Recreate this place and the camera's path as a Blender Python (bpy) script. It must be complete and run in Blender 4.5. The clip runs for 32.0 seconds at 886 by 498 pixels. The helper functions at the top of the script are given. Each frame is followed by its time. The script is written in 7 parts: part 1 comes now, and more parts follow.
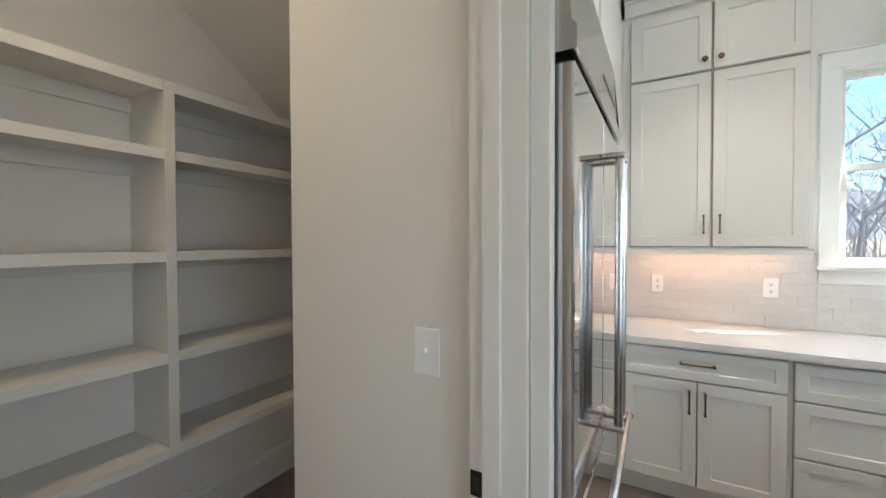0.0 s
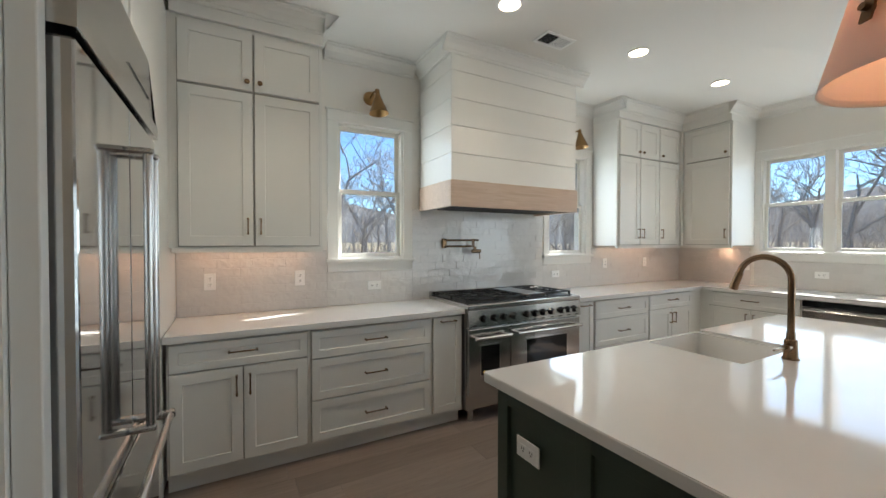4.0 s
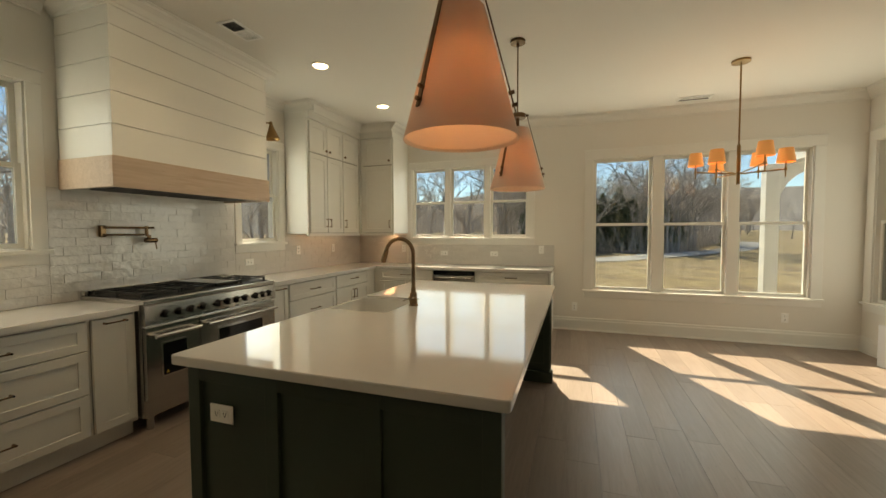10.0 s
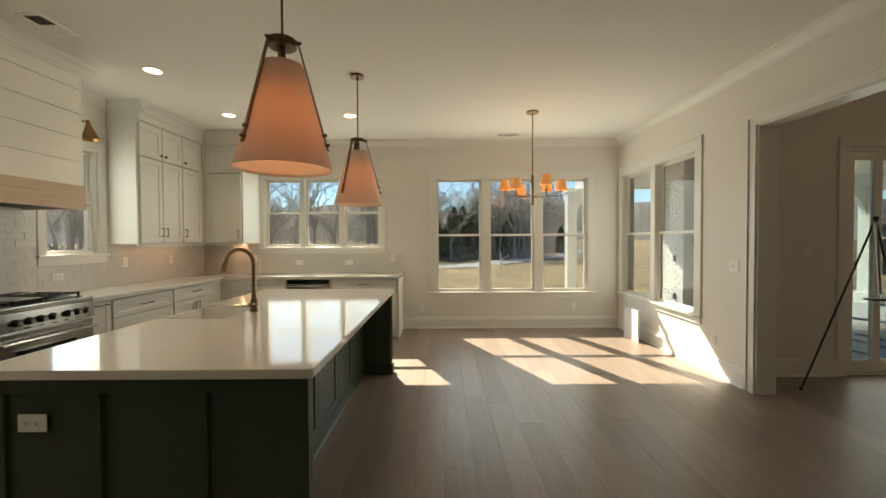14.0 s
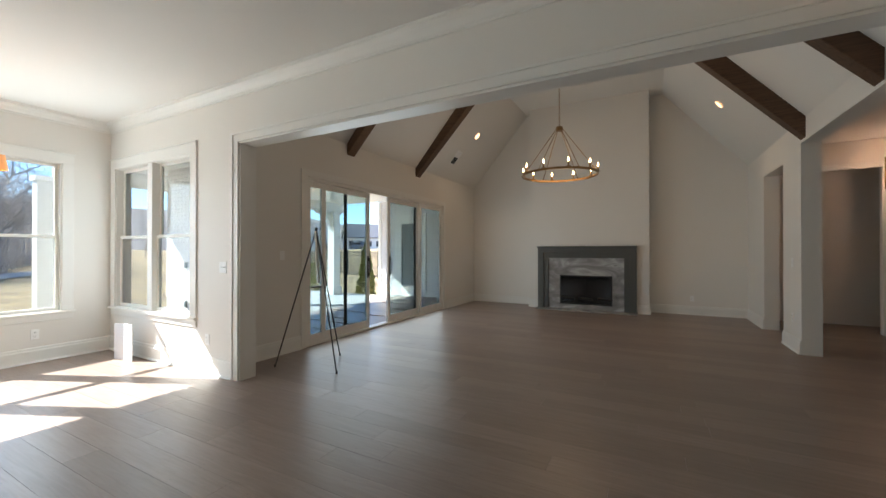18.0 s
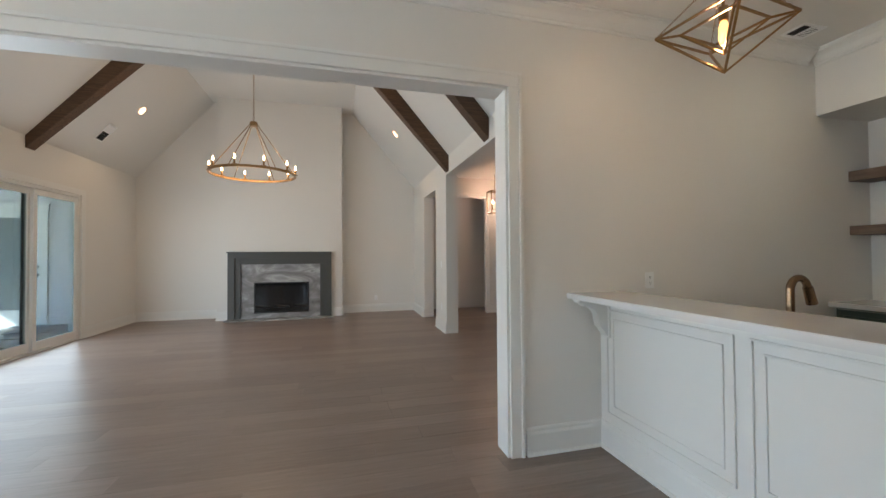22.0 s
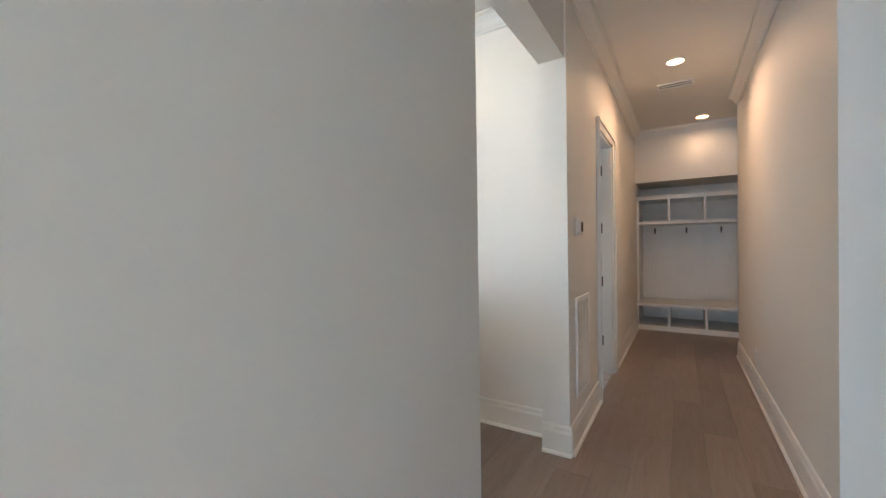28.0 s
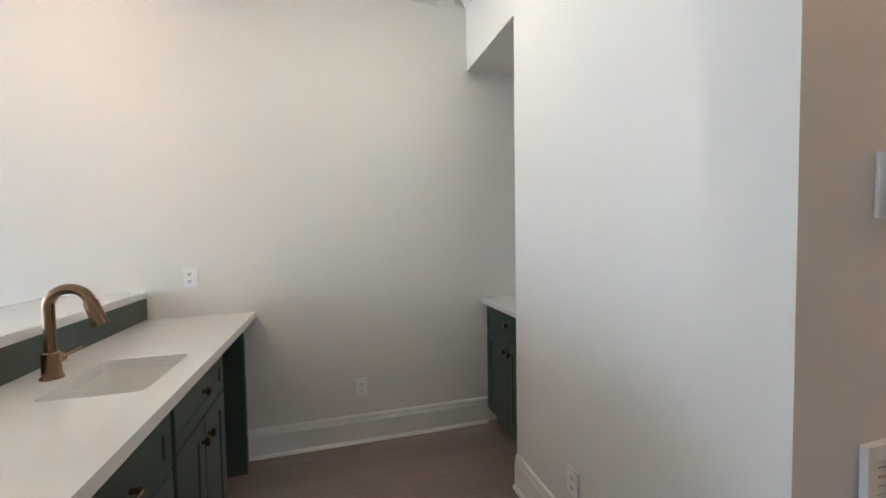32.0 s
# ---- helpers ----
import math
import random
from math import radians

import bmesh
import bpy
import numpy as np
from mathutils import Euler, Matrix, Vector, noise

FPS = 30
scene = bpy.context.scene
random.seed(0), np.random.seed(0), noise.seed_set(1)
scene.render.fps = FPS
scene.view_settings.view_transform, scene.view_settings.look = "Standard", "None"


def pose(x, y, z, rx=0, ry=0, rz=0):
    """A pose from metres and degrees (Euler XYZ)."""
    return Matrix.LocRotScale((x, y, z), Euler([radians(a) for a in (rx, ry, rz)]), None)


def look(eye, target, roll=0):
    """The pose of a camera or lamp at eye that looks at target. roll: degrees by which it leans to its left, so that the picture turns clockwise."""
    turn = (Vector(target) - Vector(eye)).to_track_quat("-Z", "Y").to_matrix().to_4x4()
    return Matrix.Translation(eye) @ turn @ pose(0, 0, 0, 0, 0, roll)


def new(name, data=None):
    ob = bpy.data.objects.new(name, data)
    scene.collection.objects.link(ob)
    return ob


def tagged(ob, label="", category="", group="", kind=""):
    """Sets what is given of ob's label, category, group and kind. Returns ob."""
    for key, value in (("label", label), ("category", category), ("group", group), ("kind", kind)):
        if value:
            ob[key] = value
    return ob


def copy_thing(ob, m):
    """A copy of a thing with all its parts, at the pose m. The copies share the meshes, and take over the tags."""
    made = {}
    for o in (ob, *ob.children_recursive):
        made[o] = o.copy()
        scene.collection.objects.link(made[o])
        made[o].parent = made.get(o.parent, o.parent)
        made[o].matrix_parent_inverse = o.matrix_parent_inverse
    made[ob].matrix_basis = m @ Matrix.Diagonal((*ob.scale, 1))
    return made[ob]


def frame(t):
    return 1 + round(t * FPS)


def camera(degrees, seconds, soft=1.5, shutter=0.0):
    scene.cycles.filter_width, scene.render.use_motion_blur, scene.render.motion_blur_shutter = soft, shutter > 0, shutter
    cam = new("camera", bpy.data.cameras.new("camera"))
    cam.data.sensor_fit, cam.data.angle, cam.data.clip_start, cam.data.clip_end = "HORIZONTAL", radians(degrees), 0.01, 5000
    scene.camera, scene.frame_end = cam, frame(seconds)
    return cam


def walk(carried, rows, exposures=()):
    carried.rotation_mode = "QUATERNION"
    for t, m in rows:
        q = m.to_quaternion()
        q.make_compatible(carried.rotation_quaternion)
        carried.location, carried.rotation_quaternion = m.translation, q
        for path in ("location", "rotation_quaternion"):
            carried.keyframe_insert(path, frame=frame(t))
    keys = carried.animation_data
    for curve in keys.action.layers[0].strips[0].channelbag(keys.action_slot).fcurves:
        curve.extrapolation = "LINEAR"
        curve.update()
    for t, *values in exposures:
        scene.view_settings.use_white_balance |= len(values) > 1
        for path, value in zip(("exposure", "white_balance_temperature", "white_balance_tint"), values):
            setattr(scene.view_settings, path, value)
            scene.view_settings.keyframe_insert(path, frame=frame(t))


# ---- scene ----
cam = camera(97.7, 32.0)
PATH = [
    (0, (0.882, 0.899, 1.419), (-0.107, 2.637, 1.38), -0.2),
    (0.5, (0.894, 0.849, 1.411), (0.135, 2.698, 1.372), -0.2),
    (1, (0.906, 0.792, 1.396), (0.457, 2.74, 1.36), -0.4),
    (1.5, (0.916, 0.764, 1.401), (0.795, 2.76, 1.363), -0.3),
    (2, (0.907, 0.745, 1.406), (1.095, 2.736, 1.368), -0.0),
    (2.5, (0.903, 0.736, 1.416), (1.331, 2.689, 1.375), -0.0),
    (3, (0.909, 0.741, 1.42), (1.534, 2.641, 1.379), 0.1),
    (3.5, (0.945, 0.751, 1.407), (1.742, 2.585, 1.373), 0.1),
    (4, (0.979, 0.741, 1.403), (1.941, 2.494, 1.372), 0.0),
    (4.5, (0.999, 0.714, 1.401), (2.1, 2.384, 1.374), -0.1),
    (6.5, (0.896, 0.606, 1.431), (2.449, 1.866, 1.392), -0.0),
    (7, (0.834, 0.601, 1.427), (2.48, 1.735, 1.384), -0.1),
    (7.5, (0.799, 0.586, 1.418), (2.515, 1.613, 1.37), -0.1),
    (8, (0.779, 0.562, 1.405), (2.547, 1.495, 1.351), -0.1),
    (8.5, (0.774, 0.543, 1.392), (2.584, 1.392, 1.332), -0.2),
    (9, (0.771, 0.527, 1.381), (2.618, 1.291, 1.31), -0.2),
    (9.5, (0.771, 0.505, 1.37), (2.644, 1.2, 1.29), -0.2),
    (10, (0.756, 0.471, 1.379), (2.647, 1.116, 1.295), -0.2),
    (10.5, (0.719, 0.412, 1.402), (2.622, 1.021, 1.318), -0.2),
    (11, (0.658, 0.319, 1.42), (2.572, 0.893, 1.34), -0.2),
    (11.5, (0.609, 0.224, 1.415), (2.54, 0.741, 1.339), -0.2),
    (12, (0.589, 0.163, 1.412), (2.539, 0.601, 1.335), -0.1),
    (12.5, (0.561, 0.117, 1.401), (2.53, 0.459, 1.327), -0.2),
    (13, (0.512, 0.125, 1.379), (2.496, 0.362, 1.317), -0.3),
    (13.5, (0.426, 0.137, 1.395), (2.42, 0.271, 1.341), -0.3),
    (14, (0.349, 0.129, 1.393), (2.349, 0.128, 1.351), -0.3),
    (14.5, (0.256, 0.073, 1.364), (2.244, -0.144, 1.335), -0.4),
    (15, (0.167, -0.035, 1.298), (2.099, -0.549, 1.293), -0.3),
    (15.5, (0.093, -0.073, 1.292), (1.892, -0.945, 1.285), -0.3),
    (17.5, (0.15, -0.18, 1.306), (1.252, -1.849, 1.311), 0.0),
    (18, (0.157, -0.202, 1.306), (1.1, -1.966, 1.316), -0.0),
    (18.5, (0.142, -0.22, 1.311), (0.935, -2.056, 1.324), -0.1),
    (19, (0.161, -0.239, 1.297), (0.793, -2.136, 1.319), -0.2),
    (19.5, (0.177, -0.256, 1.296), (0.639, -2.202, 1.322), -0.3),
    (20, (0.178, -0.277, 1.297), (0.442, -2.26, 1.323), -0.4),
    (20.5, (0.176, -0.297, 1.295), (0.239, -2.295, 1.325), -0.4),
    (21, (0.176, -0.304, 1.298), (0.037, -2.299, 1.33), -0.3),
    (21.5, (0.181, -0.32, 1.308), (-0.149, -2.293, 1.339), -0.4),
    (22, (0.179, -0.343, 1.305), (-0.327, -2.278, 1.339), -0.4),
    (22.5, (0.176, -0.355, 1.314), (-0.485, -2.242, 1.346), -0.6),
    (23, (0.181, -0.362, 1.31), (-0.603, -2.202, 1.345), -0.6),
    (23.5, (0.182, -0.362, 1.308), (-0.704, -2.155, 1.341), -0.6),
    (24, (0.173, -0.353, 1.307), (-0.814, -2.092, 1.344), -0.6),
    (24.5, (0.132, -0.329, 1.314), (-0.96, -2.005, 1.35), -0.7),
    (25, (0.064, -0.292, 1.32), (-1.144, -1.885, 1.357), -0.7),
    (25.5, (-0.052, -0.232, 1.318), (-1.386, -1.721, 1.357), -0.8),
    (26, (-0.182, -0.173, 1.311), (-1.64, -1.541, 1.348), -0.8),
    (26.5, (-0.348, -0.159, 1.303), (-1.916, -1.399, 1.336), -0.8),
    (28.5, (-1.313, 0.033, 1.32), (-3.02, -1.007, 1.297), -0.8),
    (29, (-1.553, 0.019, 1.326), (-3.231, -1.069, 1.28), -0.9),
    (29.5, (-1.835, 0.033, 1.321), (-3.437, -1.162, 1.253), -0.9),
    (30, (-2.065, 0.028, 1.319), (-3.544, -1.316, 1.235), -0.9),
    (30.5, (-2.254, -0.034, 1.318), (-3.568, -1.539, 1.227), -0.9),
    (31, (-2.416, -0.098, 1.323), (-3.519, -1.765, 1.232), -0.9),
    (31.5, (-2.586, -0.126, 1.332), (-3.43, -1.936, 1.243), -0.8),
    (32, (-2.756, -0.133, 1.351), (-3.306, -2.055, 1.269), -0.9),
]
EXPOSURES = [(0.0, 2.9, 6000, 6), (1.0, 2.55, 6150, 6), (2.0, 2.4, 6250, 6), (4.0, 2.0, 6450, 6), (6.5, 1.7, 10300, 4), (9.0, 1.42, 10300, 4), (12.0, 1.42, 8900, 4), (14.0, 1.58, 8700, 4), (15.5, 1.8, 8400, 4), (17.5, 2.3, 6600, 6), (20.0, 2.8, 6400, 6), (23.0, 3.42, 6000, 6), (26.0, 3.88, 6100, 6), (29.0, 4.6, 5500, 6), (30.2, 4.5, 5500, 6), (32.0, 4.4, 5450, 6)]
walk(cam, [(t, look(eye, target, roll)) for t, eye, target, roll in PATH], EXPOSURES)

# ---- exposure and light ----
sun_dir = Vector((-1.09, -0.48, -1.0)).normalized()
sun = bpy.data.lights.new("sun", "SUN")
sun.energy, sun.angle, sun.color = 5.0, radians(0.53), (1.0, 0.98, 0.95)
sun_ob = new("sun", sun)
sun_ob.rotation_mode = "QUATERNION"
sun_ob.rotation_quaternion = sun_dir.to_track_quat("-Z", "Y")
world = bpy.data.worlds.new("sky")
scene.world = world
world.use_nodes = True
wn, wl = world.node_tree.nodes, world.node_tree.links
sky = wn.new("ShaderNodeTexSky")
sky.sky_type, sky.sun_disc = "NISHITA", False
sky.air_density, sky.dust_density, sky.ozone_density = 0.85, 0.0, 6.0
sky.sun_elevation, sky.sun_rotation = radians(40), radians(66)
wl.new(sky.outputs[0], wn["Background"].inputs[0])
wn["Background"].inputs[1].default_value = 0.11


def area_lamp(name, m, sx, sy, power, colour):
    """Daylight standing in an opening."""
    data = bpy.data.lights.new(name, "AREA")
    data.shape, data.size, data.size_y, data.energy, data.color = "RECTANGLE", sx, sy, power, colour
    ob = new(name, data)
    ob.matrix_world = m
    return ob


def window_lamp(name, place, facing, wide, high, power, colour=(0.80, 0.91, 1.0)):
    """Daylight standing upright in an opening, shining into the room."""
    return area_lamp(name, Matrix.Translation(place) @ Matrix.Rotation(radians(facing), 4, "Z") @ Matrix.Rotation(radians(90), 4, "X"), wide, high, power, colour)


def point_lamp(name, place, power, colour, radius=0.03):
    data = bpy.data.lights.new(name, "POINT")
    data.energy, data.color, data.shadow_soft_size = power, colour, radius
    ob = new(name, data)
    ob.location = place
    return ob


def spot_lamp(name, place, power, colour, angle=120, radius=0.05):
    data = bpy.data.lights.new(name, "SPOT")
    data.energy, data.color, data.shadow_soft_size = power, colour, radius
    data.spot_size, data.spot_blend = radians(angle), 0.6
    ob = new(name, data)
    ob.location = place
    return ob


# the daylight that stands in the openings: (centre, facing, width, height, power)
for place, facing, wide, high, power in (((6.50, -0.97, 1.48), 90, 2.3, 1.7, 9), ((6.50, 2.04, 1.845), 90, 1.75, 1.0, 2.8), ((2.03, 3.91, 1.83), 180, 0.5, 1.05, 1.6),
                                         ((4.33, 3.91, 1.83), 180, 0.5, 1.05, 1.6), ((5.50, -2.66, 1.48), 0, 1.6, 1.7, 3), ((4.25, -5.9, 1.17), 90, 3.8, 2.2, 7.5), ((-7.09, -1.32, 1.55), -90, 0.75, 1.2, 1.6)):
    window_lamp("window_daylight", place, facing, wide, high, power)

# ---- materials ----
def material(name, colour, rough=0.5, metal=0.0, vary=0.05, scale=6.0, bump=0.0, bump_scale=80.0, rand=0.0, coat=0.0, spec=0.5, stretch=(1, 1, 1)):
    """A surface with stains at one scale and fine relief at another; rand: how far single pieces differ."""
    m = bpy.data.materials.new(name)
    m.use_nodes = True
    n, l = m.node_tree.nodes, m.node_tree.links
    b = n["Principled BSDF"]
    b.inputs["Roughness"].default_value, b.inputs["Metallic"].default_value = rough, metal
    b.inputs["Coat Weight"].default_value, b.inputs["Specular IOR Level"].default_value = coat, spec
    co, mp = n.new("ShaderNodeTexCoord"), n.new("ShaderNodeMapping")
    mp.inputs["Scale"].default_value = stretch
    l.new(co.outputs["Object"], mp.inputs["Vector"])
    big = n.new("ShaderNodeTexNoise")
    big.inputs["Scale"].default_value, big.inputs["Detail"].default_value = scale, 5
    l.new(mp.outputs[0], big.inputs["Vector"])
    mix = n.new("ShaderNodeMix")
    mix.data_type = "RGBA"
    lo, hi = [max(0.0, c * (1 - vary)) for c in colour], [min(1.0, c * (1 + vary)) for c in colour]
    mix.inputs[6].default_value, mix.inputs[7].default_value = (*lo, 1), (*hi, 1)
    l.new(big.outputs["Fac"], mix.inputs[0])
    last = mix.outputs[2]
    if rand:
        info, hsv, mul = n.new("ShaderNodeObjectInfo"), n.new("ShaderNodeHueSaturation"), n.new("ShaderNodeMapRange")
        mul.inputs["To Min"].default_value, mul.inputs["To Max"].default_value = 1 - rand, 1 + rand
        l.new(info.outputs["Random"], mul.inputs["Value"])
        l.new(mul.outputs[0], hsv.inputs["Value"])
        l.new(last, hsv.inputs["Color"])
        last = hsv.outputs[0]
    l.new(last, b.inputs["Base Color"])
    rr = n.new("ShaderNodeMapRange")
    rr.inputs["To Min"].default_value, rr.inputs["To Max"].default_value = rough * 0.88, min(1.0, rough * 1.12)
    l.new(big.outputs["Fac"], rr.inputs["Value"])
    l.new(rr.outputs[0], b.inputs["Roughness"])
    if bump:
        fine, bp = n.new("ShaderNodeTexNoise"), n.new("ShaderNodeBump")
        fine.inputs["Scale"].default_value, fine.inputs["Detail"].default_value = bump_scale, 3
        bp.inputs["Strength"].default_value, bp.inputs["Distance"].default_value = bump, 0.004
        l.new(mp.outputs[0], fine.inputs["Vector"])
        l.new(fine.outputs["Fac"], bp.inputs["Height"])
        l.new(bp.outputs[0], b.inputs["Normal"])
    return m


def glow(name, colour, power):
    m = bpy.data.materials.new(name)
    m.use_nodes = True
    b = m.node_tree.nodes["Principled BSDF"]
    b.inputs["Base Color"].default_value = (*colour, 1)
    b.inputs["Emission Color"].default_value, b.inputs["Emission Strength"].default_value = (*colour, 1), power
    return m


def glass(name, tint=(1, 1, 1), rough=0.0):
    m = bpy.data.materials.new(name)
    m.use_nodes = True
    n, l = m.node_tree.nodes, m.node_tree.links
    out, tr, gl, mx, lw, pw = n["Material Output"], n.new("ShaderNodeBsdfTransparent"), n.new("ShaderNodeBsdfGlossy"), n.new("ShaderNodeMixShader"), n.new("ShaderNodeLayerWeight"), n.new("ShaderNodeMath")
    tr.inputs[0].default_value = (*tint, 1)
    gl.inputs["Roughness"].default_value = rough
    pw.operation, pw.inputs[1].default_value = "POWER", 4.0
    sc = n.new("ShaderNodeMath")
    sc.operation, sc.inputs[1].default_value, sc.inputs[2].default_value = "MULTIPLY_ADD", 0.5, 0.035
    l.new(lw.outputs["Facing"], pw.inputs[0]), l.new(pw.outputs[0], sc.inputs[0])
    l.new(sc.outputs[0], mx.inputs[0]), l.new(tr.outputs[0], mx.inputs[1]), l.new(gl.outputs[0], mx.inputs[2])
    l.new(mx.outputs[0], out.inputs[0])
    return m


def wood(name, dark, light, rough=0.5, axis=0, scale=1.0, rand=0.0, knots=0.0, bump=0.15):
    """Grain that runs along one axis, with knots and a tone per piece."""
    m = bpy.data.materials.new(name)
    m.use_nodes = True
    n, l = m.node_tree.nodes, m.node_tree.links
    b = n["Principled BSDF"]
    co, mp, info = n.new("ShaderNodeTexCoord"), n.new("ShaderNodeMapping"), n.new("ShaderNodeObjectInfo")
    st = [14 * scale] * 3
    st[axis] = 1.1 * scale
    mp.inputs["Scale"].default_value = st
    off = n.new("ShaderNodeVectorMath")
    off.operation = "MULTIPLY"
    off.inputs[1].default_value = (37.0, 53.0, 71.0)
    l.new(info.outputs["Random"], off.inputs[0]), l.new(off.outputs[0], mp.inputs["Location"])
    l.new(co.outputs["Object"], mp.inputs["Vector"])
    grain, cloud, ramp = n.new("ShaderNodeTexNoise"), n.new("ShaderNodeTexNoise"), n.new("ShaderNodeValToRGB")
    grain.inputs["Scale"].default_value, grain.inputs["Detail"].default_value, grain.inputs["Distortion"].default_value = 2.5, 8, 1.2
    cloud.inputs["Scale"].default_value = 0.8
    l.new(mp.outputs[0], grain.inputs["Vector"]), l.new(co.outputs["Object"], cloud.inputs["Vector"])
    add = n.new("ShaderNodeMath")
    add.operation, add.inputs[1].default_value = "MULTIPLY_ADD", 0.6
    l.new(grain.outputs["Fac"], add.inputs[0])
    half = n.new("ShaderNodeMath")
    half.operation, half.inputs[1].default_value = "MULTIPLY", 0.4
    l.new(cloud.outputs["Fac"], half.inputs[0]), l.new(half.outputs[0], add.inputs[2])
    ramp.color_ramp.elements[0].position, ramp.color_ramp.elements[1].position = 0.34, 0.66
    ramp.color_ramp.elements[0].color, ramp.color_ramp.elements[1].color = (*dark, 1), (*light, 1)
    l.new(add.outputs[0], ramp.inputs[0])
    last = ramp.outputs[0]
    if knots:
        vor, kr, km = n.new("ShaderNodeTexVoronoi"), n.new("ShaderNodeMapRange"), n.new("ShaderNodeMix")
        vm = n.new("ShaderNodeMapping")
        ks = [6.0] * 3
        ks[axis] = 2.2
        vm.inputs["Scale"].default_value = ks
        l.new(co.outputs["Object"], vm.inputs["Vector"]), l.new(off.outputs[0], vm.inputs["Location"]), l.new(vm.outputs[0], vor.inputs["Vector"])
        kr.inputs["From Min"].default_value, kr.inputs["From Max"].default_value = 0.04, 0.16
        kr.inputs["To Min"].default_value, kr.inputs["To Max"].default_value = knots, 0.0
        l.new(vor.outputs["Distance"], kr.inputs["Value"])
        km.data_type, km.inputs[7].default_value = "RGBA", (*[d * 0.3 for d in dark], 1)
        l.new(kr.outputs[0], km.inputs[0]), l.new(last, km.inputs[6])
        last = km.outputs[2]
    if rand:
        hsv, mul = n.new("ShaderNodeHueSaturation"), n.new("ShaderNodeMapRange")
        mul.inputs["To Min"].default_value, mul.inputs["To Max"].default_value = 1 - rand, 1 + rand
        l.new(info.outputs["Random"], mul.inputs["Value"]), l.new(mul.outputs[0], hsv.inputs["Value"]), l.new(last, hsv.inputs["Color"])
        last = hsv.outputs[0]
    l.new(last, b.inputs["Base Color"])
    b.inputs["Roughness"].default_value = rough
    bp = n.new("ShaderNodeBump")
    bp.inputs["Strength"].default_value, bp.inputs["Distance"].default_value = bump, 0.002
    l.new(grain.outputs["Fac"], bp.inputs["Height"]), l.new(bp.outputs[0], b.inputs["Normal"])
    return m


M_WALL = material("wall_paint", (0.80, 0.775, 0.725), 0.55, vary=0.015, scale=1.5, bump=0.05, bump_scale=220)
M_CEIL = material("ceiling_paint", (0.80, 0.785, 0.745), 0.8, vary=0.015, scale=1.2, bump=0.05, bump_scale=180)
M_TRIM = material("trim_paint", (0.82, 0.81, 0.77), 0.32, vary=0.015, scale=3, bump=0.02, bump_scale=120)
M_CAB = material("cabinet_paint", (0.74, 0.73, 0.69), 0.36, vary=0.015, scale=3, bump=0.02, bump_scale=150)
M_GAP = material("shadow_gap", (0.36, 0.34, 0.31), 0.9)
M_GREEN = material("green_cabinet_paint", (0.048, 0.070, 0.053), 0.38, vary=0.06, scale=4, bump=0.03, bump_scale=150)
M_QUARTZ = material("white_quartz", (0.75, 0.735, 0.71), 0.07, vary=0.02, scale=9, coat=0.15, spec=0.5)
M_STEEL = material("stainless_steel", (0.56, 0.55, 0.535), 0.17, 1.0, vary=0.05, scale=5, bump=0.04, bump_scale=300, stretch=(1, 1, 12))
M_FRIDGE = material("mirror_brushed_steel", (0.60, 0.60, 0.60), 0.055, 1.0, vary=0.02, scale=3)
M_CHROME = material("polished_steel", (0.70, 0.69, 0.67), 0.12, 1.0, vary=0.03)
M_BRONZE = material("champagne_bronze", (0.25, 0.165, 0.10), 0.22, 1.0, vary=0.06, scale=20)
M_BRASS = material("aged_brass", (0.31, 0.19, 0.085), 0.30, 1.0, vary=0.1, scale=25)
M_DARKMETAL = material("dark_bronze_metal", (0.16, 0.10, 0.055), 0.35, 1.0, vary=0.1, scale=25)
M_BLACK = material("black_iron", (0.015, 0.015, 0.015), 0.5, 0.2, vary=0.2, scale=30)
M_BLACKGLASS = material("black_glass", (0.01, 0.01, 0.011), 0.06, 0.0, vary=0.1)
M_PLATE = material("white_plastic", (0.90, 0.90, 0.885), 0.3, vary=0.02)
M_SLOT = material("dark_slot", (0.03, 0.03, 0.03), 0.7)
M_FLOOR = wood("oak_plank", (0.212, 0.160, 0.132), (0.276, 0.215, 0.180), 0.36, axis=0, rand=0.13, knots=0.25, bump=0.06)
M_FLOORBASE = wood("oak_floor", (0.212, 0.160, 0.132), (0.276, 0.215, 0.180), 0.36, axis=0, knots=0.25, bump=0.06)
M_BEAM = wood("stained_beam", (0.065, 0.034, 0.017), (0.16, 0.086, 0.044), 0.6, axis=0, rand=0.1, knots=0.8, bump=0.4)
M_SHELFWOOD = wood("rustic_shelf", (0.096, 0.060, 0.039), (0.198, 0.132, 0.090), 0.6, axis=1, rand=0.1, knots=0.7, bump=0.4)
M_HOODWOOD = wood("pale_oak_band", (0.52, 0.38, 0.28), (0.66, 0.51, 0.40), 0.5, axis=0, knots=0.15, bump=0.1)
M_GROUT = material("grout", (0.63, 0.61, 0.585), 0.7)
M_GLASS = glass("window_glass", (0.72, 0.75, 0.76))
M_VINYL = material("white_vinyl", (0.80, 0.79, 0.74), 0.4, vary=0.01)
M_GREYPAINT = material("grey_mantel_paint", (0.085, 0.085, 0.078), 0.45, vary=0.04, scale=5)
M_WHITEGLOW = glow("led_disc", (1.0, 0.82, 0.58), 6)


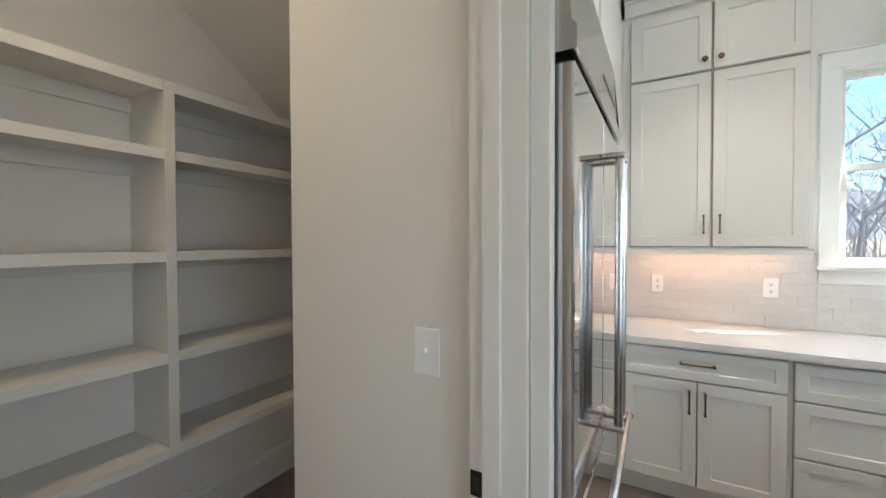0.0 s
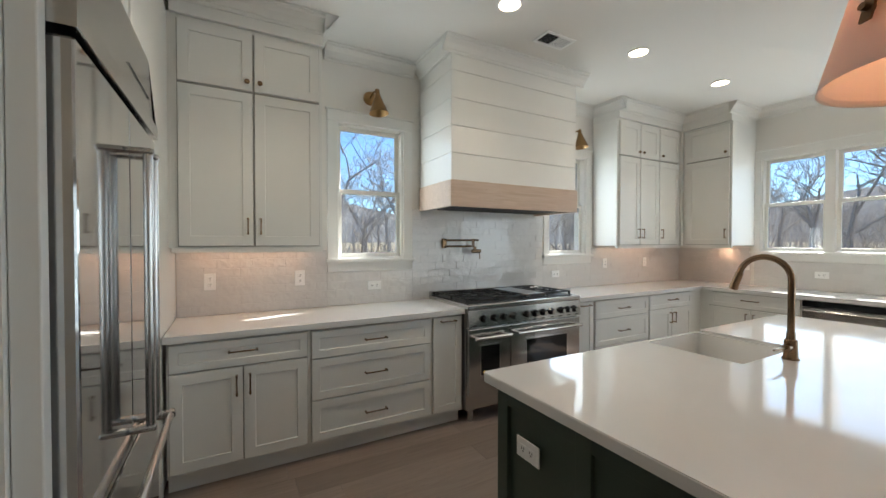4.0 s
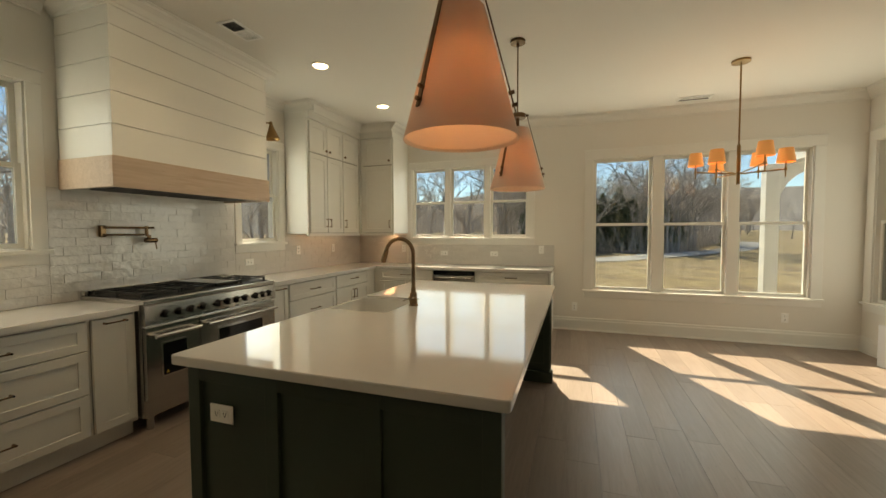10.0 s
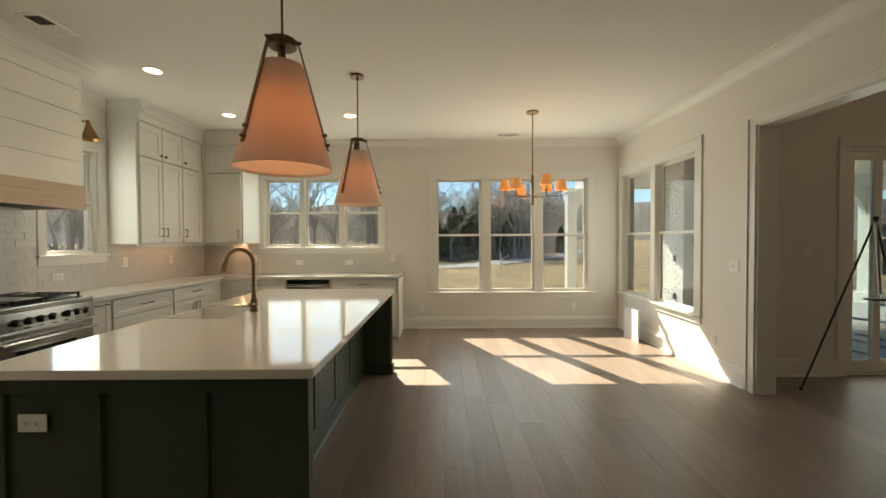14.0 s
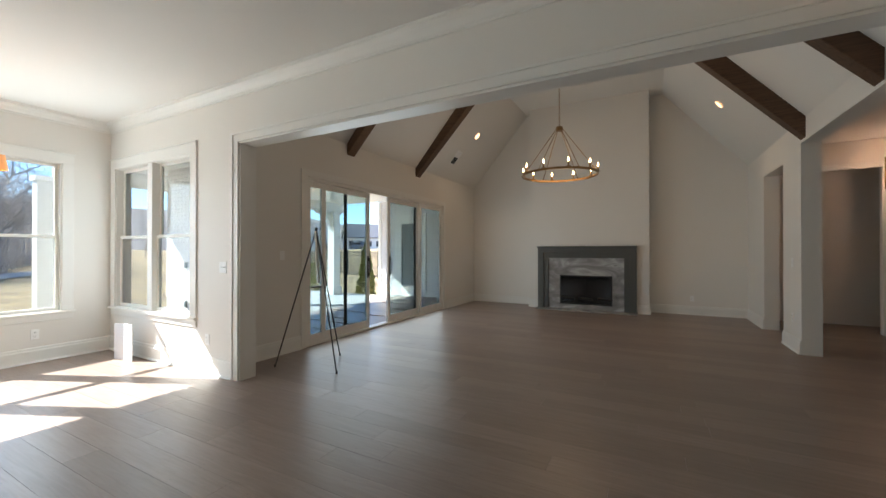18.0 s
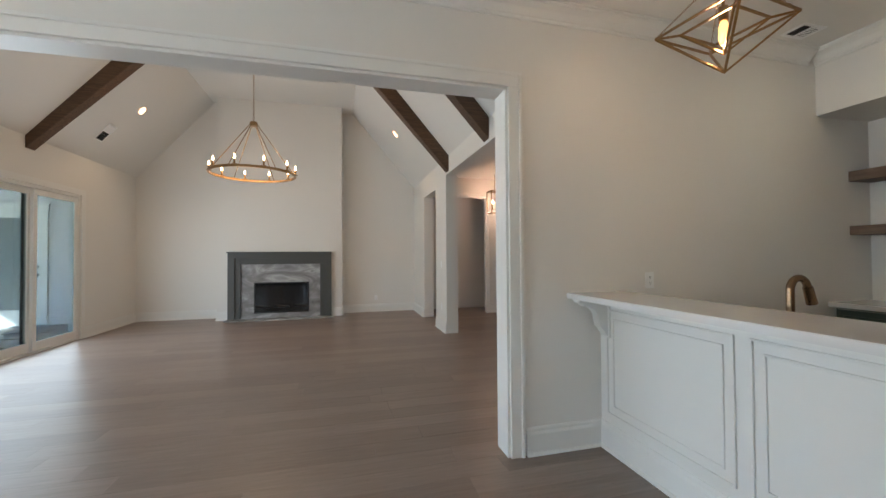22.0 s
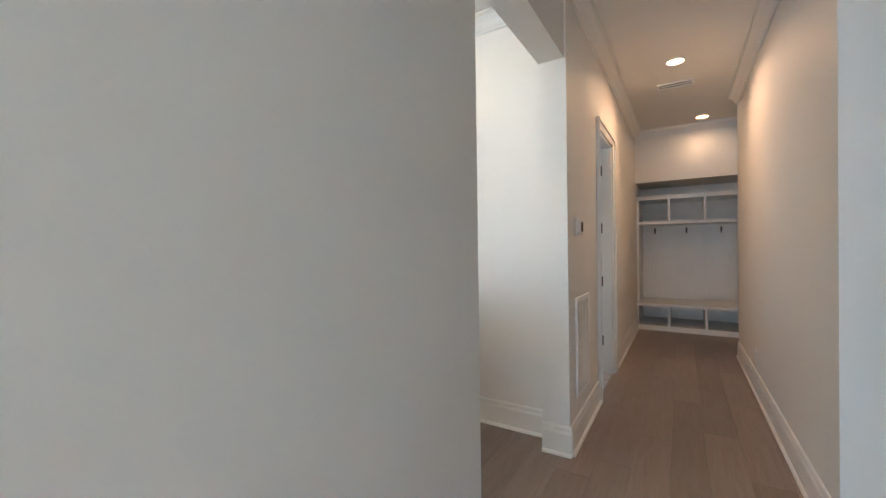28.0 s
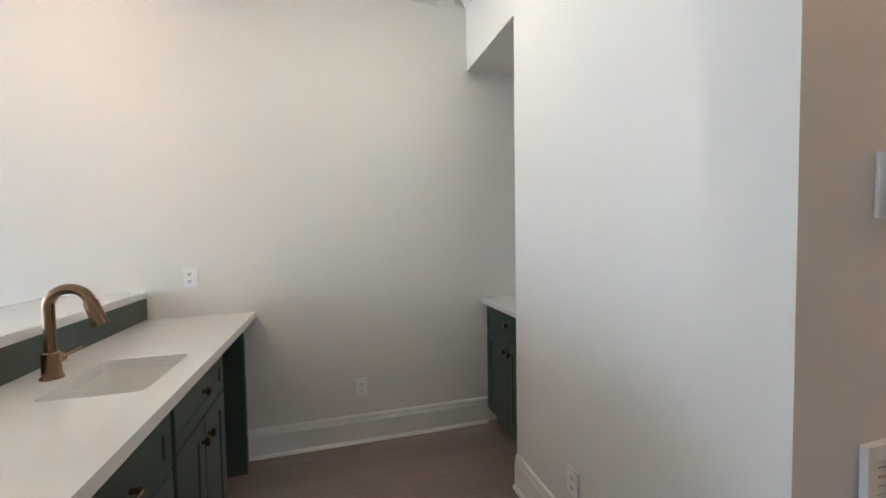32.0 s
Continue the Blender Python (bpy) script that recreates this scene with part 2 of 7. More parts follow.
# ---- small builders ----
def part(name, bm, mat, parent=None, label=""):
    """Links a bmesh as one mesh object, under a thing or a part."""
    bmesh.ops.recalc_face_normals(bm, faces=bm.faces)
    me = bpy.data.meshes.new(name)
    bm.to_mesh(me)
    bm.free()
    me.materials.append(mat)
    ob = new(name, me)
    if parent is not None:
        ob.parent = parent
        if parent.type == "EMPTY":
            ob.matrix_parent_inverse = parent.matrix_basis.inverted()
    if label:
        ob["label"] = label
    return ob


def smooth(ob, angle=40):
    ob.data.polygons.foreach_set("use_smooth", [True] * len(ob.data.polygons))
    ob.data.set_sharp_from_angle(angle=radians(angle))
    return ob


def thing(name, place, label, category, group="", kind=""):
    ob = new(name)
    ob.matrix_basis = Matrix.Translation(place)
    ob.empty_display_size = 0.1
    return tagged(ob, label, category, group, kind)


def add_box(bm, x0, x1, y0, y1, z0, z1, bevel=0.0):
    x0, x1, y0, y1, z0, z1 = min(x0, x1), max(x0, x1), min(y0, y1), max(y0, y1), min(z0, z1), max(z0, z1)
    vs = bmesh.ops.create_cube(bm, size=1.0)["verts"]
    for v in vs:
        v.co = ((x0 + x1) / 2 + v.co.x * (x1 - x0), (y0 + y1) / 2 + v.co.y * (y1 - y0), (z0 + z1) / 2 + v.co.z * (z1 - z0))
    if bevel:
        es = list({e for v in vs for e in v.link_edges})
        bmesh.ops.bevel(bm, geom=es, offset=bevel, segments=2, affect="EDGES", profile=0.5)


def box(name, x0, x1, y0, y1, z0, z1, mat, parent=None, bevel=0.0, label=""):
    bm = bmesh.new()
    add_box(bm, x0, x1, y0, y1, z0, z1, bevel)
    return part(name, bm, mat, parent, label)


def boxes(name, rows, mat, parent=None, bevel=0.0, label=""):
    bm = bmesh.new()
    for r in rows:
        add_box(bm, *r, bevel)
    return part(name, bm, mat, parent, label)


def add_cyl(bm, p, q, r, r2=None, seg=16):
    p, q = Vector(p), Vector(q)
    d = q - p
    m = Matrix.Translation((p + q) / 2) @ d.to_track_quat("Z", "Y").to_matrix().to_4x4()
    bmesh.ops.create_cone(bm, cap_ends=True, segments=seg, radius1=r, radius2=r if r2 is None else r2, depth=d.length, matrix=m)


def cyl(name, p, q, r, mat, parent=None, r2=None, seg=16, label=""):
    bm = bmesh.new()
    add_cyl(bm, p, q, r, r2, seg)
    return smooth(part(name, bm, mat, parent, label))


def add_tube(bm, pts, r, seg=10, closed=False):
    """A round bar along points."""
    pts = [Vector(p) for p in pts]
    rings, n, up = [], len(pts), None
    for i, p in enumerate(pts):
        a = pts[(i - 1) % n] if closed or i else p
        b = pts[(i + 1) % n] if closed or i < n - 1 else p
        d = (b - a).normalized()
        if up is None:
            up = d.orthogonal().normalized()
        up = (up - d * up.dot(d)).normalized()
        side = d.cross(up)
        rad = r[i] if isinstance(r, (list, tuple)) else r
        rings.append([bm.verts.new(p + rad * (math.cos(2 * math.pi * k / seg) * up + math.sin(2 * math.pi * k / seg) * side)) for k in range(seg)])
    for i in range(n if closed else n - 1):
        s, t = rings[i], rings[(i + 1) % n]
        for k in range(seg):
            bm.faces.new((s[k], s[(k + 1) % seg], t[(k + 1) % seg], t[k]))
    if not closed:
        bm.faces.new(rings[0][::-1]), bm.faces.new(rings[-1])


def tube(name, pts, r, mat, parent=None, seg=10, closed=False, label=""):
    bm = bmesh.new()
    add_tube(bm, pts, r, seg, closed)
    return smooth(part(name, bm, mat, parent, label))


def add_lathe(bm, profile, centre, seg=32):
    """A turned shape from (radius, height) rows."""
    cx, cy, cz = centre
    rings = []
    for r, z in profile:
        rings.append([bm.verts.new((cx + r * math.cos(2 * math.pi * k / seg), cy + r * math.sin(2 * math.pi * k / seg), cz + z)) for k in range(seg)])
    for s, t in zip(rings, rings[1:]):
        for k in range(seg):
            bm.faces.new((s[k], s[(k + 1) % seg], t[(k + 1) % seg], t[k]))


def lathe(name, profile, centre, mat, parent=None, seg=32, label=""):
    bm = bmesh.new()
    add_lathe(bm, profile, centre, seg)
    bmesh.ops.remove_doubles(bm, verts=bm.verts, dist=1e-5)
    return smooth(part(name, bm, mat, parent, label))


def prism(name, outline, axis, a0, a1, mat, parent=None, label=""):
    """An outline of (u, v) drawn out along an axis. axis x: (y, z); y: (x, z); z: (x, y)."""
    bm = bmesh.new()
    at = {"x": lambda u, v, a: (a, u, v), "y": lambda u, v, a: (u, a, v), "z": lambda u, v, a: (u, v, a)}[axis]
    lo, hi = [bm.verts.new(at(u, v, a0)) for u, v in outline], [bm.verts.new(at(u, v, a1)) for u, v in outline]
    n = len(outline)
    for k in range(n):
        bm.faces.new((lo[k], lo[(k + 1) % n], hi[(k + 1) % n], hi[k]))
    bm.faces.new(lo[::-1]), bm.faces.new(hi)
    bmesh.ops.triangulate(bm, faces=[f for f in bm.faces if len(f.verts) > 4])
    return part(name, bm, mat, parent, label)


class Side:
    """A wall seen from the room: u runs along it, w out of it into the room."""

    def __init__(self, kind, at):
        self.kind, self.at = kind, at

    def p(self, u, w, z):
        k, a = self.kind, self.at
        return (u, a - w, z) if k == "N" else (a - w, u, z) if k == "E" else (u, a + w, z) if k == "S" else (a + w, u, z)

    def b(self, u0, u1, w0, w1, z0, z1):
        p, q = self.p(u0, w0, z0), self.p(u1, w1, z1)
        return (p[0], q[0], p[1], q[1], z0, z1)


def wall(name, kind, at, thick, u0, u1, z0, z1, holes=(), mat=None, label="painted plaster wall"):
    """A wall with openings (u0, u1, z0, z1) through it, its inner face at `at`."""
    s = Side(kind, at)
    us = sorted({u0, u1, *[min(max(v, u0), u1) for h in holes for v in h[:2]]})
    zs = sorted({z0, z1, *[min(max(v, z0), z1) for h in holes for v in h[2:]]})
    rows = []
    for a, b in zip(us, us[1:]):
        run = None
        for c, d in zip(zs, zs[1:]):
            mu, mz = (a + b) / 2, (c + d) / 2
            hole = any(h[0] < mu < h[1] and h[2] < mz < h[3] for h in holes)
            if not hole:
                run = (run[0], d) if run else (c, d)
            if (hole or d == zs[-1]) and run:
                rows.append(s.b(a, b, 0, -thick, *run))
                run = None
    return tagged(boxes(name, rows, mat or M_WALL), label, "wall", kind="structure")


# ---- the plan ----
YN, XE, YS, HC = 3.92, 6.51, -2.67, 2.98          # range wall, window wall, living wall, ceiling
XP, YP = 0.64, 1.71                                # fridge and pantry wall, pantry side wall
HS, HN = -0.59, 0.56                               # hall walls
LX0, LX1, LY0, LY1, LT = -1.52, 4.26, -2.84, -9.60, 4.62   # living room
BW = -3.67                                         # bar niche wall

N, E, S = Side("N", YN), Side("E", XE), Side("S", YS)

floor = tagged(box("floor", -9.5, XE + 0.15, -12.5, YN + 0.15, -0.12, -0.012, M_FLOORBASE), "wide pale oak plank floor", "floor", kind="structure")
tagged(box("ceiling", -9.5, XE + 0.15, YS - 0.17, YN + 0.15, HC, HC + 0.12, M_CEIL), "flat white painted ceiling", "ceiling", kind="structure")

W1, W2 = (1.745, 2.318), (4.045, 4.62)
wall("wall_north", "N", YN, 0.16, -0.10, XE, 0, HC, [(*W1, 1.27, 2.39), (*W2, 1.27, 2.39)])
W3, W4 = (1.12, 2.955), (-2.18, 0.24)
wall("wall_east", "E", XE, 0.16, YS, YN + 0.16, 0, HC, [(*W3, 1.30, 2.39), (*W4, 0.575, 2.385)])
W5 = (4.64, 6.36)
OPEN = (-0.87, 3.80)
wall("wall_south", "S", YS, 0.17, -4.40, XE + 0.16, 0, HC, [(*W5, 0.575, 2.385), (*OPEN, 0, 2.405)])
# fridge recess, pantry wall and hall
PD = (0.78, 1.686)
wall("wall_pantry", "W", XP - 0.13, -0.13, HN, 1.70, 0, HC, [(*PD, 0, 2.44)])
wall("wall_fridge", "W", XP - 0.13, -0.13, 1.70, YN, 0, HC, [(1.70, 2.66, 0, 2.92)])
box_fr = tagged(boxes("wall_recess", [(-0.10, -0.02, YP - 0.002, YN, 0, HC), (-0.02, XP - 0.13, YP - 0.002, YP + 0.06, 0, HC), (-0.02, XP - 0.13, 2.66, 2.74, 0, HC)], M_WALL), "painted wall round the fridge recess", "wall", kind="structure")
wall("wall_hall_north", "N", HN, 0.13, -1.72, XP - 0.13, 0, HC)
tagged(boxes("wall_hall_west", [(-6.62, -3.29, HN, HN + 0.13, 0, HC), (-3.42, -3.29, HN + 0.13, 2.2, 0, HC), (-3.29, -1.70, 2.1, 2.2, 0, HC), (-6.62, -6.49, HN + 0.13, 3.0, 0, HC)], M_WALL), "painted hall wall with an outside corner", "wall", kind="structure")
wall("wall_hall_south", "S", HS, 0.17, -8.55, -3.50, 0, HC, [(-5.27, -4.54, 0, 2.28)])
tagged(boxes("wall_column", [(-2.284, -1.137, HS - 0.175, HS - 0.01, 0, HC)], M_WALL), "free-standing end of a painted wall", "wall", kind="structure")
tagged(boxes("wall_bar_header", [(-3.52, -2.284, HS - 0.173, HS - 0.012, 2.46, HC)], M_WALL), "painted header over the bar opening", "wall", kind="structure")
# bar niche wall
wall("wall_niche", "W", BW, 0.12, YS, HS - 0.17, 0, HC, [(YS, -1.96, 0, 2.45)])
tagged(boxes("wall_niche_inside", [(-4.42, -4.30, YS, -1.90, 0, HC), (-4.30, BW - 0.12, -1.96, -1.88, 0, HC), (-4.30, BW - 0.12, YS, -1.88, 2.452, 2.56)], M_WALL), "painted walls of the shelf niche", "wall", kind="structure")
# mudroom
tagged(boxes("wall_mudroom", [(-8.55, -8.45, HS - 0.17, 3.0, 0, HC), (-8.45, -7.62, HS, 3.0, 2.22, HC), (-8.45, -6.62, 2.9, 3.0, 0, HC)], M_WALL), "painted mudroom walls and bulkhead", "wall", kind="structure")
# pantry
tagged(boxes("wall_pantry_inside", [(-1.72, -1.17, HN + 0.13, 5.2, 0, HC), (-1.17, -0.10, 5.1, 5.2, 0, HC), (-0.115, -0.10, YP - 0.002, 5.1, 0, HC)], M_WALL), "painted pantry walls", "wall", kind="structure")

# living room
BEAMZ = 2.95
def gable(y):
    return [(LX0, 0), (LX1, 0), (LX1, BEAMZ), (LX1 - 1.44, LT), (LX0 + 1.44, LT), (LX0, BEAMZ)]
tagged(prism("wall_gable", gable(0), "y", LY1 - 0.15, LY1, M_WALL), "painted gable wall behind the fireplace", "wall", kind="structure")
SL = (-7.87, -3.945)
wall("wall_sliders", "E", LX1, 0.16, LY1, LY0, 0, BEAMZ, [(*SL, 0, 2.32)])
wall("wall_living_west", "W", LX0, 0.20, LY1, LY0, 0, BEAMZ, [(-8.42, -7.36, 0, 2.54), (-6.62, -3.20, 0, 2.66)])
tagged(boxes("wall_over_opening", [(LX0, LX1, LY0 - 0.002, YS - 0.08, HC, LT + 0.1)], M_WALL), "painted wall above the wide opening", "wall", kind="structure")
for nm, pts in (("ceiling_slope_west", [(LX0, BEAMZ), (LX0 + 1.44, LT), (LX0 + 1.44, LT + 0.12), (LX0 - 0.12, BEAMZ)]),
                ("ceiling_slope_east", [(LX1, BEAMZ), (LX1 - 1.44, LT), (LX1 - 1.44, LT + 0.12), (LX1 + 0.12, BEAMZ)]),
                ("ceiling_flat_living", [(LX0 + 1.44, LT), (LX1 - 1.44, LT), (LX1 - 1.44, LT + 0.12), (LX0 + 1.44, LT + 0.12)])):
    tagged(prism(nm, pts, "y", LY1 - 0.15, LY0 + 0.001, M_CEIL), "white painted vaulted ceiling", "ceiling", kind="structure")
tagged(boxes("wall_chimney", [(0.17, 2.66, LY1, -9.21, 0, LT)], M_WALL), "painted chimney breast", "wall", kind="structure")
# foyer west of the living room
tagged(boxes("wall_foyer", [(-5.0, -4.88, -9.6, LY0, 0, 3.2), (-5.0, LX0 - 0.2, -9.75, -9.6, 0, 3.2)], M_WALL), "painted foyer walls", "wall", kind="structure")
tagged(box("ceiling_foyer", -5.0, LX0 - 0.2, -9.7, LY0 - 0.0, 3.05, 3.15, M_CEIL), "white foyer ceiling", "ceiling", kind="structure")


# ---- windows ----
def window(name, side, u0, u1, z0, z1, count, mull, casing=0.09, label="white double-hung window with painted casing"):
    """Double-hung units side by side in one opening of the wall, with casing, stool and apron."""
    s = side
    w = thing(name, s.p((u0 + u1) / 2, 0, z0), label, "window", kind="structure")
    c = casing
    part_rows = [("casing_head", (u0 - c, u1 + c, 0, 0.02, z1 - 0.004, z1 + c)), ("casing_side", (u0 - c, u0, 0, 0.018, z0, z1 - 0.004)), ("casing_side", (u1, u1 + c, 0, 0.018, z0, z1 - 0.004)),
                 ("window_sill", (u0 - c - 0.015, u1 + c + 0.015, -0.06, 0.045, z0 - 0.025, z0 + 0.003)), ("apron", (u0 - c, u1 + c, 0, 0.016, z0 - 0.10, z0 - 0.025)),
                 ("casing_cap", (u0 - c - 0.012, u1 + c + 0.012, 0, 0.03, z1 + c, z1 + c + 0.014))]
    for nm, r in part_rows:
        box(nm, *s.b(*r), M_TRIM, w, 0.003)
    boxes("jamb", [s.b(u0, u0 + 0.012, -0.15, 0.0, z0, z1), s.b(u1 - 0.012, u1, -0.15, 0.0, z0, z1), s.b(u0, u1, -0.15, 0.0, z1 - 0.012, z1), s.b(u0, u1, -0.16, 0.0, z0, z0 + 0.012)], M_TRIM, w)
    wide = (u1 - u0 - 0.02 - mull * (count - 1)) / count
    for k in range(count):
        a = u0 + 0.01 + k * (wide + mull)
        b = a + wide
        if k:
            box("mullion", *s.b(a - mull, a, -0.10, 0.010, z0 + 0.012, z1 - 0.012), M_TRIM, w, 0.003)
        mid = (z0 + z1) / 2
        for nm, lo, hi, d in (("upper_sash", mid - 0.016, z1 - 0.014, -0.105), ("lower_sash", z0 + 0.014, mid + 0.020, -0.072)):
            f = 0.034
            sash = boxes(nm, [s.b(a, a + f, d, d + 0.03, lo, hi), s.b(b - f, b, d, d + 0.03, lo, hi), s.b(a + f, b - f, d, d + 0.03, lo, lo + f), s.b(a + f, b - f, d, d + 0.03, hi - f, hi)], M_VINYL, w, 0.002)
            pane = box("pane", *s.b(a + f, b - f, d + 0.012, d + 0.018, lo + f, hi - f), M_GLASS, sash)
            pane.visible_shadow = False
            if nm == "lower_sash":
                box("sash_lock", *s.b((a + b) / 2 - 0.03, (a + b) / 2 + 0.03, d + 0.03, d + 0.045, hi - 0.022, hi - 0.006), M_VINYL, sash, 0.003)
    return w


window("window_1", N, *W1, 1.27, 2.39, 1, 0.0, 0.085)
window("window_2", N, *W2, 1.27, 2.39, 1, 0.0, 0.085)
window("window_3", E, *W3, 1.30, 2.39, 3, 0.075)
window("window_4", E, *W4, 0.575, 2.385, 3, 0.12, 0.11)
window("window_5", S, *W5, 0.575, 2.385, 2, 0.11, 0.115)


# ---- cabinets ----
def door_mesh(bm, s, u0, u1, w, z0, z1, rail=0.06, deep=0.007, thick=0.02):
    """A shaker front: a flat frame round a panel set back; its face at w."""
    rail = min(rail, (z1 - z0) * 0.28, (u1 - u0) * 0.3)
    def ring(o, ww):
        return [bm.verts.new(s.p(u, ww, z)) for u, z in ((u0 + o, z0 + o), (u1 - o, z0 + o), (u1 - o, z1 - o), (u0 + o, z1 - o))]
    back, edge, face, inner, low = ring(0, w - thick), ring(0, w - 0.002), ring(0.002, w), ring(rail, w), ring(rail + 0.003, w - deep)
    for a, b in ((back, edge), (edge, face), (face, inner), (inner, low)):
        for k in range(4):
            bm.faces.new((a[k], a[(k + 1) % 4], b[(k + 1) % 4], b[k]))
    bm.faces.new(low), bm.faces.new(back[::-1])


def front(name, s, u0, u1, w, z0, z1, mat, parent, rail=0.06):
    bm = bmesh.new()
    door_mesh(bm, s, u0 + 0.0015, u1 - 0.0015, w, z0 + 0.0015, z1 - 0.0015, rail)
    return part(name, bm, mat, parent)


def pull(s, u, w, z, long, upright, parent, mat=None):
    """A bar pull with square posts."""
    h, bm = long / 2, bmesh.new()
    du, dz = (0, h) if upright else (h, 0)
    a, b = s.p(u - du, w + 0.028, z - dz), s.p(u + du, w + 0.028, z + dz)
    add_cyl(bm, a, b, 0.0048, seg=10)
    for k in (-1, 1):
        c, d = s.p(u + k * du * 0.97, w, z + k * dz * 0.97), s.p(u + k * du * 0.97, w + 0.033, z + k * dz * 0.97)
        add_cyl(bm, c, d, 0.0075, 0.0062, seg=8)
    return smooth(part("handle", bm, mat or M_BRONZE, parent, "champagne bronze bar pull"))


def knob(s, u, w, z, parent, mat=None):
    bm = bmesh.new()
    add_cyl(bm, s.p(u, w, z), s.p(u, w + 0.016, z), 0.007, 0.006, 12)
    add_cyl(bm, s.p(u, w + 0.014, z), s.p(u, w + 0.024, z), 0.015, 0.016, 16)
    add_cyl(bm, s.p(u, w + 0.024, z), s.p(u, w + 0.028, z), 0.016, 0.011, 16)
    return smooth(part("knob", bm, mat or M_BRONZE, parent, "champagne bronze round knob"))


def base_unit(s, u0, u1, kind, mat, label, group, depth=0.61, knobs=False, flip=1, top=0.852):
    """A base cabinet: carcass, toe kick and fronts. kind: doors, drawers, pullout, drawer_door."""
    t = thing("base_cabinet", s.p((u0 + u1) / 2, depth / 2, 0), label, "cabinet", group)
    box("body", *s.b(u0, u1, 0.005, depth, 0.10, top), mat, t)
    box("toe_kick", *s.b(u0, u1, 0.01, depth - 0.055, 0.0, 0.10), mat, t)
    f, lo, hi, g = depth + 0.02, 0.125, 0.842, 0.012
    a, b = u0 + g, u1 - g
    gap = box("reveal", *s.b(a - 0.003, b + 0.003, depth, depth + 0.0012, lo - 0.003, hi + 0.003), M_GAP, t)
    hl = min(0.15, (b - a) * 0.3)
    if kind == "drawers":
        zs = [lo, lo + 0.265, lo + 0.535, hi]
        for z0, z1 in zip(zs, zs[1:]):
            d = front("drawer_front", s, a, b, f, z0 + 0.003, z1 - 0.003, mat, t, 0.05)
            pull(s, (a + b) / 2, f, (z0 + z1) / 2, hl, False, d)
    elif kind == "doors":
        d = front("drawer_front", s, a, b, f, 0.685, hi, mat, t, 0.045)
        if knobs:
            knob(s, (a + b) / 2, f, 0.775, d)
        else:
            pull(s, (a + b) / 2, f, 0.775, hl, False, d)
        m = (a + b) / 2
        for p, q, e in ((a, m - 0.0015, m - 0.035), (m + 0.0015, b, m + 0.035)):
            d = front("door", s, p, q, f, lo, 0.679, mat, t)
            if knobs:
                knob(s, e, f, 0.60, d)
            else:
                pull(s, e, f, 0.575, 0.11, True, d)
    elif kind == "pullout":
        d = front("door", s, a, b, f, lo, hi, mat, t, 0.05)
        pull(s, (a + b) / 2, f, hi - 0.03, min(0.12, (b - a) * 0.6), False, d)
    elif kind == "drawer_door":
        d = front("drawer_front", s, a, b, f, 0.685, hi, mat, t, 0.045)
        pull(s, (a + b) / 2, f, 0.775, hl, False, d)
        d = front("door", s, a, b, f, lo, 0.679, mat, t)
        pull(s, b - 0.04 if flip > 0 else a + 0.04, f, 0.575, 0.11, True, d)
    return t


def upper_unit(s, u0, u1, doors, label, group, depth=0.33, z0=1.372, z1=2.80, split=2.385, handle_low=True):
    """A wall cabinet in two tiers. doors: rows of (a, b, side of the pull)."""
    t = thing("wall_cabinet", s.p((u0 + u1) / 2, depth / 2, z0), label, "cabinet", group)
    box("body", *s.b(u0, u1, 0.004, depth, z0, z1), M_CAB, t, 0.001)
    box("light_rail", *s.b(u0, u1, depth - 0.02, depth + 0.018, z0 - 0.03, z0), M_CAB, t, 0.002)
    f = depth + 0.02
    for a, b, e in doors:
        box("reveal", *s.b(a - 0.002, b + 0.002, depth, depth + 0.0012, z0 + 0.008, z1 - 0.03), M_GAP, t)
        d = front("door", s, a + 0.0015, b - 0.0015, f, z0 + 0.012, split - 0.008, M_CAB, t)
        pull(s, b - 0.035 if e > 0 else a + 0.035, f, z0 + 0.14, 0.10, True, d)
        d = front("door", s, a + 0.0015, b - 0.0015, f, split + 0.006, z1 - 0.035, M_CAB, t)
        knob(s, b - 0.035 if e > 0 else a + 0.035, f, split + 0.06, d)
    return t


GB, GU = "kitchen base cabinets", "kitchen wall cabinets"
LB, LU = "pale painted shaker base cabinet with bronze pulls", "pale painted shaker wall cabinet up to the ceiling"
base_unit(N, 0.665, 1.414, "doors", M_CAB, LB, GB)
base_unit(N, 1.414, 2.285, "drawers", M_CAB, "pale painted shaker base cabinet of three drawers", GB)
base_unit(N, 2.285, 2.555, "pullout", M_CAB, "narrow pale painted pull-out cabinet beside the range", GB)
base_unit(N, 3.785, 4.037, "pullout", M_CAB, "narrow pale painted pull-out cabinet beside the range", GB)
base_unit(N, 4.037, 4.884, "drawers", M_CAB, "pale painted shaker base cabinet of three drawers", GB)
base_unit(N, 4.884, 5.70, "doors", M_CAB, LB, GB)
base_unit(E, 2.37, 3.22, "doors", M_CAB, LB, GB)
base_unit(E, 0.78, 1.757, "doors", M_CAB, LB, GB)
upper_unit(N, 0.665, 1.556, [(0.70, 1.115, 1), (1.121, 1.535, -1)], LU, GU)
upper_unit(N, 4.745, 5.93, [(4.775, 5.13, 1), (5.136, 5.49, -1), (5.50, 5.90, -1)], LU, GU)
tagged(boxes("upper_filler", [(0.6505, 0.6645, YN - 0.33, YN - 0.012, 1.372, 2.80), (5.931, 6.30, 3.5615, 3.60, 1.372, 2.80)], M_CAB), "pale painted filler strip beside wall cabinets", "panel", kind="structure")
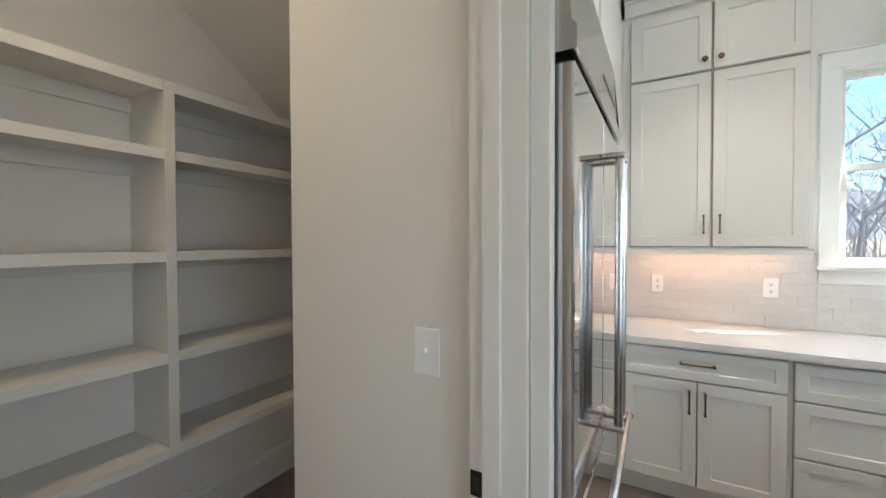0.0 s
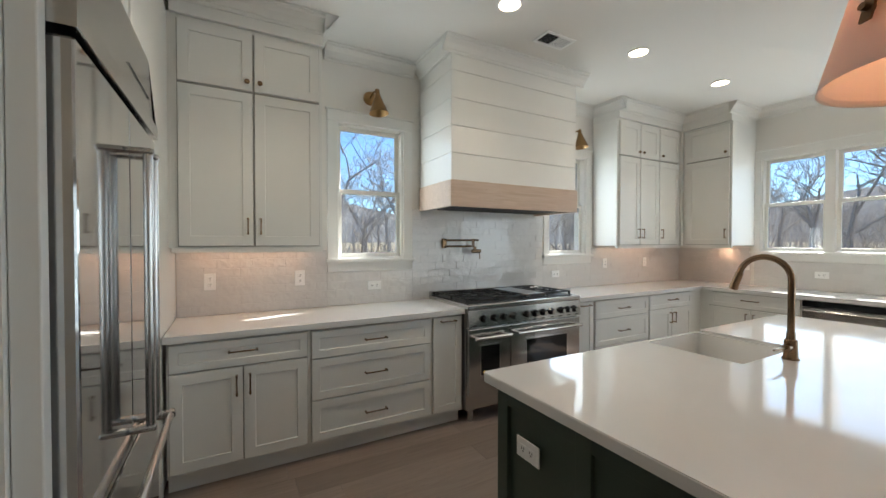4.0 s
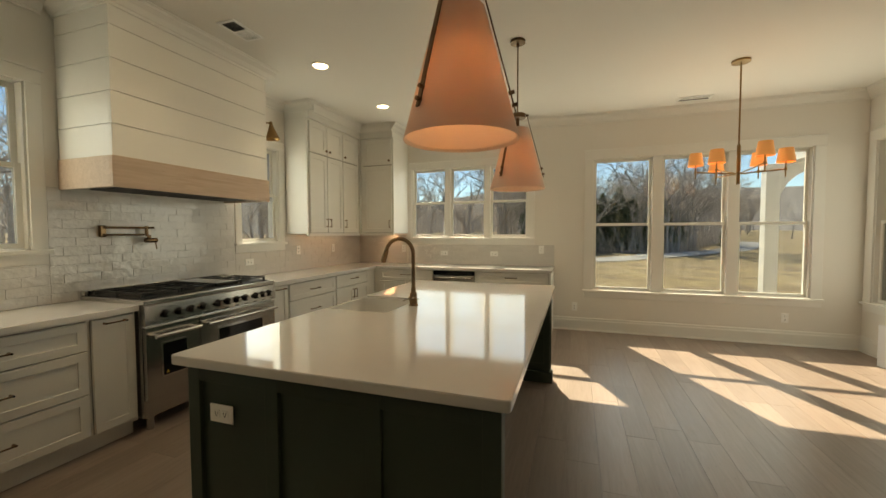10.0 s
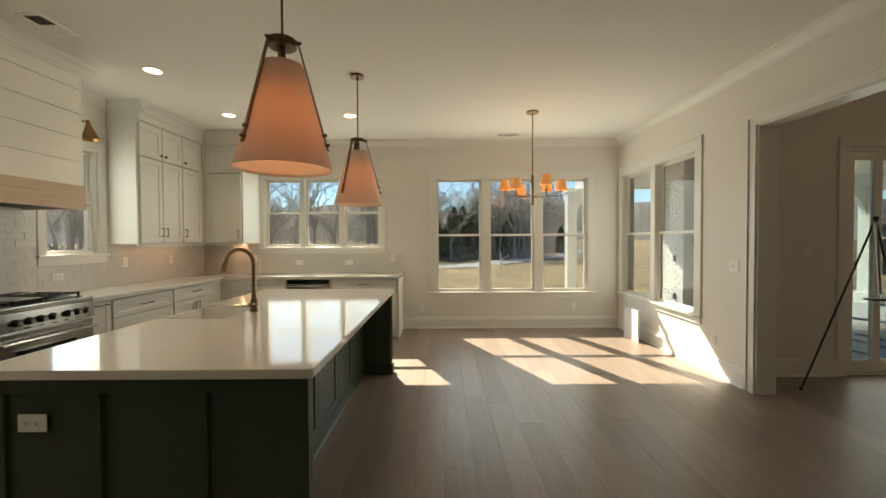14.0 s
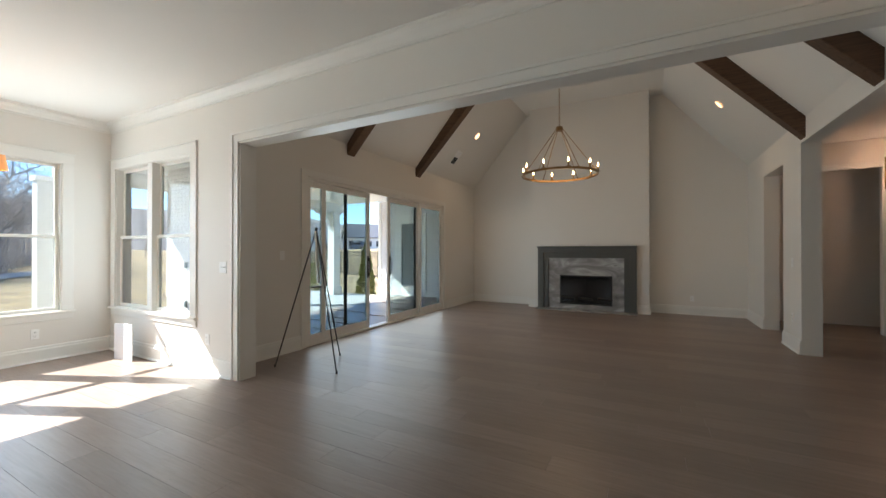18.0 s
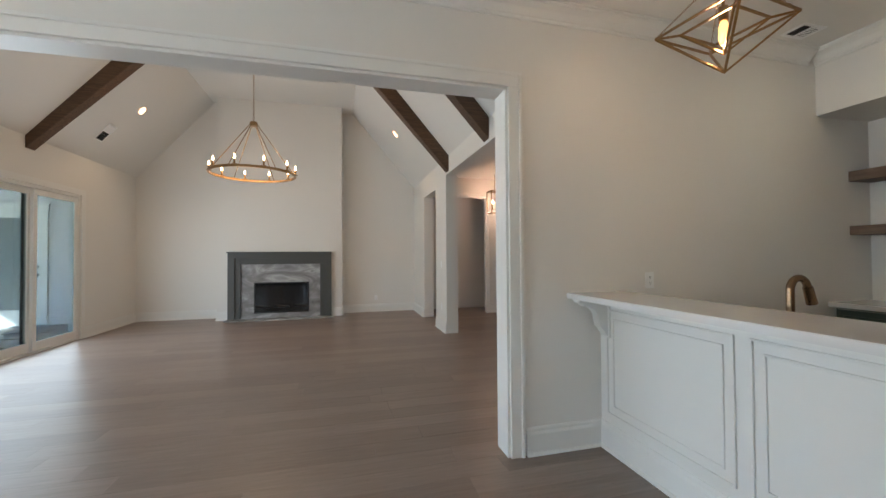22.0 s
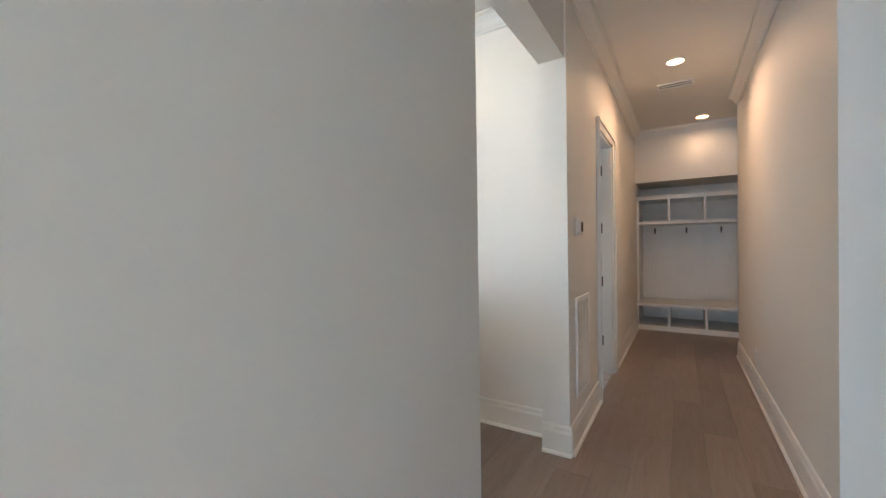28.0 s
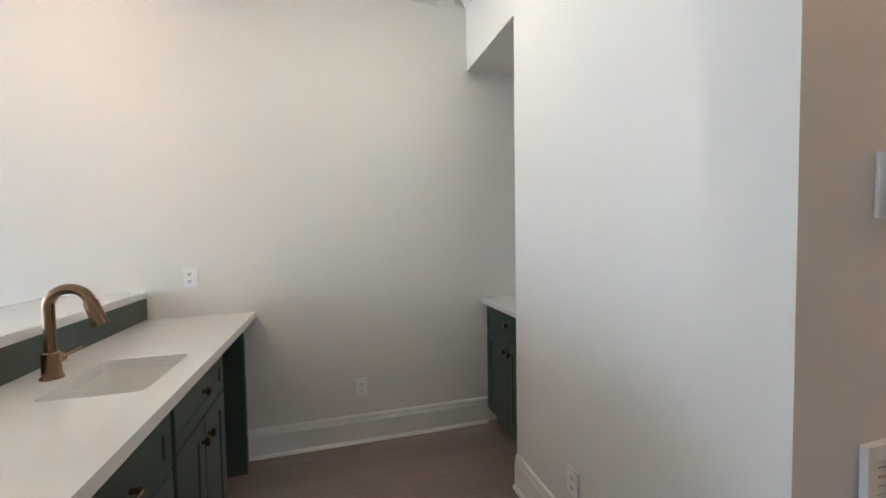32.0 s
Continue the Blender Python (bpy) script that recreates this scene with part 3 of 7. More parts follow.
upper_unit(E, 3.02, YN - 0.36, [(3.04, 3.52, -1)], LU, GU, 0.54)

# counters
tagged(boxes("countertop", [(XP + 0.012, 2.562, YN - 0.65, YN - 0.011, 0.856, 0.894)], M_QUARTZ, None, 0.003), "white quartz countertop beside the range", "countertop")
tagged(prism("countertop", [(3.778, YN - 0.011), (3.778, YN - 0.65), (XE - 0.65, YN - 0.65), (XE - 0.65, 0.745), (XE - 0.011, 0.745), (XE - 0.011, YN - 0.011)], "z", 0.856, 0.894, M_QUARTZ), "white quartz corner countertop", "countertop")

# island
isl = thing("kitchen_island", (3.13, 1.32, 0), "dark green kitchen island with shaker panels", "island")
boxes("body", [(1.955, 2.86, 0.985, 1.94, 0.10, 0.856), (3.39, 4.385, 0.985, 1.94, 0.10, 0.856), (2.86, 3.39, 0.985, 1.54, 0.10, 0.856), (2.86, 3.39, 1.54, 1.94, 0.10, 0.62)], M_GREEN, isl)
box("toe_kick", 1.96, 4.38, 1.02, 1.88, 0.0, 0.10, M_GREEN, isl)
box("end_panel", 1.915, 1.955, 0.675, 1.965, 0.0, 0.856, M_GREEN, isl, 0.002)
box("end_leg", 4.385, 4.46, 0.675, 0.985, 0.0, 0.856, M_GREEN, isl, 0.002)
def rounded(points, r=0.02, seg=4):
    """An outline with rounded corners."""
    out, n = [], len(points)
    for k, p in enumerate(points):
        a, p, b = Vector(points[k - 1]), Vector(p), Vector(points[(k + 1) % n])
        u, v = (a - p).normalized() * r, (b - p).normalized() * r
        for i in range(seg + 1):
            f = i / seg
            out.append(tuple((1 - f) ** 2 * (p + u) + 2 * f * (1 - f) * p + f * f * (p + v)))
    return out


def slab(name, outline, z0, z1, mat, parent=None, bevel=0.003, label=""):
    """A stone slab with eased edges."""
    bm = bmesh.new()
    f = bm.faces.new([bm.verts.new((x, y, z0)) for x, y in outline])
    up = bmesh.ops.extrude_face_region(bm, geom=[f])["geom"]
    bmesh.ops.translate(bm, verts=[v for v in up if isinstance(v, bmesh.types.BMVert)], vec=(0, 0, z1 - z0))
    es = [e for e in bm.edges if abs(e.verts[0].co.z - e.verts[1].co.z) < 1e-6]
    bmesh.ops.bevel(bm, geom=es, offset=bevel, segments=2, affect="EDGES")
    bmesh.ops.triangulate(bm, faces=[f for f in bm.faces if len(f.verts) > 4])
    return part(name, bm, mat, parent, label)


ic = rounded([(1.85, 0.64), (4.417, 0.64), (4.417, 2.005), (3.39, 2.005), (3.39, 1.55), (2.86, 1.55), (2.86, 2.005), (1.85, 2.005)], 0.022)
tagged(slab("island_countertop", ic, 0.856, 0.894, M_QUARTZ), "large white polished quartz island top", "countertop")


# ---- trim ----
CROWN = [(0.0, -0.115), (0.012, -0.115), (0.014, -0.095), (0.022, -0.09), (0.045, -0.055), (0.07, -0.035), (0.078, -0.03), (0.08, -0.012), (0.09, -0.01), (0.09, 0.0), (0.0, 0.0)]
BASE = [(0.0, 0.0), (0.018, 0.0), (0.018, 0.135), (0.014, 0.148), (0.012, 0.152), (0.012, 0.168), (0.007, 0.178), (0.0, 0.18)]
SHOE = [(0.018, 0.0), (0.032, 0.0), (0.030, 0.010), (0.024, 0.018), (0.018, 0.020)]


def run(name, side, u0, u1, z, profile, label, mat=None, parent=None, w=0.0):
    """A moulding of a (w, z) profile along a wall."""
    bm = bmesh.new()
    lo, hi = [bm.verts.new(side.p(u0, w + a, z + b)) for a, b in profile], [bm.verts.new(side.p(u1, w + a, z + b)) for a, b in profile]
    n = len(profile)
    for k in range(n):
        bm.faces.new((lo[k], lo[(k + 1) % n], hi[(k + 1) % n], hi[k]))
    bm.faces.new(lo[::-1]), bm.faces.new(hi)
    bmesh.ops.triangulate(bm, faces=[f for f in bm.faces if len(f.verts) > 4])
    ob = part(name, bm, mat or M_TRIM, parent)
    return ob if parent else tagged(ob, label, "trim", kind="structure")


def skirting(side, u0, u1):
    b = run("baseboard", side, u0, u1, 0.0, BASE, "tall white painted baseboard")
    run("shoe_moulding", side, u0, u1, 0.0, SHOE, "", parent=b)


LCR = "white painted crown moulding"
for s, a, b in ((N, 1.64, 2.42), (N, 3.90, 4.74), (E, YS, 3.0), (S, -3.58, XE), (Side("W", XP), HN, 1.70), (Side("N", HN), -6.60, -3.30), (Side("N", HN), -1.6, XP),
                (Side("S", HS), -8.0, -1.14), (Side("W", BW), YS, HS - 0.18), (Side("E", -1.137), HS - 0.17, HS - 0.0), (Side("N", HS - 0.175), -3.5, -1.14)):
    run("crown_moulding", s, a, b, HC, CROWN, LCR)
run("crown_moulding", Side("W", -7.62), HS, 0.9, HC, CROWN, LCR)
for s, a, b in ((E, YS, 0.76), (S, 3.91, XE), (S, -2.27, -0.98), (S, -3.79, -2.27), (Side("S", HS), -7.6, -5.45), (Side("S", HS), -4.46, -3.50), (Side("N", HN), -6.60, -3.30),
                (Side("W", BW), -1.955, HS - 0.17), (Side("N", HN), -1.6, XP), (Side("W", XP), HN, 0.68), (Side("W", -3.50), HS - 0.17, HS + 0.015)):
    skirting(s, a, b)


def casing(side, u0, u1, z1, wide=0.10, parent_name="trim", thick=0.02, last=None, last_thick=None):
    """A door casing with a backband on one face of a wall."""
    t = thing(parent_name, side.p((u0 + u1) / 2, 0, 0), "white painted casing round an opening", "trim", kind="structure")
    last = last or wide
    for a, b in ((u0 - wide, u0), (u1, u1 + last)):
        if last_thick and a == u1:
            box("casing_leg", *side.b(a, b, 0.001, last_thick, 0, z1 + wide), M_TRIM, t, 0.003)
            continue
        box("casing_leg", *side.b(a, b, 0.001, thick, 0, z1), M_TRIM, t, 0.003)
        e = a if a < u0 - 0.01 else b - 0.022
        box("backband", *side.b(e, e + 0.022, thick, thick + 0.012, 0, z1 + wide - 0.022), M_TRIM, t, 0.004)
    last = 0.0 if last_thick else last
    box("casing_head", *side.b(u0 - wide, u1 + last, 0.001, thick, z1, z1 + wide), M_TRIM, t, 0.003)
    box("backband", *side.b(u0 - wide, u1 + last, thick, thick + 0.012, z1 + wide - 0.022, z1 + wide), M_TRIM, t, 0.004)
    return t


def liner(side, u0, u1, z1, thick, t):
    boxes("jamb", [side.b(u0, u0 + 0.016, 0.0, -thick, 0, z1), side.b(u1 - 0.016, u1, 0.0, -thick, 0, z1), side.b(u0, u1, 0.0, -thick, z1 - 0.016, z1)], M_TRIM, t)


c = casing(S, *OPEN, 2.405, 0.092)
liner(S, *OPEN, 2.405, 0.17, c)
casing(Side("N", LY0), *OPEN, 2.405, 0.092)
c = casing(Side("W", XP), *PD, 2.44, 0.10, last=0.036, last_thick=0.044)
liner(Side("W", XP), *PD, 2.44, 0.13, c)
box("door_stop", 0.545, 0.585, PD[1] - 0.028, PD[1] - 0.016, 0, 2.42, M_TRIM, c)
sp = box("strike_plate", 0.512, 0.545, PD[1] - 0.0185, PD[1] - 0.0155, 0.855, 0.912, M_BLACK, c, 0.001, "black strike plate")
box("latch_hole", 0.520, 0.534, PD[1] - 0.0195, PD[1] - 0.0175, 0.868, 0.898, M_SLOT, sp)


# ---- plates, vents and downlights ----
def outlet(side, u, z, flat=False, w=0.0, parent_label="white duplex outlet with its plate on the wall"):
    t = thing("outlet", side.p(u, w, z), parent_label, "outlet", "wall plates")
    a, b = (0.058, 0.036) if flat else (0.036, 0.058)
    box("plate", *side.b(u - a, u + a, w + 0.0005, w + 0.006, z - b, z + b), M_PLATE, t, 0.002)
    for k in (-1, 1):
        du, dz = (0.021 * k, 0) if flat else (0, 0.021 * k)
        r = box("socket", *side.b(u + du - 0.016, u + du + 0.016, w + 0.006, w + 0.0085, z + dz - 0.015, z + dz + 0.015), M_PLATE, t, 0.002)
        boxes("slots", [side.b(u + du - 0.007, u + du - 0.0045, w + 0.008, w + 0.0092, z + dz - 0.002, z + dz + 0.008), side.b(u + du + 0.0045, u + du + 0.007, w + 0.008, w + 0.0092, z + dz - 0.002, z + dz + 0.008),
                        side.b(u + du - 0.003, u + du + 0.003, w + 0.008, w + 0.0092, z + dz - 0.010, z + dz - 0.005)], M_SLOT, r)
    return t


def switch(side, u, z, gangs=1, w=0.0):
    t = thing("light_switch", side.p(u, w, z), "white toggle light switch with its plate", "switch", "wall plates")
    half = 0.036 + 0.023 * (gangs - 1)
    box("plate", *side.b(u - half, u + half, w + 0.0005, w + 0.006, z - 0.058, z + 0.058), M_PLATE, t, 0.002)
    for k in range(gangs):
        c = u + (k - (gangs - 1) / 2) * 0.046
        box("toggle_bezel", *side.b(c - 0.007, c + 0.007, w + 0.006, w + 0.0075, z - 0.014, z + 0.014), M_PLATE, t, 0.001)
        box("toggle", *side.b(c - 0.004, c + 0.004, w + 0.007, w + 0.018, z - 0.002, z + 0.009), M_PLATE, t, 0.002)
        for dz in (-0.03, 0.03):
            cyl("screw", side.p(c, w + 0.005, z + dz), side.p(c, w + 0.007, z + dz), 0.0035, M_PLATE, t, seg=8)
    return t


TW = 0.0105
for u, z, f in ((0.85, 1.13, False), (1.448, 1.132, False), (2.05, 1.045, True), (4.14, 1.06, True), (4.95, 1.16, False), (5.72, 1.16, False)):
    outlet(N, u, z, f, TW)
for u, z, f in ((3.10, 1.13, False), (2.41, 1.06, True), (1.62, 1.06, True), (0.93, 1.13, False)):
    outlet(E, u, z, f, TW)
outlet(E, 0.47, 0.33)
outlet(E, -1.95, 0.33)
outlet(S, 4.33, 0.36)
switch(S, 4.06, 1.135, 2)
outlet(S, -1.965, 1.118, False, 0, "white duplex outlet above the bar top")
outlet(S, -2.915, 0.36)
outlet(Side("W", BW), -1.46, 0.335)
outlet(Side("N", HN), -5.4, 0.30)
switch(Side("N", YP), 0.375, 1.147, 1)
outlet(Side("S", HS), -6.6, 0.34)


M_KNOB = material("dark_steel_knob", (0.10, 0.10, 0.105), 0.25, 1.0, vary=0.1)
M_AMBERGLOW = glow("amber_led_disc", (1.0, 0.50, 0.22), 0.9)


def downlight(x, y, z=HC, power=4, slope=0.0, colour=(1.0, 0.82, 0.62), lamp=True, r=0.078, angle=105, amber=False):
    t = thing("recessed_light", (x, y, z), "round recessed ceiling light, lit warm white", "ceiling light", "recessed lights")
    lathe("trim_ring", [(r, -0.002), (r + 0.004, -0.010), (r - 0.006, -0.014), (r - 0.012, -0.006), (r - 0.012, -0.001)], (x, y, z), M_PLATE, t, 28)
    d = lathe("diffuser", [(r - 0.012, -0.007), (r * 0.6, -0.0085), (0.001, -0.009)], (x, y, z), M_AMBERGLOW if slope or amber else M_WHITEGLOW, t, 28)
    if slope:
        m = Matrix.Rotation(slope, 4, "Y")
        t.matrix_basis = Matrix.Translation((x, y, z)) @ m
    if lamp:
        spot_lamp("recessed_lamp", (x, y, z - 0.03), power, colour, angle, 0.06)
    return t


for x, y in ((1.27, 2.785), (2.60, 2.785), (3.94, 2.785), (5.206, 2.785), (5.255, 1.29)):
    downlight(x, y, HC, 6.2 if x < 2 else 4.7, colour=(1.0, 0.86, 0.70))
downlight(-3.04, -1.755, HC, 0.4, angle=150)
downlight(-5.23, -0.03, HC, 2.5, 0.0, (1.0, 0.58, 0.31), angle=160, amber=True)
downlight(-7.25, 0.25, HC, 0.5, 0.0, (1.0, 0.62, 0.35), angle=165, amber=True)


def vent(x, y, z, lx, ly, turn=0.0, slope=0.0, split=True):
    """A ceiling register: frame, dark backing and slats."""
    t = thing("ceiling_vent", (x, y, z), "white slatted ceiling register", "vent", "ceiling vents")
    a, b = lx / 2, ly / 2
    boxes("frame", [(x - a, x + a, y - b, y - b + 0.022, z - 0.008, z - 0.0005), (x - a, x + a, y + b - 0.022, y + b, z - 0.008, z - 0.0005), (x - a, x - a + 0.022, y - b + 0.022, y + b - 0.022, z - 0.008, z - 0.0005),
                    (x + a - 0.022, x + a, y - b + 0.022, y + b - 0.022, z - 0.008, z - 0.0005)], M_PLATE, t)
    box("backing", x - a + 0.02, x + a - 0.02, y - b + 0.02, y + b - 0.02, z - 0.0025, z - 0.001, M_SLOT, t)
    if split:
        box("divider", x - 0.006, x + 0.006, y - b + 0.02, y + b - 0.02, z - 0.008, z - 0.002, M_PLATE, t)
    n = max(4, int((ly - 0.044) / 0.016))
    for k in range(n):
        yy = y - b + 0.022 + (k + 0.5) * (ly - 0.044) / n
        bm = bmesh.new()
        for p, q, tilt in (((x - a + 0.022), x - 0.007, 0.004), (x + 0.007, x + a - 0.022, -0.004)):
            v = [bm.verts.new(c) for c in ((p, yy - 0.005, z - 0.004 - tilt), (q, yy - 0.005, z - 0.004 - tilt), (q, yy + 0.005, z - 0.004 + tilt), (p, yy + 0.005, z - 0.004 + tilt))]
            bm.faces.new(v)
        part("slat", bm, M_PLATE, t)
    if turn or slope:
        t.matrix_basis = Matrix.Translation((x, y, z)) @ Matrix.Rotation(slope, 4, "Y") @ Matrix.Rotation(turn, 4, "Z")
    return t


vent(3.20, 2.985, HC, 0.30, 0.17)
vent(6.19, -0.865, HC, 0.17, 0.36, 0.0)
vent(-3.19, -2.45, HC, 0.22, 0.17)
vent(-5.85, -0.035, HC, 0.16, 0.34)


# ---- range wall ----
hood = thing("range_hood", (3.16, 3.63, 1.69), "white shiplap range hood with a pale oak band", "range hood")
HX0, HX1, HY = 2.485, 3.836, 3.349
box("core", HX0 + 0.02, HX1 - 0.02, HY + 0.02, YN - 0.012, 1.90, 2.97, M_TRIM, hood)
zz = 1.897
for k, h in enumerate((0.213, 0.213, 0.213, 0.213, 0.213)):
    top = min(zz + h - 0.004, 2.94)
    boxes("shiplap_board", [(HX0, HX1, HY, HY + 0.018, zz, top), (HX0, HX0 + 0.018, HY + 0.018, YN - 0.012, zz, top), (HX1 - 0.018, HX1, HY + 0.018, YN - 0.012, zz, top)], M_TRIM, hood, 0.0015)
    zz += h
boxes("oak_band", [(HX0 - 0.012, HX1 + 0.012, HY - 0.012, HY + 0.012, 1.69, 1.897), (HX0 - 0.012, HX0 + 0.012, HY + 0.012, YN - 0.012, 1.69, 1.897), (HX1 - 0.012, HX1 + 0.012, HY + 0.012, YN - 0.012, 1.69, 1.897)], M_HOODWOOD, hood, 0.002, "pale oak trim band")
ins = boxes("insert", [(HX0 + 0.012, HX1 - 0.012, HY + 0.012, YN - 0.012, 1.705, 1.72)], M_STEEL, hood, 0, "stainless hood insert")
for k in range(4):
    box("baffle_filter", HX0 + 0.12 + k * 0.28, HX0 + 0.38 + k * 0.28, HY + 0.1, HY + 0.46, 1.698, 1.706, M_SLOT, ins)
for s, a, b in ((Side("N", HY), HX0 - 0.085, HX1 + 0.085), (Side("E", HX0), HY - 0.0, YN), (Side("W", HX1), HY, YN)):
    run("crown", s, a, b, HC - 0.001, [(w * 0.95, z * 0.95) for w, z in CROWN], "", parent=hood)
# cabinet crowns
def cab_crown(side, u0, u1, w):
    t = thing("cabinet_crown", side.p((u0 + u1) / 2, w, 2.8), "painted frieze and crown over wall cabinets", "trim", kind="structure")
    box("frieze", *side.b(u0, u1, 0.004, w + 0.014, 2.79, HC - 0.002), M_CAB, t, 0.002)
    run("crown", side, u0 - 0.0, u1 + 0.0, HC - 0.001, CROWN, "", M_CAB, t, w + 0.012)
    return t
cc = cab_crown(N, 0.665, 1.562, 0.345)
run("crown_return", Side("W", 1.56), YN - 0.45, YN, HC - 0.001, CROWN, "", M_CAB, cc)
cc = cab_crown(N, 4.742, 5.97, 0.345)
run("crown_return", Side("E", 4.744), YN - 0.45, YN, HC - 0.001, CROWN, "", M_CAB, cc)
cc = cab_crown(E, 3.018, 3.56, 0.555)
run("crown_return", Side("S", 3.02), XE - 0.64, XE, HC - 0.001, [(-a, b) for a, b in CROWN], "", M_CAB, cc)


def range_cooker():
    x0, x1, yb, yf = 2.568, 3.772, YN - 0.02, 3.235
    t = thing("range_cooker", ((x0 + x1) / 2, 3.55, 0), "stainless steel range with double oven and gas hob", "range")
    box("body", x0, x1, yf + 0.03, yb, 0.10, 0.885, M_STEEL, t, 0.003)
    box("kick_panel", x0 + 0.01, x1 - 0.01, yf + 0.04, yf + 0.06, 0.105, 0.20, M_STEEL, t, 0.003)
    for x in (x0 + 0.06, x1 - 0.06):
        for y in (yf + 0.07, yb - 0.08):
            lathe("leg", [(0.0, 0.0), (0.022, 0.0), (0.024, 0.01), (0.024, 0.10), (0.0, 0.10)], (x, y, 0), M_STEEL, t, 14)
    box("hob_top", x0 - 0.004, x1 + 0.004, yf - 0.005, yb, 0.885, 0.925, M_STEEL, t, 0.008)
    box("hob_pan", x0 + 0.03, x1 - 0.03, yf + 0.06, yb - 0.05, 0.925, 0.930, M_BLACK, t)
    box("back_guard", x0, x1, yb - 0.045, yb, 0.925, 0.965, M_STEEL, t, 0.004)
    # sloped control panel
    p = prism("control_panel", [(yf + 0.03, 0.745), (yf - 0.012, 0.748), (yf - 0.004, 0.885), (yf + 0.03, 0.885)], "x", x0, x1, M_STEEL, t)
    span = x1 - x0
    for f in (0.115, 0.20, 0.28, 0.36, 0.475, 0.55, 0.625, 0.70, 0.80, 0.865, 0.93):
        x = x0 + f * span
        bm = bmesh.new()
        add_cyl(bm, (x, yf - 0.008, 0.812), (x, yf - 0.018, 0.8115), 0.031, 0.029, 20)
        add_cyl(bm, (x, yf - 0.018, 0.812), (x, yf - 0.046, 0.810), 0.024, 0.021, 20)
        smooth(part("knob", bm, M_KNOB, p, "dark metal control knob"))
        cyl("knob_cap", (x, yf - 0.046, 0.810), (x, yf - 0.049, 0.810), 0.017, M_STEEL, p, seg=16)
    for k in range(12):
        x = x0 + 0.05 + k * (span - 0.1) / 11
        box("panel_slot", x - 0.02, x + 0.02, yf - 0.0135, yf - 0.006, 0.758, 0.766, M_SLOT, p)
    # oven doors
    for a, b in ((x0 + 0.004, x0 + 0.405), (x0 + 0.412, x1 - 0.004)):
        d = box("oven_door", a, b, yf - 0.004, yf + 0.028, 0.225, 0.735, M_STEEL, t, 0.004)
        ins = 0.10 if b - a < 0.5 else 0.15
        boxes("window_frame", [(a + ins, b - ins, yf - 0.007, yf - 0.003, 0.36, 0.372), (a + ins, b - ins, yf - 0.007, yf - 0.003, 0.598, 0.61), (a + ins, a + ins + 0.012, yf - 0.007, yf - 0.003, 0.372, 0.598), (b - ins - 0.012, b - ins, yf - 0.007, yf - 0.003, 0.372, 0.598)], M_CHROME, d)
        box("oven_window", a + ins + 0.012, b - ins - 0.012, yf - 0.0055, yf - 0.0035, 0.372, 0.598, M_BLACKGLASS, d)
        bm = bmesh.new()
        add_cyl(bm, (a + 0.03, yf - 0.058, 0.672), (b - 0.03, yf - 0.058, 0.672), 0.013, seg=16)
        for x in (a + 0.055, b - 0.055):
            add_cyl(bm, (x, yf - 0.004, 0.672), (x, yf - 0.058, 0.672), 0.012, 0.014, 12)
        smooth(part("handle", bm, M_CHROME, d, "round steel oven handle"))
        bm = bmesh.new()
        vs = [bm.verts.new(c) for c in ((a + ins + 0.03, yf - 0.006, 0.385), (a + ins + 0.055, yf - 0.006, 0.385), (a + ins + 0.0425, yf - 0.006, 0.407))]
        bm.faces.new(vs)
        part("warning_sticker", bm, material("warning_yellow", (0.7, 0.45, 0.05), 0.5), d, "small yellow warning triangle")
    # grates and burners
    for a, b in ((x0 + 0.035, x0 + 0.325), (x0 + 0.33, x0 + 0.62), (x1 - 0.325, x1 - 0.035)):
        bm = bmesh.new()
        y0, y1, z = yf + 0.075, yb - 0.07, 0.965
        for x in (a + 0.01, (a + b) / 2, b - 0.01):
            add_box(bm, x - 0.006, x + 0.006, y0, y1, z - 0.012, z, 0.002)
        for k in range(5):
            y = y0 + 0.006 + k * (y1 - y0 - 0.012) / 4
            add_box(bm, a + 0.004, b - 0.004, y - 0.006, y + 0.006, z - 0.012, z, 0.002)
        for x in (a + 0.01, b - 0.01):
            for y in (y0 + 0.01, (y0 + y1) / 2, y1 - 0.01):
                add_box(bm, x - 0.007, x + 0.007, y - 0.007, y + 0.007, 0.930, z - 0.01)
        part("grate", bm, M_BLACK, t, "black cast-iron grate")
        for y in (y0 + 0.13, y1 - 0.13):
            lathe("burner", [(0.0, 0.0), (0.052, 0.0), (0.052, 0.008), (0.036, 0.010), (0.036, 0.020), (0.0, 0.022)], ((a + b) / 2, y, 0.930), M_BLACK, t, 20)
    g = box("griddle", x0 + 0.64, x1 - 0.34, yf + 0.085, yb - 0.08, 0.932, 0.962, M_BLACKGLASS, t, 0.006, "black griddle plate")
    return t


range_cooker()

pf = thing("pot_filler", (3.0, YN - 0.05, 1.40), "bronze folding pot filler tap on the tiled wall", "tap")
px, pz = 2.72, 1.40
box("mount", px - 0.02, px + 0.02, YN - 0.045, YN - 0.011, pz - 0.045, pz + 0.045, M_BRONZE, pf, 0.006)
tube("arm", [(px, YN - 0.05, pz + 0.028), (px + 0.36, YN - 0.06, pz + 0.030)], 0.0095, M_BRONZE, pf)
tube("arm", [(px, YN - 0.05, pz - 0.028), (px + 0.26, YN - 0.09, pz - 0.028)], 0.0095, M_BRONZE, pf)
cyl("joint", (px + 0.30, YN - 0.062, pz + 0.045), (px + 0.30, YN - 0.062, pz - 0.04), 0.013, M_BRONZE, pf)
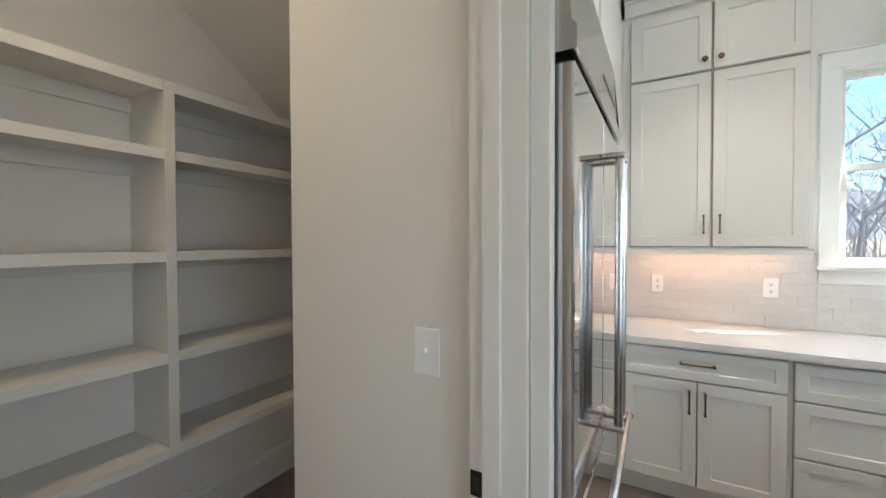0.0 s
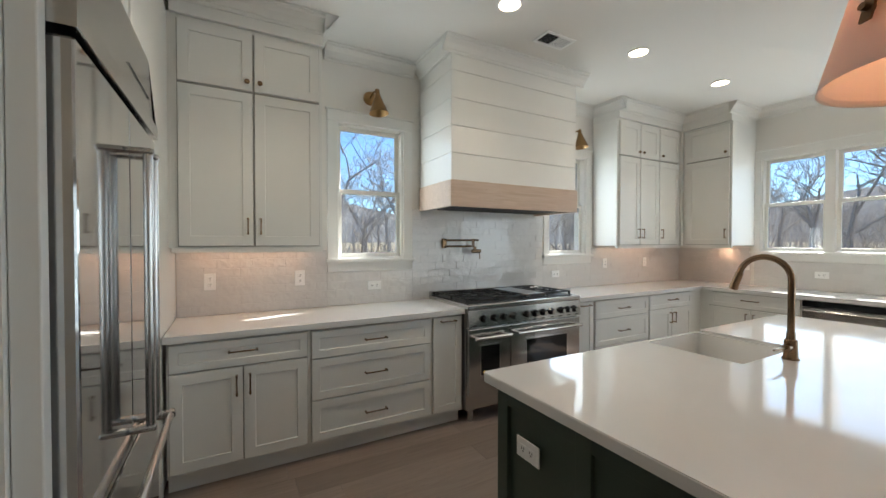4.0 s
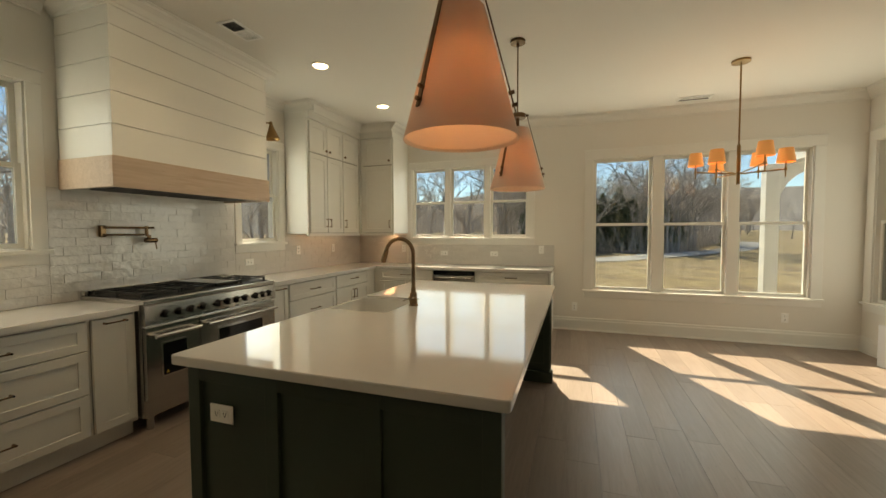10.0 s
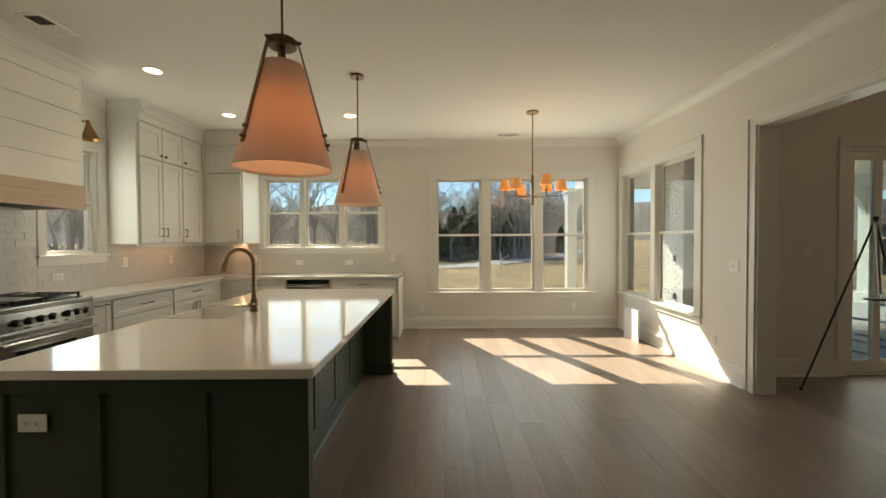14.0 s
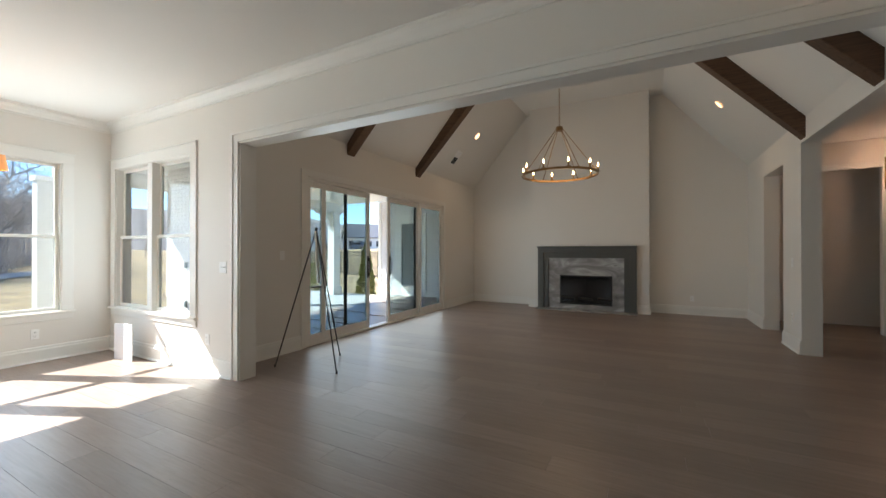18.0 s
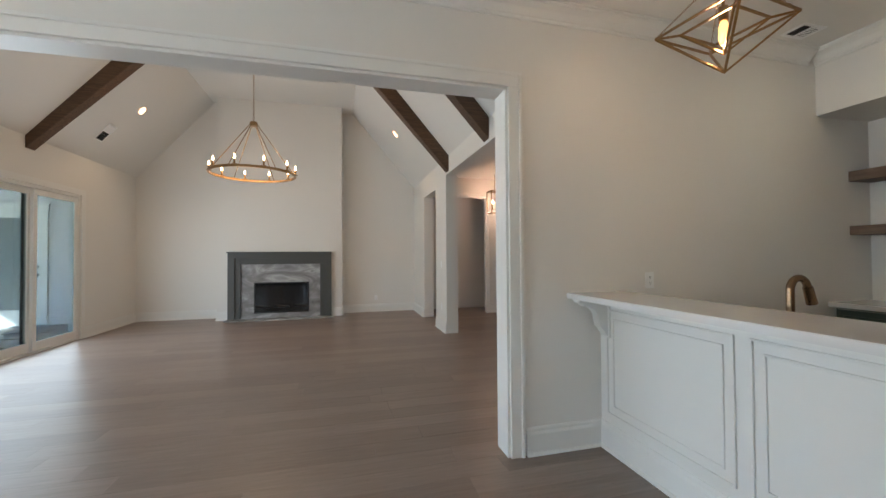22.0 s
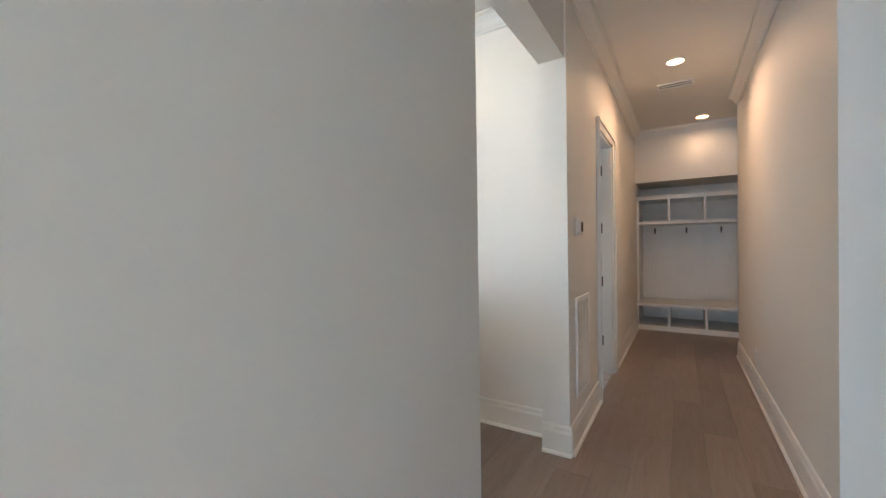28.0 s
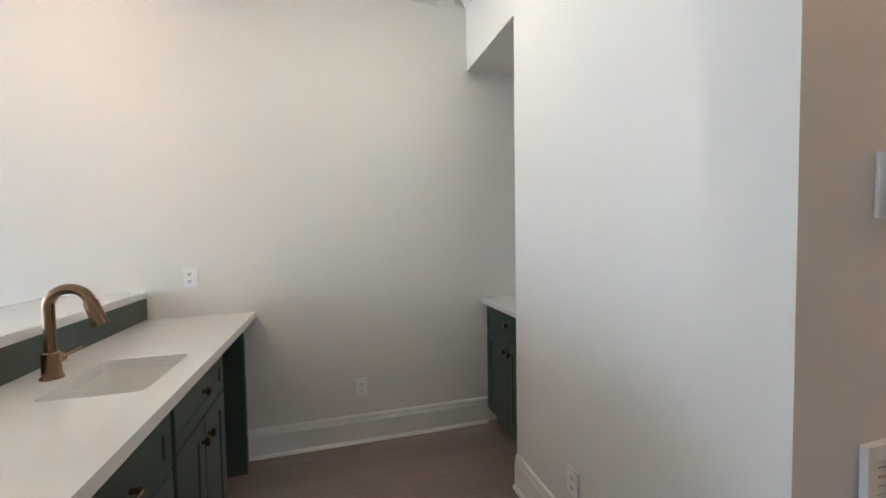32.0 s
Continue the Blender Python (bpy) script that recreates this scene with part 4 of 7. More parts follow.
cyl("valve", (px + 0.27, YN - 0.09, pz - 0.075), (px + 0.36, YN - 0.09, pz - 0.075), 0.020, M_BRONZE, pf)
tube("lever", [(px + 0.35, YN - 0.09, pz - 0.075), (px + 0.345, YN - 0.11, pz - 0.15)], 0.005, M_BRONZE, pf)
cyl("spout", (px + 0.30, YN - 0.09, pz - 0.03), (px + 0.30, YN - 0.09, pz - 0.09), 0.014, M_BRONZE, pf)


def sconce(x, aim):
    t = thing("wall_sconce", (x, YN - 0.02, 2.61), "aged brass cone wall sconce above a window", "wall light", "brass sconces")
    y = YN
    cyl("back_plate", (x, y, 2.62), (x, y - 0.022, 2.62), 0.058, M_BRASS, t, 0.052, 28)
    tube("arm", [(x, y - 0.02, 2.62), (x, y - 0.09, 2.645), (x + 0.4 * aim, y - 0.13, 2.64)], 0.008, M_BRASS, t)
    cyl("swivel", (x + 0.4 * aim - 0.012, y - 0.13, 2.638), (x + 0.4 * aim + 0.012, y - 0.13, 2.638), 0.014, M_BRASS, t)
    bm = bmesh.new()
    add_lathe(bm, [(0.012, 0.025), (0.018, 0.02), (0.020, -0.02), (0.026, -0.03), (0.030, -0.05), (0.078, -0.175), (0.080, -0.178), (0.076, -0.175), (0.028, -0.05)], (0, 0, 0), 28)
    m = Matrix.Translation((x + 0.4 * aim, y - 0.13, 2.635)) @ Matrix.Rotation(-0.04, 4, "Y") @ Matrix.Rotation(-0.10, 4, "X")
    bmesh.ops.transform(bm, matrix=m, verts=bm.verts)
    smooth(part("shade", bm, M_BRASS, t))
    return t


sconce(2.02, 0.05)
sconce(4.36, 0.05)


# ---- fridge ----
def fridge():
    y0, y1, xf = 1.728, 2.652, 0.72
    t = thing("refrigerator", (0.35, (y0 + y1) / 2, 0), "built-in stainless steel French-door refrigerator", "refrigerator")
    box("cabinet", -0.01, xf - 0.055, y0, y1, 0.0, 2.13, M_SLOT, t)
    ym = (y0 + y1) / 2
    for a, b, hy in ((y0 + 0.012, ym - 0.002, ym - 0.045), (ym + 0.002, y1 - 0.012, ym + 0.045)):
        d = box("door", xf - 0.05, xf, a, b, 0.80, 1.80, M_FRIDGE, t, 0.006)
        cyl("handle", (xf + 0.05, hy, 0.855), (xf + 0.05, hy, 1.675), 0.0125, M_STEEL, d, seg=18, label="long steel bar handle")
        for z in (0.862, 1.668):
            box("handle_bracket", xf - 0.002, xf + 0.066, hy - 0.015, hy + 0.015, z - 0.010, z + 0.010, M_STEEL, d, 0.007)
    d = box("freezer_drawer", xf - 0.05, xf, y0 + 0.012, y1 - 0.012, 0.11, 0.785, M_FRIDGE, t, 0.006)
    cyl("handle", (xf + 0.05, y0 + 0.05, 0.735), (xf + 0.05, y1 - 0.05, 0.735), 0.0125, M_STEEL, d, seg=18, label="long steel bar handle")
    for y in (y0 + 0.08, y1 - 0.08):
        box("handle_bracket", xf - 0.002, xf + 0.066, y - 0.012, y + 0.012, 0.721, 0.749, M_STEEL, d, 0.006)
    prism("grille", [(xf - 0.05, 1.813), (xf + 0.007, 1.813), (xf + 0.007, 1.862), (xf - 0.004, 1.873), (xf - 0.020, 2.12), (xf - 0.05, 2.125)], "y", y0 - 0.003, y1, M_STEEL, t)
    box("badge", xf - 0.0075, xf - 0.006, y1 - 0.42, y1 - 0.08, 1.945, 1.95, M_SLOT, t)
    box("toe_grille", xf - 0.06, xf - 0.03, y0 + 0.01, y1 - 0.01, 0.01, 0.10, M_BLACK, t)
    return t


fridge()
W_ = Side("W", XP)
fc = thing("fridge_cabinet", (0.4, 2.18, 2.15), "pale painted cabinet above the refrigerator", "cabinet")
box("body", 0.0, XP - 0.005, 1.705, 2.655, 2.15, 2.915, M_CAB, fc)
box("reveal", XP - 0.005, XP - 0.003, 1.715, 2.645, 2.16, 2.87, M_GAP, fc)
for a, b, e in ((1.715, 2.178, 2.13), (2.182, 2.645, 2.23)):
    d = front("door", W_, a, b, 0.018, 2.16, 2.84, M_CAB, fc)
    pull(W_, e, 0.018, 2.30, 0.12, True, d)
tagged(box("wall_panel", XP - 0.006, XP + 0.010, 2.66, YN, 0.895, 2.79, M_CAB, None, 0.001), "pale painted end panel beside the refrigerator", "panel", kind="structure")
tagged(box("wall_panel", XP - 0.006, XP + 0.010, 2.66, 3.30, 0.0, 0.875, M_CAB, None, 0.001), "pale painted end panel beside the refrigerator", "panel", kind="structure")
box_h = tagged(boxes("wall_filler", [(XP - 0.02, XP - 0.002, 1.70, 2.66, 2.915, HC)], M_WALL), "painted filler above the fridge cabinet", "wall", kind="structure")

# undercounter appliance drawer on the window wall
ud = thing("undercounter_drawer_microwave", (XE - 0.32, 2.06, 0), "stainless drawer microwave under the counter", "microwave")
box("body", *E.b(1.757, 2.37, 0.005, 0.61, 0.10, 0.852), M_CAB, ud)
box("toe_kick", *E.b(1.757, 2.37, 0.01, 0.555, 0.0, 0.10), M_CAB, ud)
box("drawer_face", *E.b(1.765, 2.362, 0.61, 0.645, 0.47, 0.78), M_STEEL, ud, 0.004)
box("control_strip", *E.b(1.765, 2.362, 0.61, 0.64, 0.785, 0.847), M_BLACKGLASS, ud, 0.003)
tube("handle", [E.p(1.80, 0.675, 0.755), E.p(2.33, 0.675, 0.755)], 0.009, M_CHROME, ud)
front("lower_front", E, 1.77, 2.358, 0.63, 0.125, 0.46, M_CAB, ud)
# corner fillers and end panel of the window run
tagged(boxes("corner_filler", [(5.70, XE - 0.61, YN - 0.61, YN - 0.58, 0.10, 0.852), (XE - 0.61, XE - 0.585, 3.22, YN - 0.60, 0.10, 0.852), (5.70, XE - 0.555, YN - 0.555, YN - 0.54, 0, 0.10)], M_CAB), "pale painted corner filler between base cabinets", "panel", kind="structure")
tagged(boxes("end_panel", [(XE - 0.64, XE - 0.002, 0.758, 0.778, 0.0, 0.852)], M_CAB, None, 0.002), "pale painted end panel of the base cabinets", "panel", kind="structure")

# under-cabinet lights
for name, m, sx in (("undercabinet_lamp", Matrix.Translation((1.11, YN - 0.12, 1.366)), 0.75), ("undercabinet_lamp", Matrix.Translation((5.35, YN - 0.12, 1.366)), 1.0), ("undercabinet_lamp", Matrix.Translation((XE - 0.14, 3.30, 1.366)), 0.3)):
    area_lamp(name, m, sx, 0.03, 0.2, (1.0, 0.55, 0.33))


# ---- island ----
ip = thing("island_end_frame", (1.9, 1.32, 0), "dark green shaker frame on the island end", "panel")
for a, b in ((0.675, 0.735), (1.085, 1.145), (1.515, 1.575), (1.905, 1.965)):
    box("stile", 1.897, 1.9145, a, b, 0.0, 0.856, M_GREEN, ip, 0.0015)
for a, b in ((0.735, 1.085), (1.145, 1.515), (1.575, 1.905)):
    box("rail", 1.8975, 1.9145, a, b, 0.785, 0.856, M_GREEN, ip, 0.0015)
    box("rail", 1.8975, 1.9145, a, b, 0.0, 0.14, M_GREEN, ip, 0.0015)
outlet(Side("E", 1.897), 1.785, 0.668, True, 0.0, "white duplex outlet on the island end")
Si = Side("N", 0.985)
sp_ = thing("island_seating_panels", (3.2, 0.98, 0), "dark green shaker panels under the island overhang", "panel")
xs = [1.96, 2.44, 2.92, 3.40, 3.88, 4.38]
for a, b in zip(xs, xs[1:]):
    front("panel", Si, a, b, 0.018, 0.10, 0.842, M_GREEN, sp_, 0.065)
box("base_strip", 1.96, 4.385, 0.962, 0.984, 0.0, 0.10, M_GREEN, sp_, 0.003)
run("shoe", Si, 1.96, 4.385, 0.0, SHOE, "", M_GREEN, sp_)
box("leg_plinth", 4.36, 4.475, 0.655, 0.985, 0.0, 0.10, M_GREEN, isl, 0.004)
front("leg_panel", Side("N", 0.675), 4.387, 4.458, 0.006, 0.12, 0.842, M_GREEN, isl, 0.018)
front("leg_panel", Side("E", 4.385), 0.68, 0.98, 0.006, 0.12, 0.842, M_GREEN, isl, 0.05)
# north side fronts
Nn = Side("S", 1.94)
for a, b in ((1.96, 2.84), (3.41, 4.40)):
    m = (a + b) / 2
    for p, q in ((a, m), (m, b)):
        front("door", Nn, p, q, 0.02, 0.12, 0.842, M_GREEN, isl)


# ---- island sink, taps and lamps ----
M_FIRECLAY = material("white_fireclay", (0.80, 0.78, 0.74), 0.12, vary=0.02)
def basin(name, x0, x1, y0, y1, z0, z1, wall_t, mat, label, category):
    """A sink: thick walls with rounded inside."""
    t = thing(name, ((x0 + x1) / 2, (y0 + y1) / 2, z0), label, category)
    bm = bmesh.new()
    def ring(o, z, r):
        return [bm.verts.new((x, y, z)) for x, y in rounded([(x0 + o, y0 + o), (x1 - o, y0 + o), (x1 - o, y1 - o), (x0 + o, y1 - o)], r, 4)]
    rings = [ring(0, z0, 0.02), ring(0, z1, 0.02), ring(wall_t, z1, 0.03), ring(wall_t + 0.006, z0 + 0.06, 0.04), ring(wall_t + 0.04, z0 + 0.025, 0.05)]
    for a, b in zip(rings, rings[1:]):
        n = len(a)
        for k in range(n):
            bm.faces.new((a[k], a[(k + 1) % n], b[(k + 1) % n], b[k]))
    bm.faces.new(rings[-1]), bm.faces.new(rings[0][::-1])
    bmesh.ops.triangulate(bm, faces=[f for f in bm.faces if len(f.verts) > 4])
    smooth(part("bowl", bm, mat, t), 50)
    lathe("drain", [(0.0, 0.004), (0.035, 0.004), (0.043, 0.001)], ((x0 + x1) / 2, (y0 + y1) / 2, z0 + 0.025), M_STEEL, t, 20)
    return t


basin("farmhouse_sink", 2.862, 3.388, 1.552, 2.03, 0.66, 0.880, 0.022, M_FIRECLAY, "white apron-front sink in the island", "sink")


def tap(x, y, z, ux, uy, h, reach, mat, label, r=0.0125, lever=1):
    """A high-arc tap whose spout leans towards (ux, uy)."""
    t = thing("kitchen_tap", (x, y, z), label, "tap")
    lathe("base", [(0.0, 0.0), (0.031, 0.0), (0.031, 0.006), (0.026, 0.010), (0.024, 0.085), (0.017, 0.09), (0.016, 0.12), (0.0, 0.12)], (x, y, z), mat, t, 24)
    pts, rad = [(x, y, z + 0.10), (x, y, z + h - reach / 2)], reach / 2
    for k in range(1, 15):
        a = math.pi * k / 14 * 0.93
        pts.append((x + ux * rad * (1 - math.cos(a)), y + uy * rad * (1 - math.cos(a)), z + h - rad + rad * math.sin(a)))
    tube("spout", pts, r, mat, t, 14)
    e = Vector(pts[-1])
    d = (e - Vector(pts[-2])).normalized()
    cyl("spray_head", e, e + d * 0.085, r * 1.25, mat, t, r * 1.4)
    box("spray_button", e.x + ux * r * 1.2 - 0.006, e.x + ux * r * 1.2 + 0.006, e.y + uy * r * 1.2 - 0.006, e.y + uy * r * 1.2 + 0.006, e.z - 0.06, e.z - 0.02, M_BLACK, t, 0.002, "black spray button")
    s = Vector((-uy, ux, 0)) * lever
    cyl("handle_stub", Vector((x, y, z + 0.055)), Vector((x, y, z + 0.055)) + s * 0.052, 0.016, mat, t)
    tube("lever", [Vector((x, y, z + 0.055)) + s * 0.048, Vector((x, y, z + 0.060)) + s * 0.16], [0.0055, 0.0045], mat, t)
    return t


tap(3.125, 1.488, 0.894, 0.0, 1.0, 0.445, 0.20, M_BRONZE, "champagne bronze pull-down kitchen tap on the island", 0.0135, 1)

M_LINEN = bpy.data.materials.new("linen_shade")
M_LINEN.use_nodes = True
_n, _l = M_LINEN.node_tree.nodes, M_LINEN.node_tree.links
_b = _n["Principled BSDF"]
_b.inputs["Base Color"].default_value, _b.inputs["Roughness"].default_value = (0.80, 0.74, 0.68, 1), 0.9
_tr, _mx, _w = _n.new("ShaderNodeBsdfTranslucent"), _n.new("ShaderNodeMixShader"), _n.new("ShaderNodeTexNoise")
_tr.inputs[0].default_value = (0.80, 0.60, 0.50, 1)
_w.inputs["Scale"].default_value = 300
_bp = _n.new("ShaderNodeBump")
_bp.inputs["Strength"].default_value, _bp.inputs["Distance"].default_value = 0.2, 0.001
_l.new(_w.outputs["Fac"], _bp.inputs["Height"]), _l.new(_bp.outputs[0], _b.inputs["Normal"])
_mx.inputs[0].default_value = 0.42
_l.new(_b.outputs[0], _mx.inputs[1]), _l.new(_tr.outputs[0], _mx.inputs[2]), _l.new(_mx.outputs[0], _n["Material Output"].inputs[0])
M_BULB = glow("warm_bulb", (1.0, 0.55, 0.24), 5)
STRAP = 150


def pendant(x, y):
    t = thing("pendant_lamp", (x, y, 1.74), "large conical linen pendant lamp with brass straps", "pendant lamp", "island pendants")
    zb, zt, rb, rt = 1.745, 2.25, 0.229, 0.096
    lathe("canopy", [(0.0, 0.0), (0.062, 0.0), (0.062, -0.022), (0.0, -0.024)], (x, y, HC), M_DARKMETAL, t, 28)
    lathe("canopy_loop", [(0.0, -0.024), (0.010, -0.024), (0.012, -0.05), (0.0, -0.055)], (x, y, HC), M_DARKMETAL, t, 12)
    cyl("rod", (x, y, HC - 0.05), (x, y, 2.37), 0.006, M_DARKMETAL, t, seg=10)
    lathe("cap", [(0.0, 0.036), (0.064, 0.036), (0.068, 0.032), (0.068, 0.004), (0.064, 0.0), (0.0, 0.0)], (x, y, 2.338), M_DARKMETAL, t, 32)
    cyl("neck", (x, y, 2.34), (x, y, 2.215), 0.015, M_DARKMETAL, t)
    lathe("shade", [(rb, zb), (rt, zt), (rt - 0.004, zt), (rb - 0.004, zb + 0.002), (rb, zb)], (x, y, 0), M_LINEN, t, 56, "pale linen cone shade")
    lathe("diffuser_rim", [(rb - 0.005, zb + 0.004), (rb - 0.012, zb + 0.012)], (x, y, 0), M_LINEN, t, 56)
    for k in range(3):
        a = math.radians(STRAP + 120 * k)
        c, s_ = math.cos(a), math.sin(a)
        bm = bmesh.new()
        p, q = Vector((x + 0.072 * c, y + 0.072 * s_, 2.365)), Vector((x + 0.214 * c, y + 0.214 * s_, 1.835))
        side = Vector((-s_, c, 0)) * 0.011
        out = Vector((c, s_, 0.2)).normalized() * 0.005
        vs = [bm.verts.new(v) for v in (p - side, p + side, q + side, q - side, p - side + out, p + side + out, q + side + out, q - side + out)]
        for f in ((0, 1, 2, 3), (7, 6, 5, 4), (0, 4, 5, 1), (1, 5, 6, 2), (2, 6, 7, 3), (3, 7, 4, 0)):
            bm.faces.new([vs[i] for i in f])
        strap = part("strap", bm, M_DARKMETAL, t, "dark brass strap")
        for f in (0.02, 0.86, 0.95):
            b = p.lerp(q, f)
            cyl("screw", b - out * 1, b + out * 3.5, 0.008, M_DARKMETAL, strap, seg=8)
    for k in range(3):
        a = math.radians(120 * k + 30)
        tube("spoke", [(x, y, 2.225), (x + rt * 0.97 * math.cos(a), y + rt * 0.97 * math.sin(a), 2.235)], 0.003, M_DARKMETAL, t, 6)
    lathe("bulb", [(0.0, -0.06), (0.02, -0.055), (0.032, -0.03), (0.03, 0.0), (0.014, 0.045), (0.013, 0.07), (0.0, 0.07)], (x, y, 2.0), M_BULB, t, 16)
    cyl("socket", (x, y, 2.06), (x, y, 2.22), 0.017, M_BRASS, t)
    point_lamp("pendant_bulb_lamp", (x, y, 1.93), 0.45, (1.0, 0.52, 0.34), 0.03)
    return t


pendant(2.255, 0.905)
pendant(4.09, 0.94)

M_SMALLSHADE = glow("amber_shade", (0.9, 0.40, 0.15), 0.10)


def dining_chandelier(x, y, z):
    t = thing("dining_chandelier", (x, y, z), "brass six-arm chandelier with small amber shades", "chandelier")
    lathe("canopy", [(0.0, 0.0), (0.075, 0.0), (0.075, -0.02), (0.02, -0.026), (0.0, -0.026)], (x, y, HC), M_BRASS, t, 28)
    cyl("rod", (x, y, HC - 0.02), (x, y, z + 0.26), 0.0075, M_BRASS, t, seg=10)
    cyl("stem", (x, y, z + 0.27), (x, y, z - 0.10), 0.016, M_BRASS, t, seg=14)
    for k in range(6):
        a = math.radians(14 + 60 * k)
        r, lift = 0.34, (0.03 if k % 2 else 0.0)
        e = Vector((x + r * math.cos(a), y + r * math.sin(a), z + 0.015 + lift))
        arm = tube("arm", [(x, y, z), e], 0.006, M_BRASS, t, 8)
        cyl("candle_post", e - Vector((0, 0, 0.07)), e + Vector((0, 0, 0.12)), 0.006, M_BRASS, arm, seg=8)
        cyl("finial", e - Vector((0, 0, 0.012)), e + Vector((0, 0, 0.012)), 0.012, M_BRASS, arm, seg=10)
        s0 = e + Vector((0, 0, 0.06))
        lathe("shade", [(0.070, 0.0), (0.052, 0.125), (0.049, 0.125), (0.067, 0.0), (0.070, 0.0)], s0, M_SMALLSHADE, arm, 24, "amber fabric shade")
        lathe("bulb", [(0.0, 0.03), (0.015, 0.035), (0.018, 0.06), (0.0, 0.09)], s0, M_BULB, arm, 10)
    point_lamp("chandelier_lamp", (x, y, z + 0.25), 0.8, (1.0, 0.6, 0.32), 0.15)
    return t


dining_chandelier(5.155, -0.985, 1.925)

# folded card by the window wall
M_CARD = material("white_card", (0.78, 0.79, 0.82), 0.7, vary=0.02)
cb = thing("folded_card", (5.72, -2.5, 0), "white folded card sheet standing below the window", "panel")
prism("sheet", [(5.893, -2.469), (5.748, -2.501), (5.56, -2.504), (5.56, -2.516), (5.752, -2.513), (5.893, -2.481)], "z", 0.0, 0.43, M_CARD, cb)


# ---- living room ----
fp = thing("fireplace", (1.42, -9.15, 0), "dark grey fireplace surround with marble slips and black firebox", "fireplace")
FY = -9.21
M_MARBLE = bpy.data.materials.new("grey_veined_marble")
M_MARBLE.use_nodes = True
_n, _l = M_MARBLE.node_tree.nodes, M_MARBLE.node_tree.links
_b = _n["Principled BSDF"]
_b.inputs["Roughness"].default_value = 0.25
_co, _mp, _ns, _rp = _n.new("ShaderNodeTexCoord"), _n.new("ShaderNodeMapping"), _n.new("ShaderNodeTexNoise"), _n.new("ShaderNodeValToRGB")
_mp.inputs["Scale"].default_value, _mp.inputs["Rotation"].default_value = (1.3, 1.3, 2.6), (0, 0.35, 0)
_ns.inputs["Scale"].default_value, _ns.inputs["Detail"].default_value, _ns.inputs["Distortion"].default_value = 1.6, 9, 1.6
for p, c in ((0.28, (0.18, 0.172, 0.168)), (0.46, (0.27, 0.26, 0.255)), (0.57, (0.36, 0.35, 0.345)), (0.64, (0.50, 0.49, 0.48)), (0.72, (0.25, 0.242, 0.238))):
    e = _rp.color_ramp.elements.new(p)
    e.color = (*c, 1)
_l.new(_co.outputs["Object"], _mp.inputs[0]), _l.new(_mp.outputs[0], _ns.inputs["Vector"]), _l.new(_ns.outputs["Fac"], _rp.inputs[0]), _l.new(_rp.outputs[0], _b.inputs["Base Color"])
fx0, fx1, fz = 0.40, 2.44, 1.41
boxes("pilaster", [(fx0, fx0 + 0.13, FY, FY + 0.10, 0.0, fz - 0.14)], M_GREYPAINT, fp, 0.004)
boxes("pilaster", [(fx1 - 0.13, fx1, FY, FY + 0.10, 0.0, fz - 0.14)], M_GREYPAINT, fp, 0.004)
boxes("inner_frame", [(fx0 + 0.13, fx0 + 0.235, FY, FY + 0.065, 0, fz - 0.26), (fx1 - 0.235, fx1 - 0.13, FY, FY + 0.065, 0, fz - 0.26), (fx0 + 0.13, fx1 - 0.13, FY, FY + 0.065, fz - 0.26, fz - 0.14)], M_GREYPAINT, fp, 0.004)
box("mantel_frieze", fx0, fx1, FY, FY + 0.10, fz - 0.14, fz - 0.03, M_GREYPAINT, fp, 0.004)
box("mantel_shelf", fx0 - 0.012, fx1 + 0.012, FY, FY + 0.135, fz - 0.03, fz, M_GREYPAINT, fp, 0.004)
bx0, bx1, bz0, bz1 = 0.865, 1.955, 0.12, 0.765
boxes("marble_slip", [(fx0 + 0.235, bx0, FY, FY + 0.03, 0.02, fz - 0.26)], M_MARBLE, fp, 0.002, "grey veined marble")
boxes("marble_slip", [(bx1, fx1 - 0.235, FY, FY + 0.03, 0.02, fz - 0.26)], M_MARBLE, fp, 0.002, "grey veined marble")
boxes("marble_slip", [(bx0, bx1, FY, FY + 0.03, bz1, fz - 0.26)], M_MARBLE, fp, 0.002, "grey veined marble")
boxes("marble_slip", [(bx0, bx1, FY, FY + 0.03, 0.02, bz0)], M_MARBLE, fp, 0.002, "grey veined marble")
box("hearth", fx0 - 0.02, fx1 + 0.02, FY, FY + 0.30, 0.001, 0.02, M_MARBLE, fp, 0.003, "flat marble hearth slab")
fb = boxes("firebox", [(bx0 + 0.02, bx1 - 0.02, FY + 0.004, FY + 0.008, bz0 + 0.02, bz1 - 0.02)], M_SLOT, fp)
boxes("firebox_frame", [(bx0, bx1, FY, FY + 0.036, bz1 - 0.025, bz1), (bx0, bx1, FY, FY + 0.036, bz0, bz0 + 0.03), (bx0, bx0 + 0.025, FY, FY + 0.036, bz0, bz1), (bx1 - 0.025, bx1, FY, FY + 0.036, bz0, bz1)], M_BLACK, fp, 0.002)
box("glass_door", bx0 + 0.025, (bx0 + bx1) / 2 - 0.002, FY + 0.020, FY + 0.024, bz0 + 0.03, bz1 - 0.025, M_BLACKGLASS, fp)
box("glass_door", (bx0 + bx1) / 2 + 0.002, bx1 - 0.025, FY + 0.020, FY + 0.024, bz0 + 0.03, bz1 - 0.025, M_BLACKGLASS, fp)
for x in (1.02, 1.42, 1.80):
    tube("log", [(x - 0.16, FY + 0.028, 0.24), (x + 0.14, FY + 0.028, 0.27)], 0.03, M_BLACK, fp, 8)

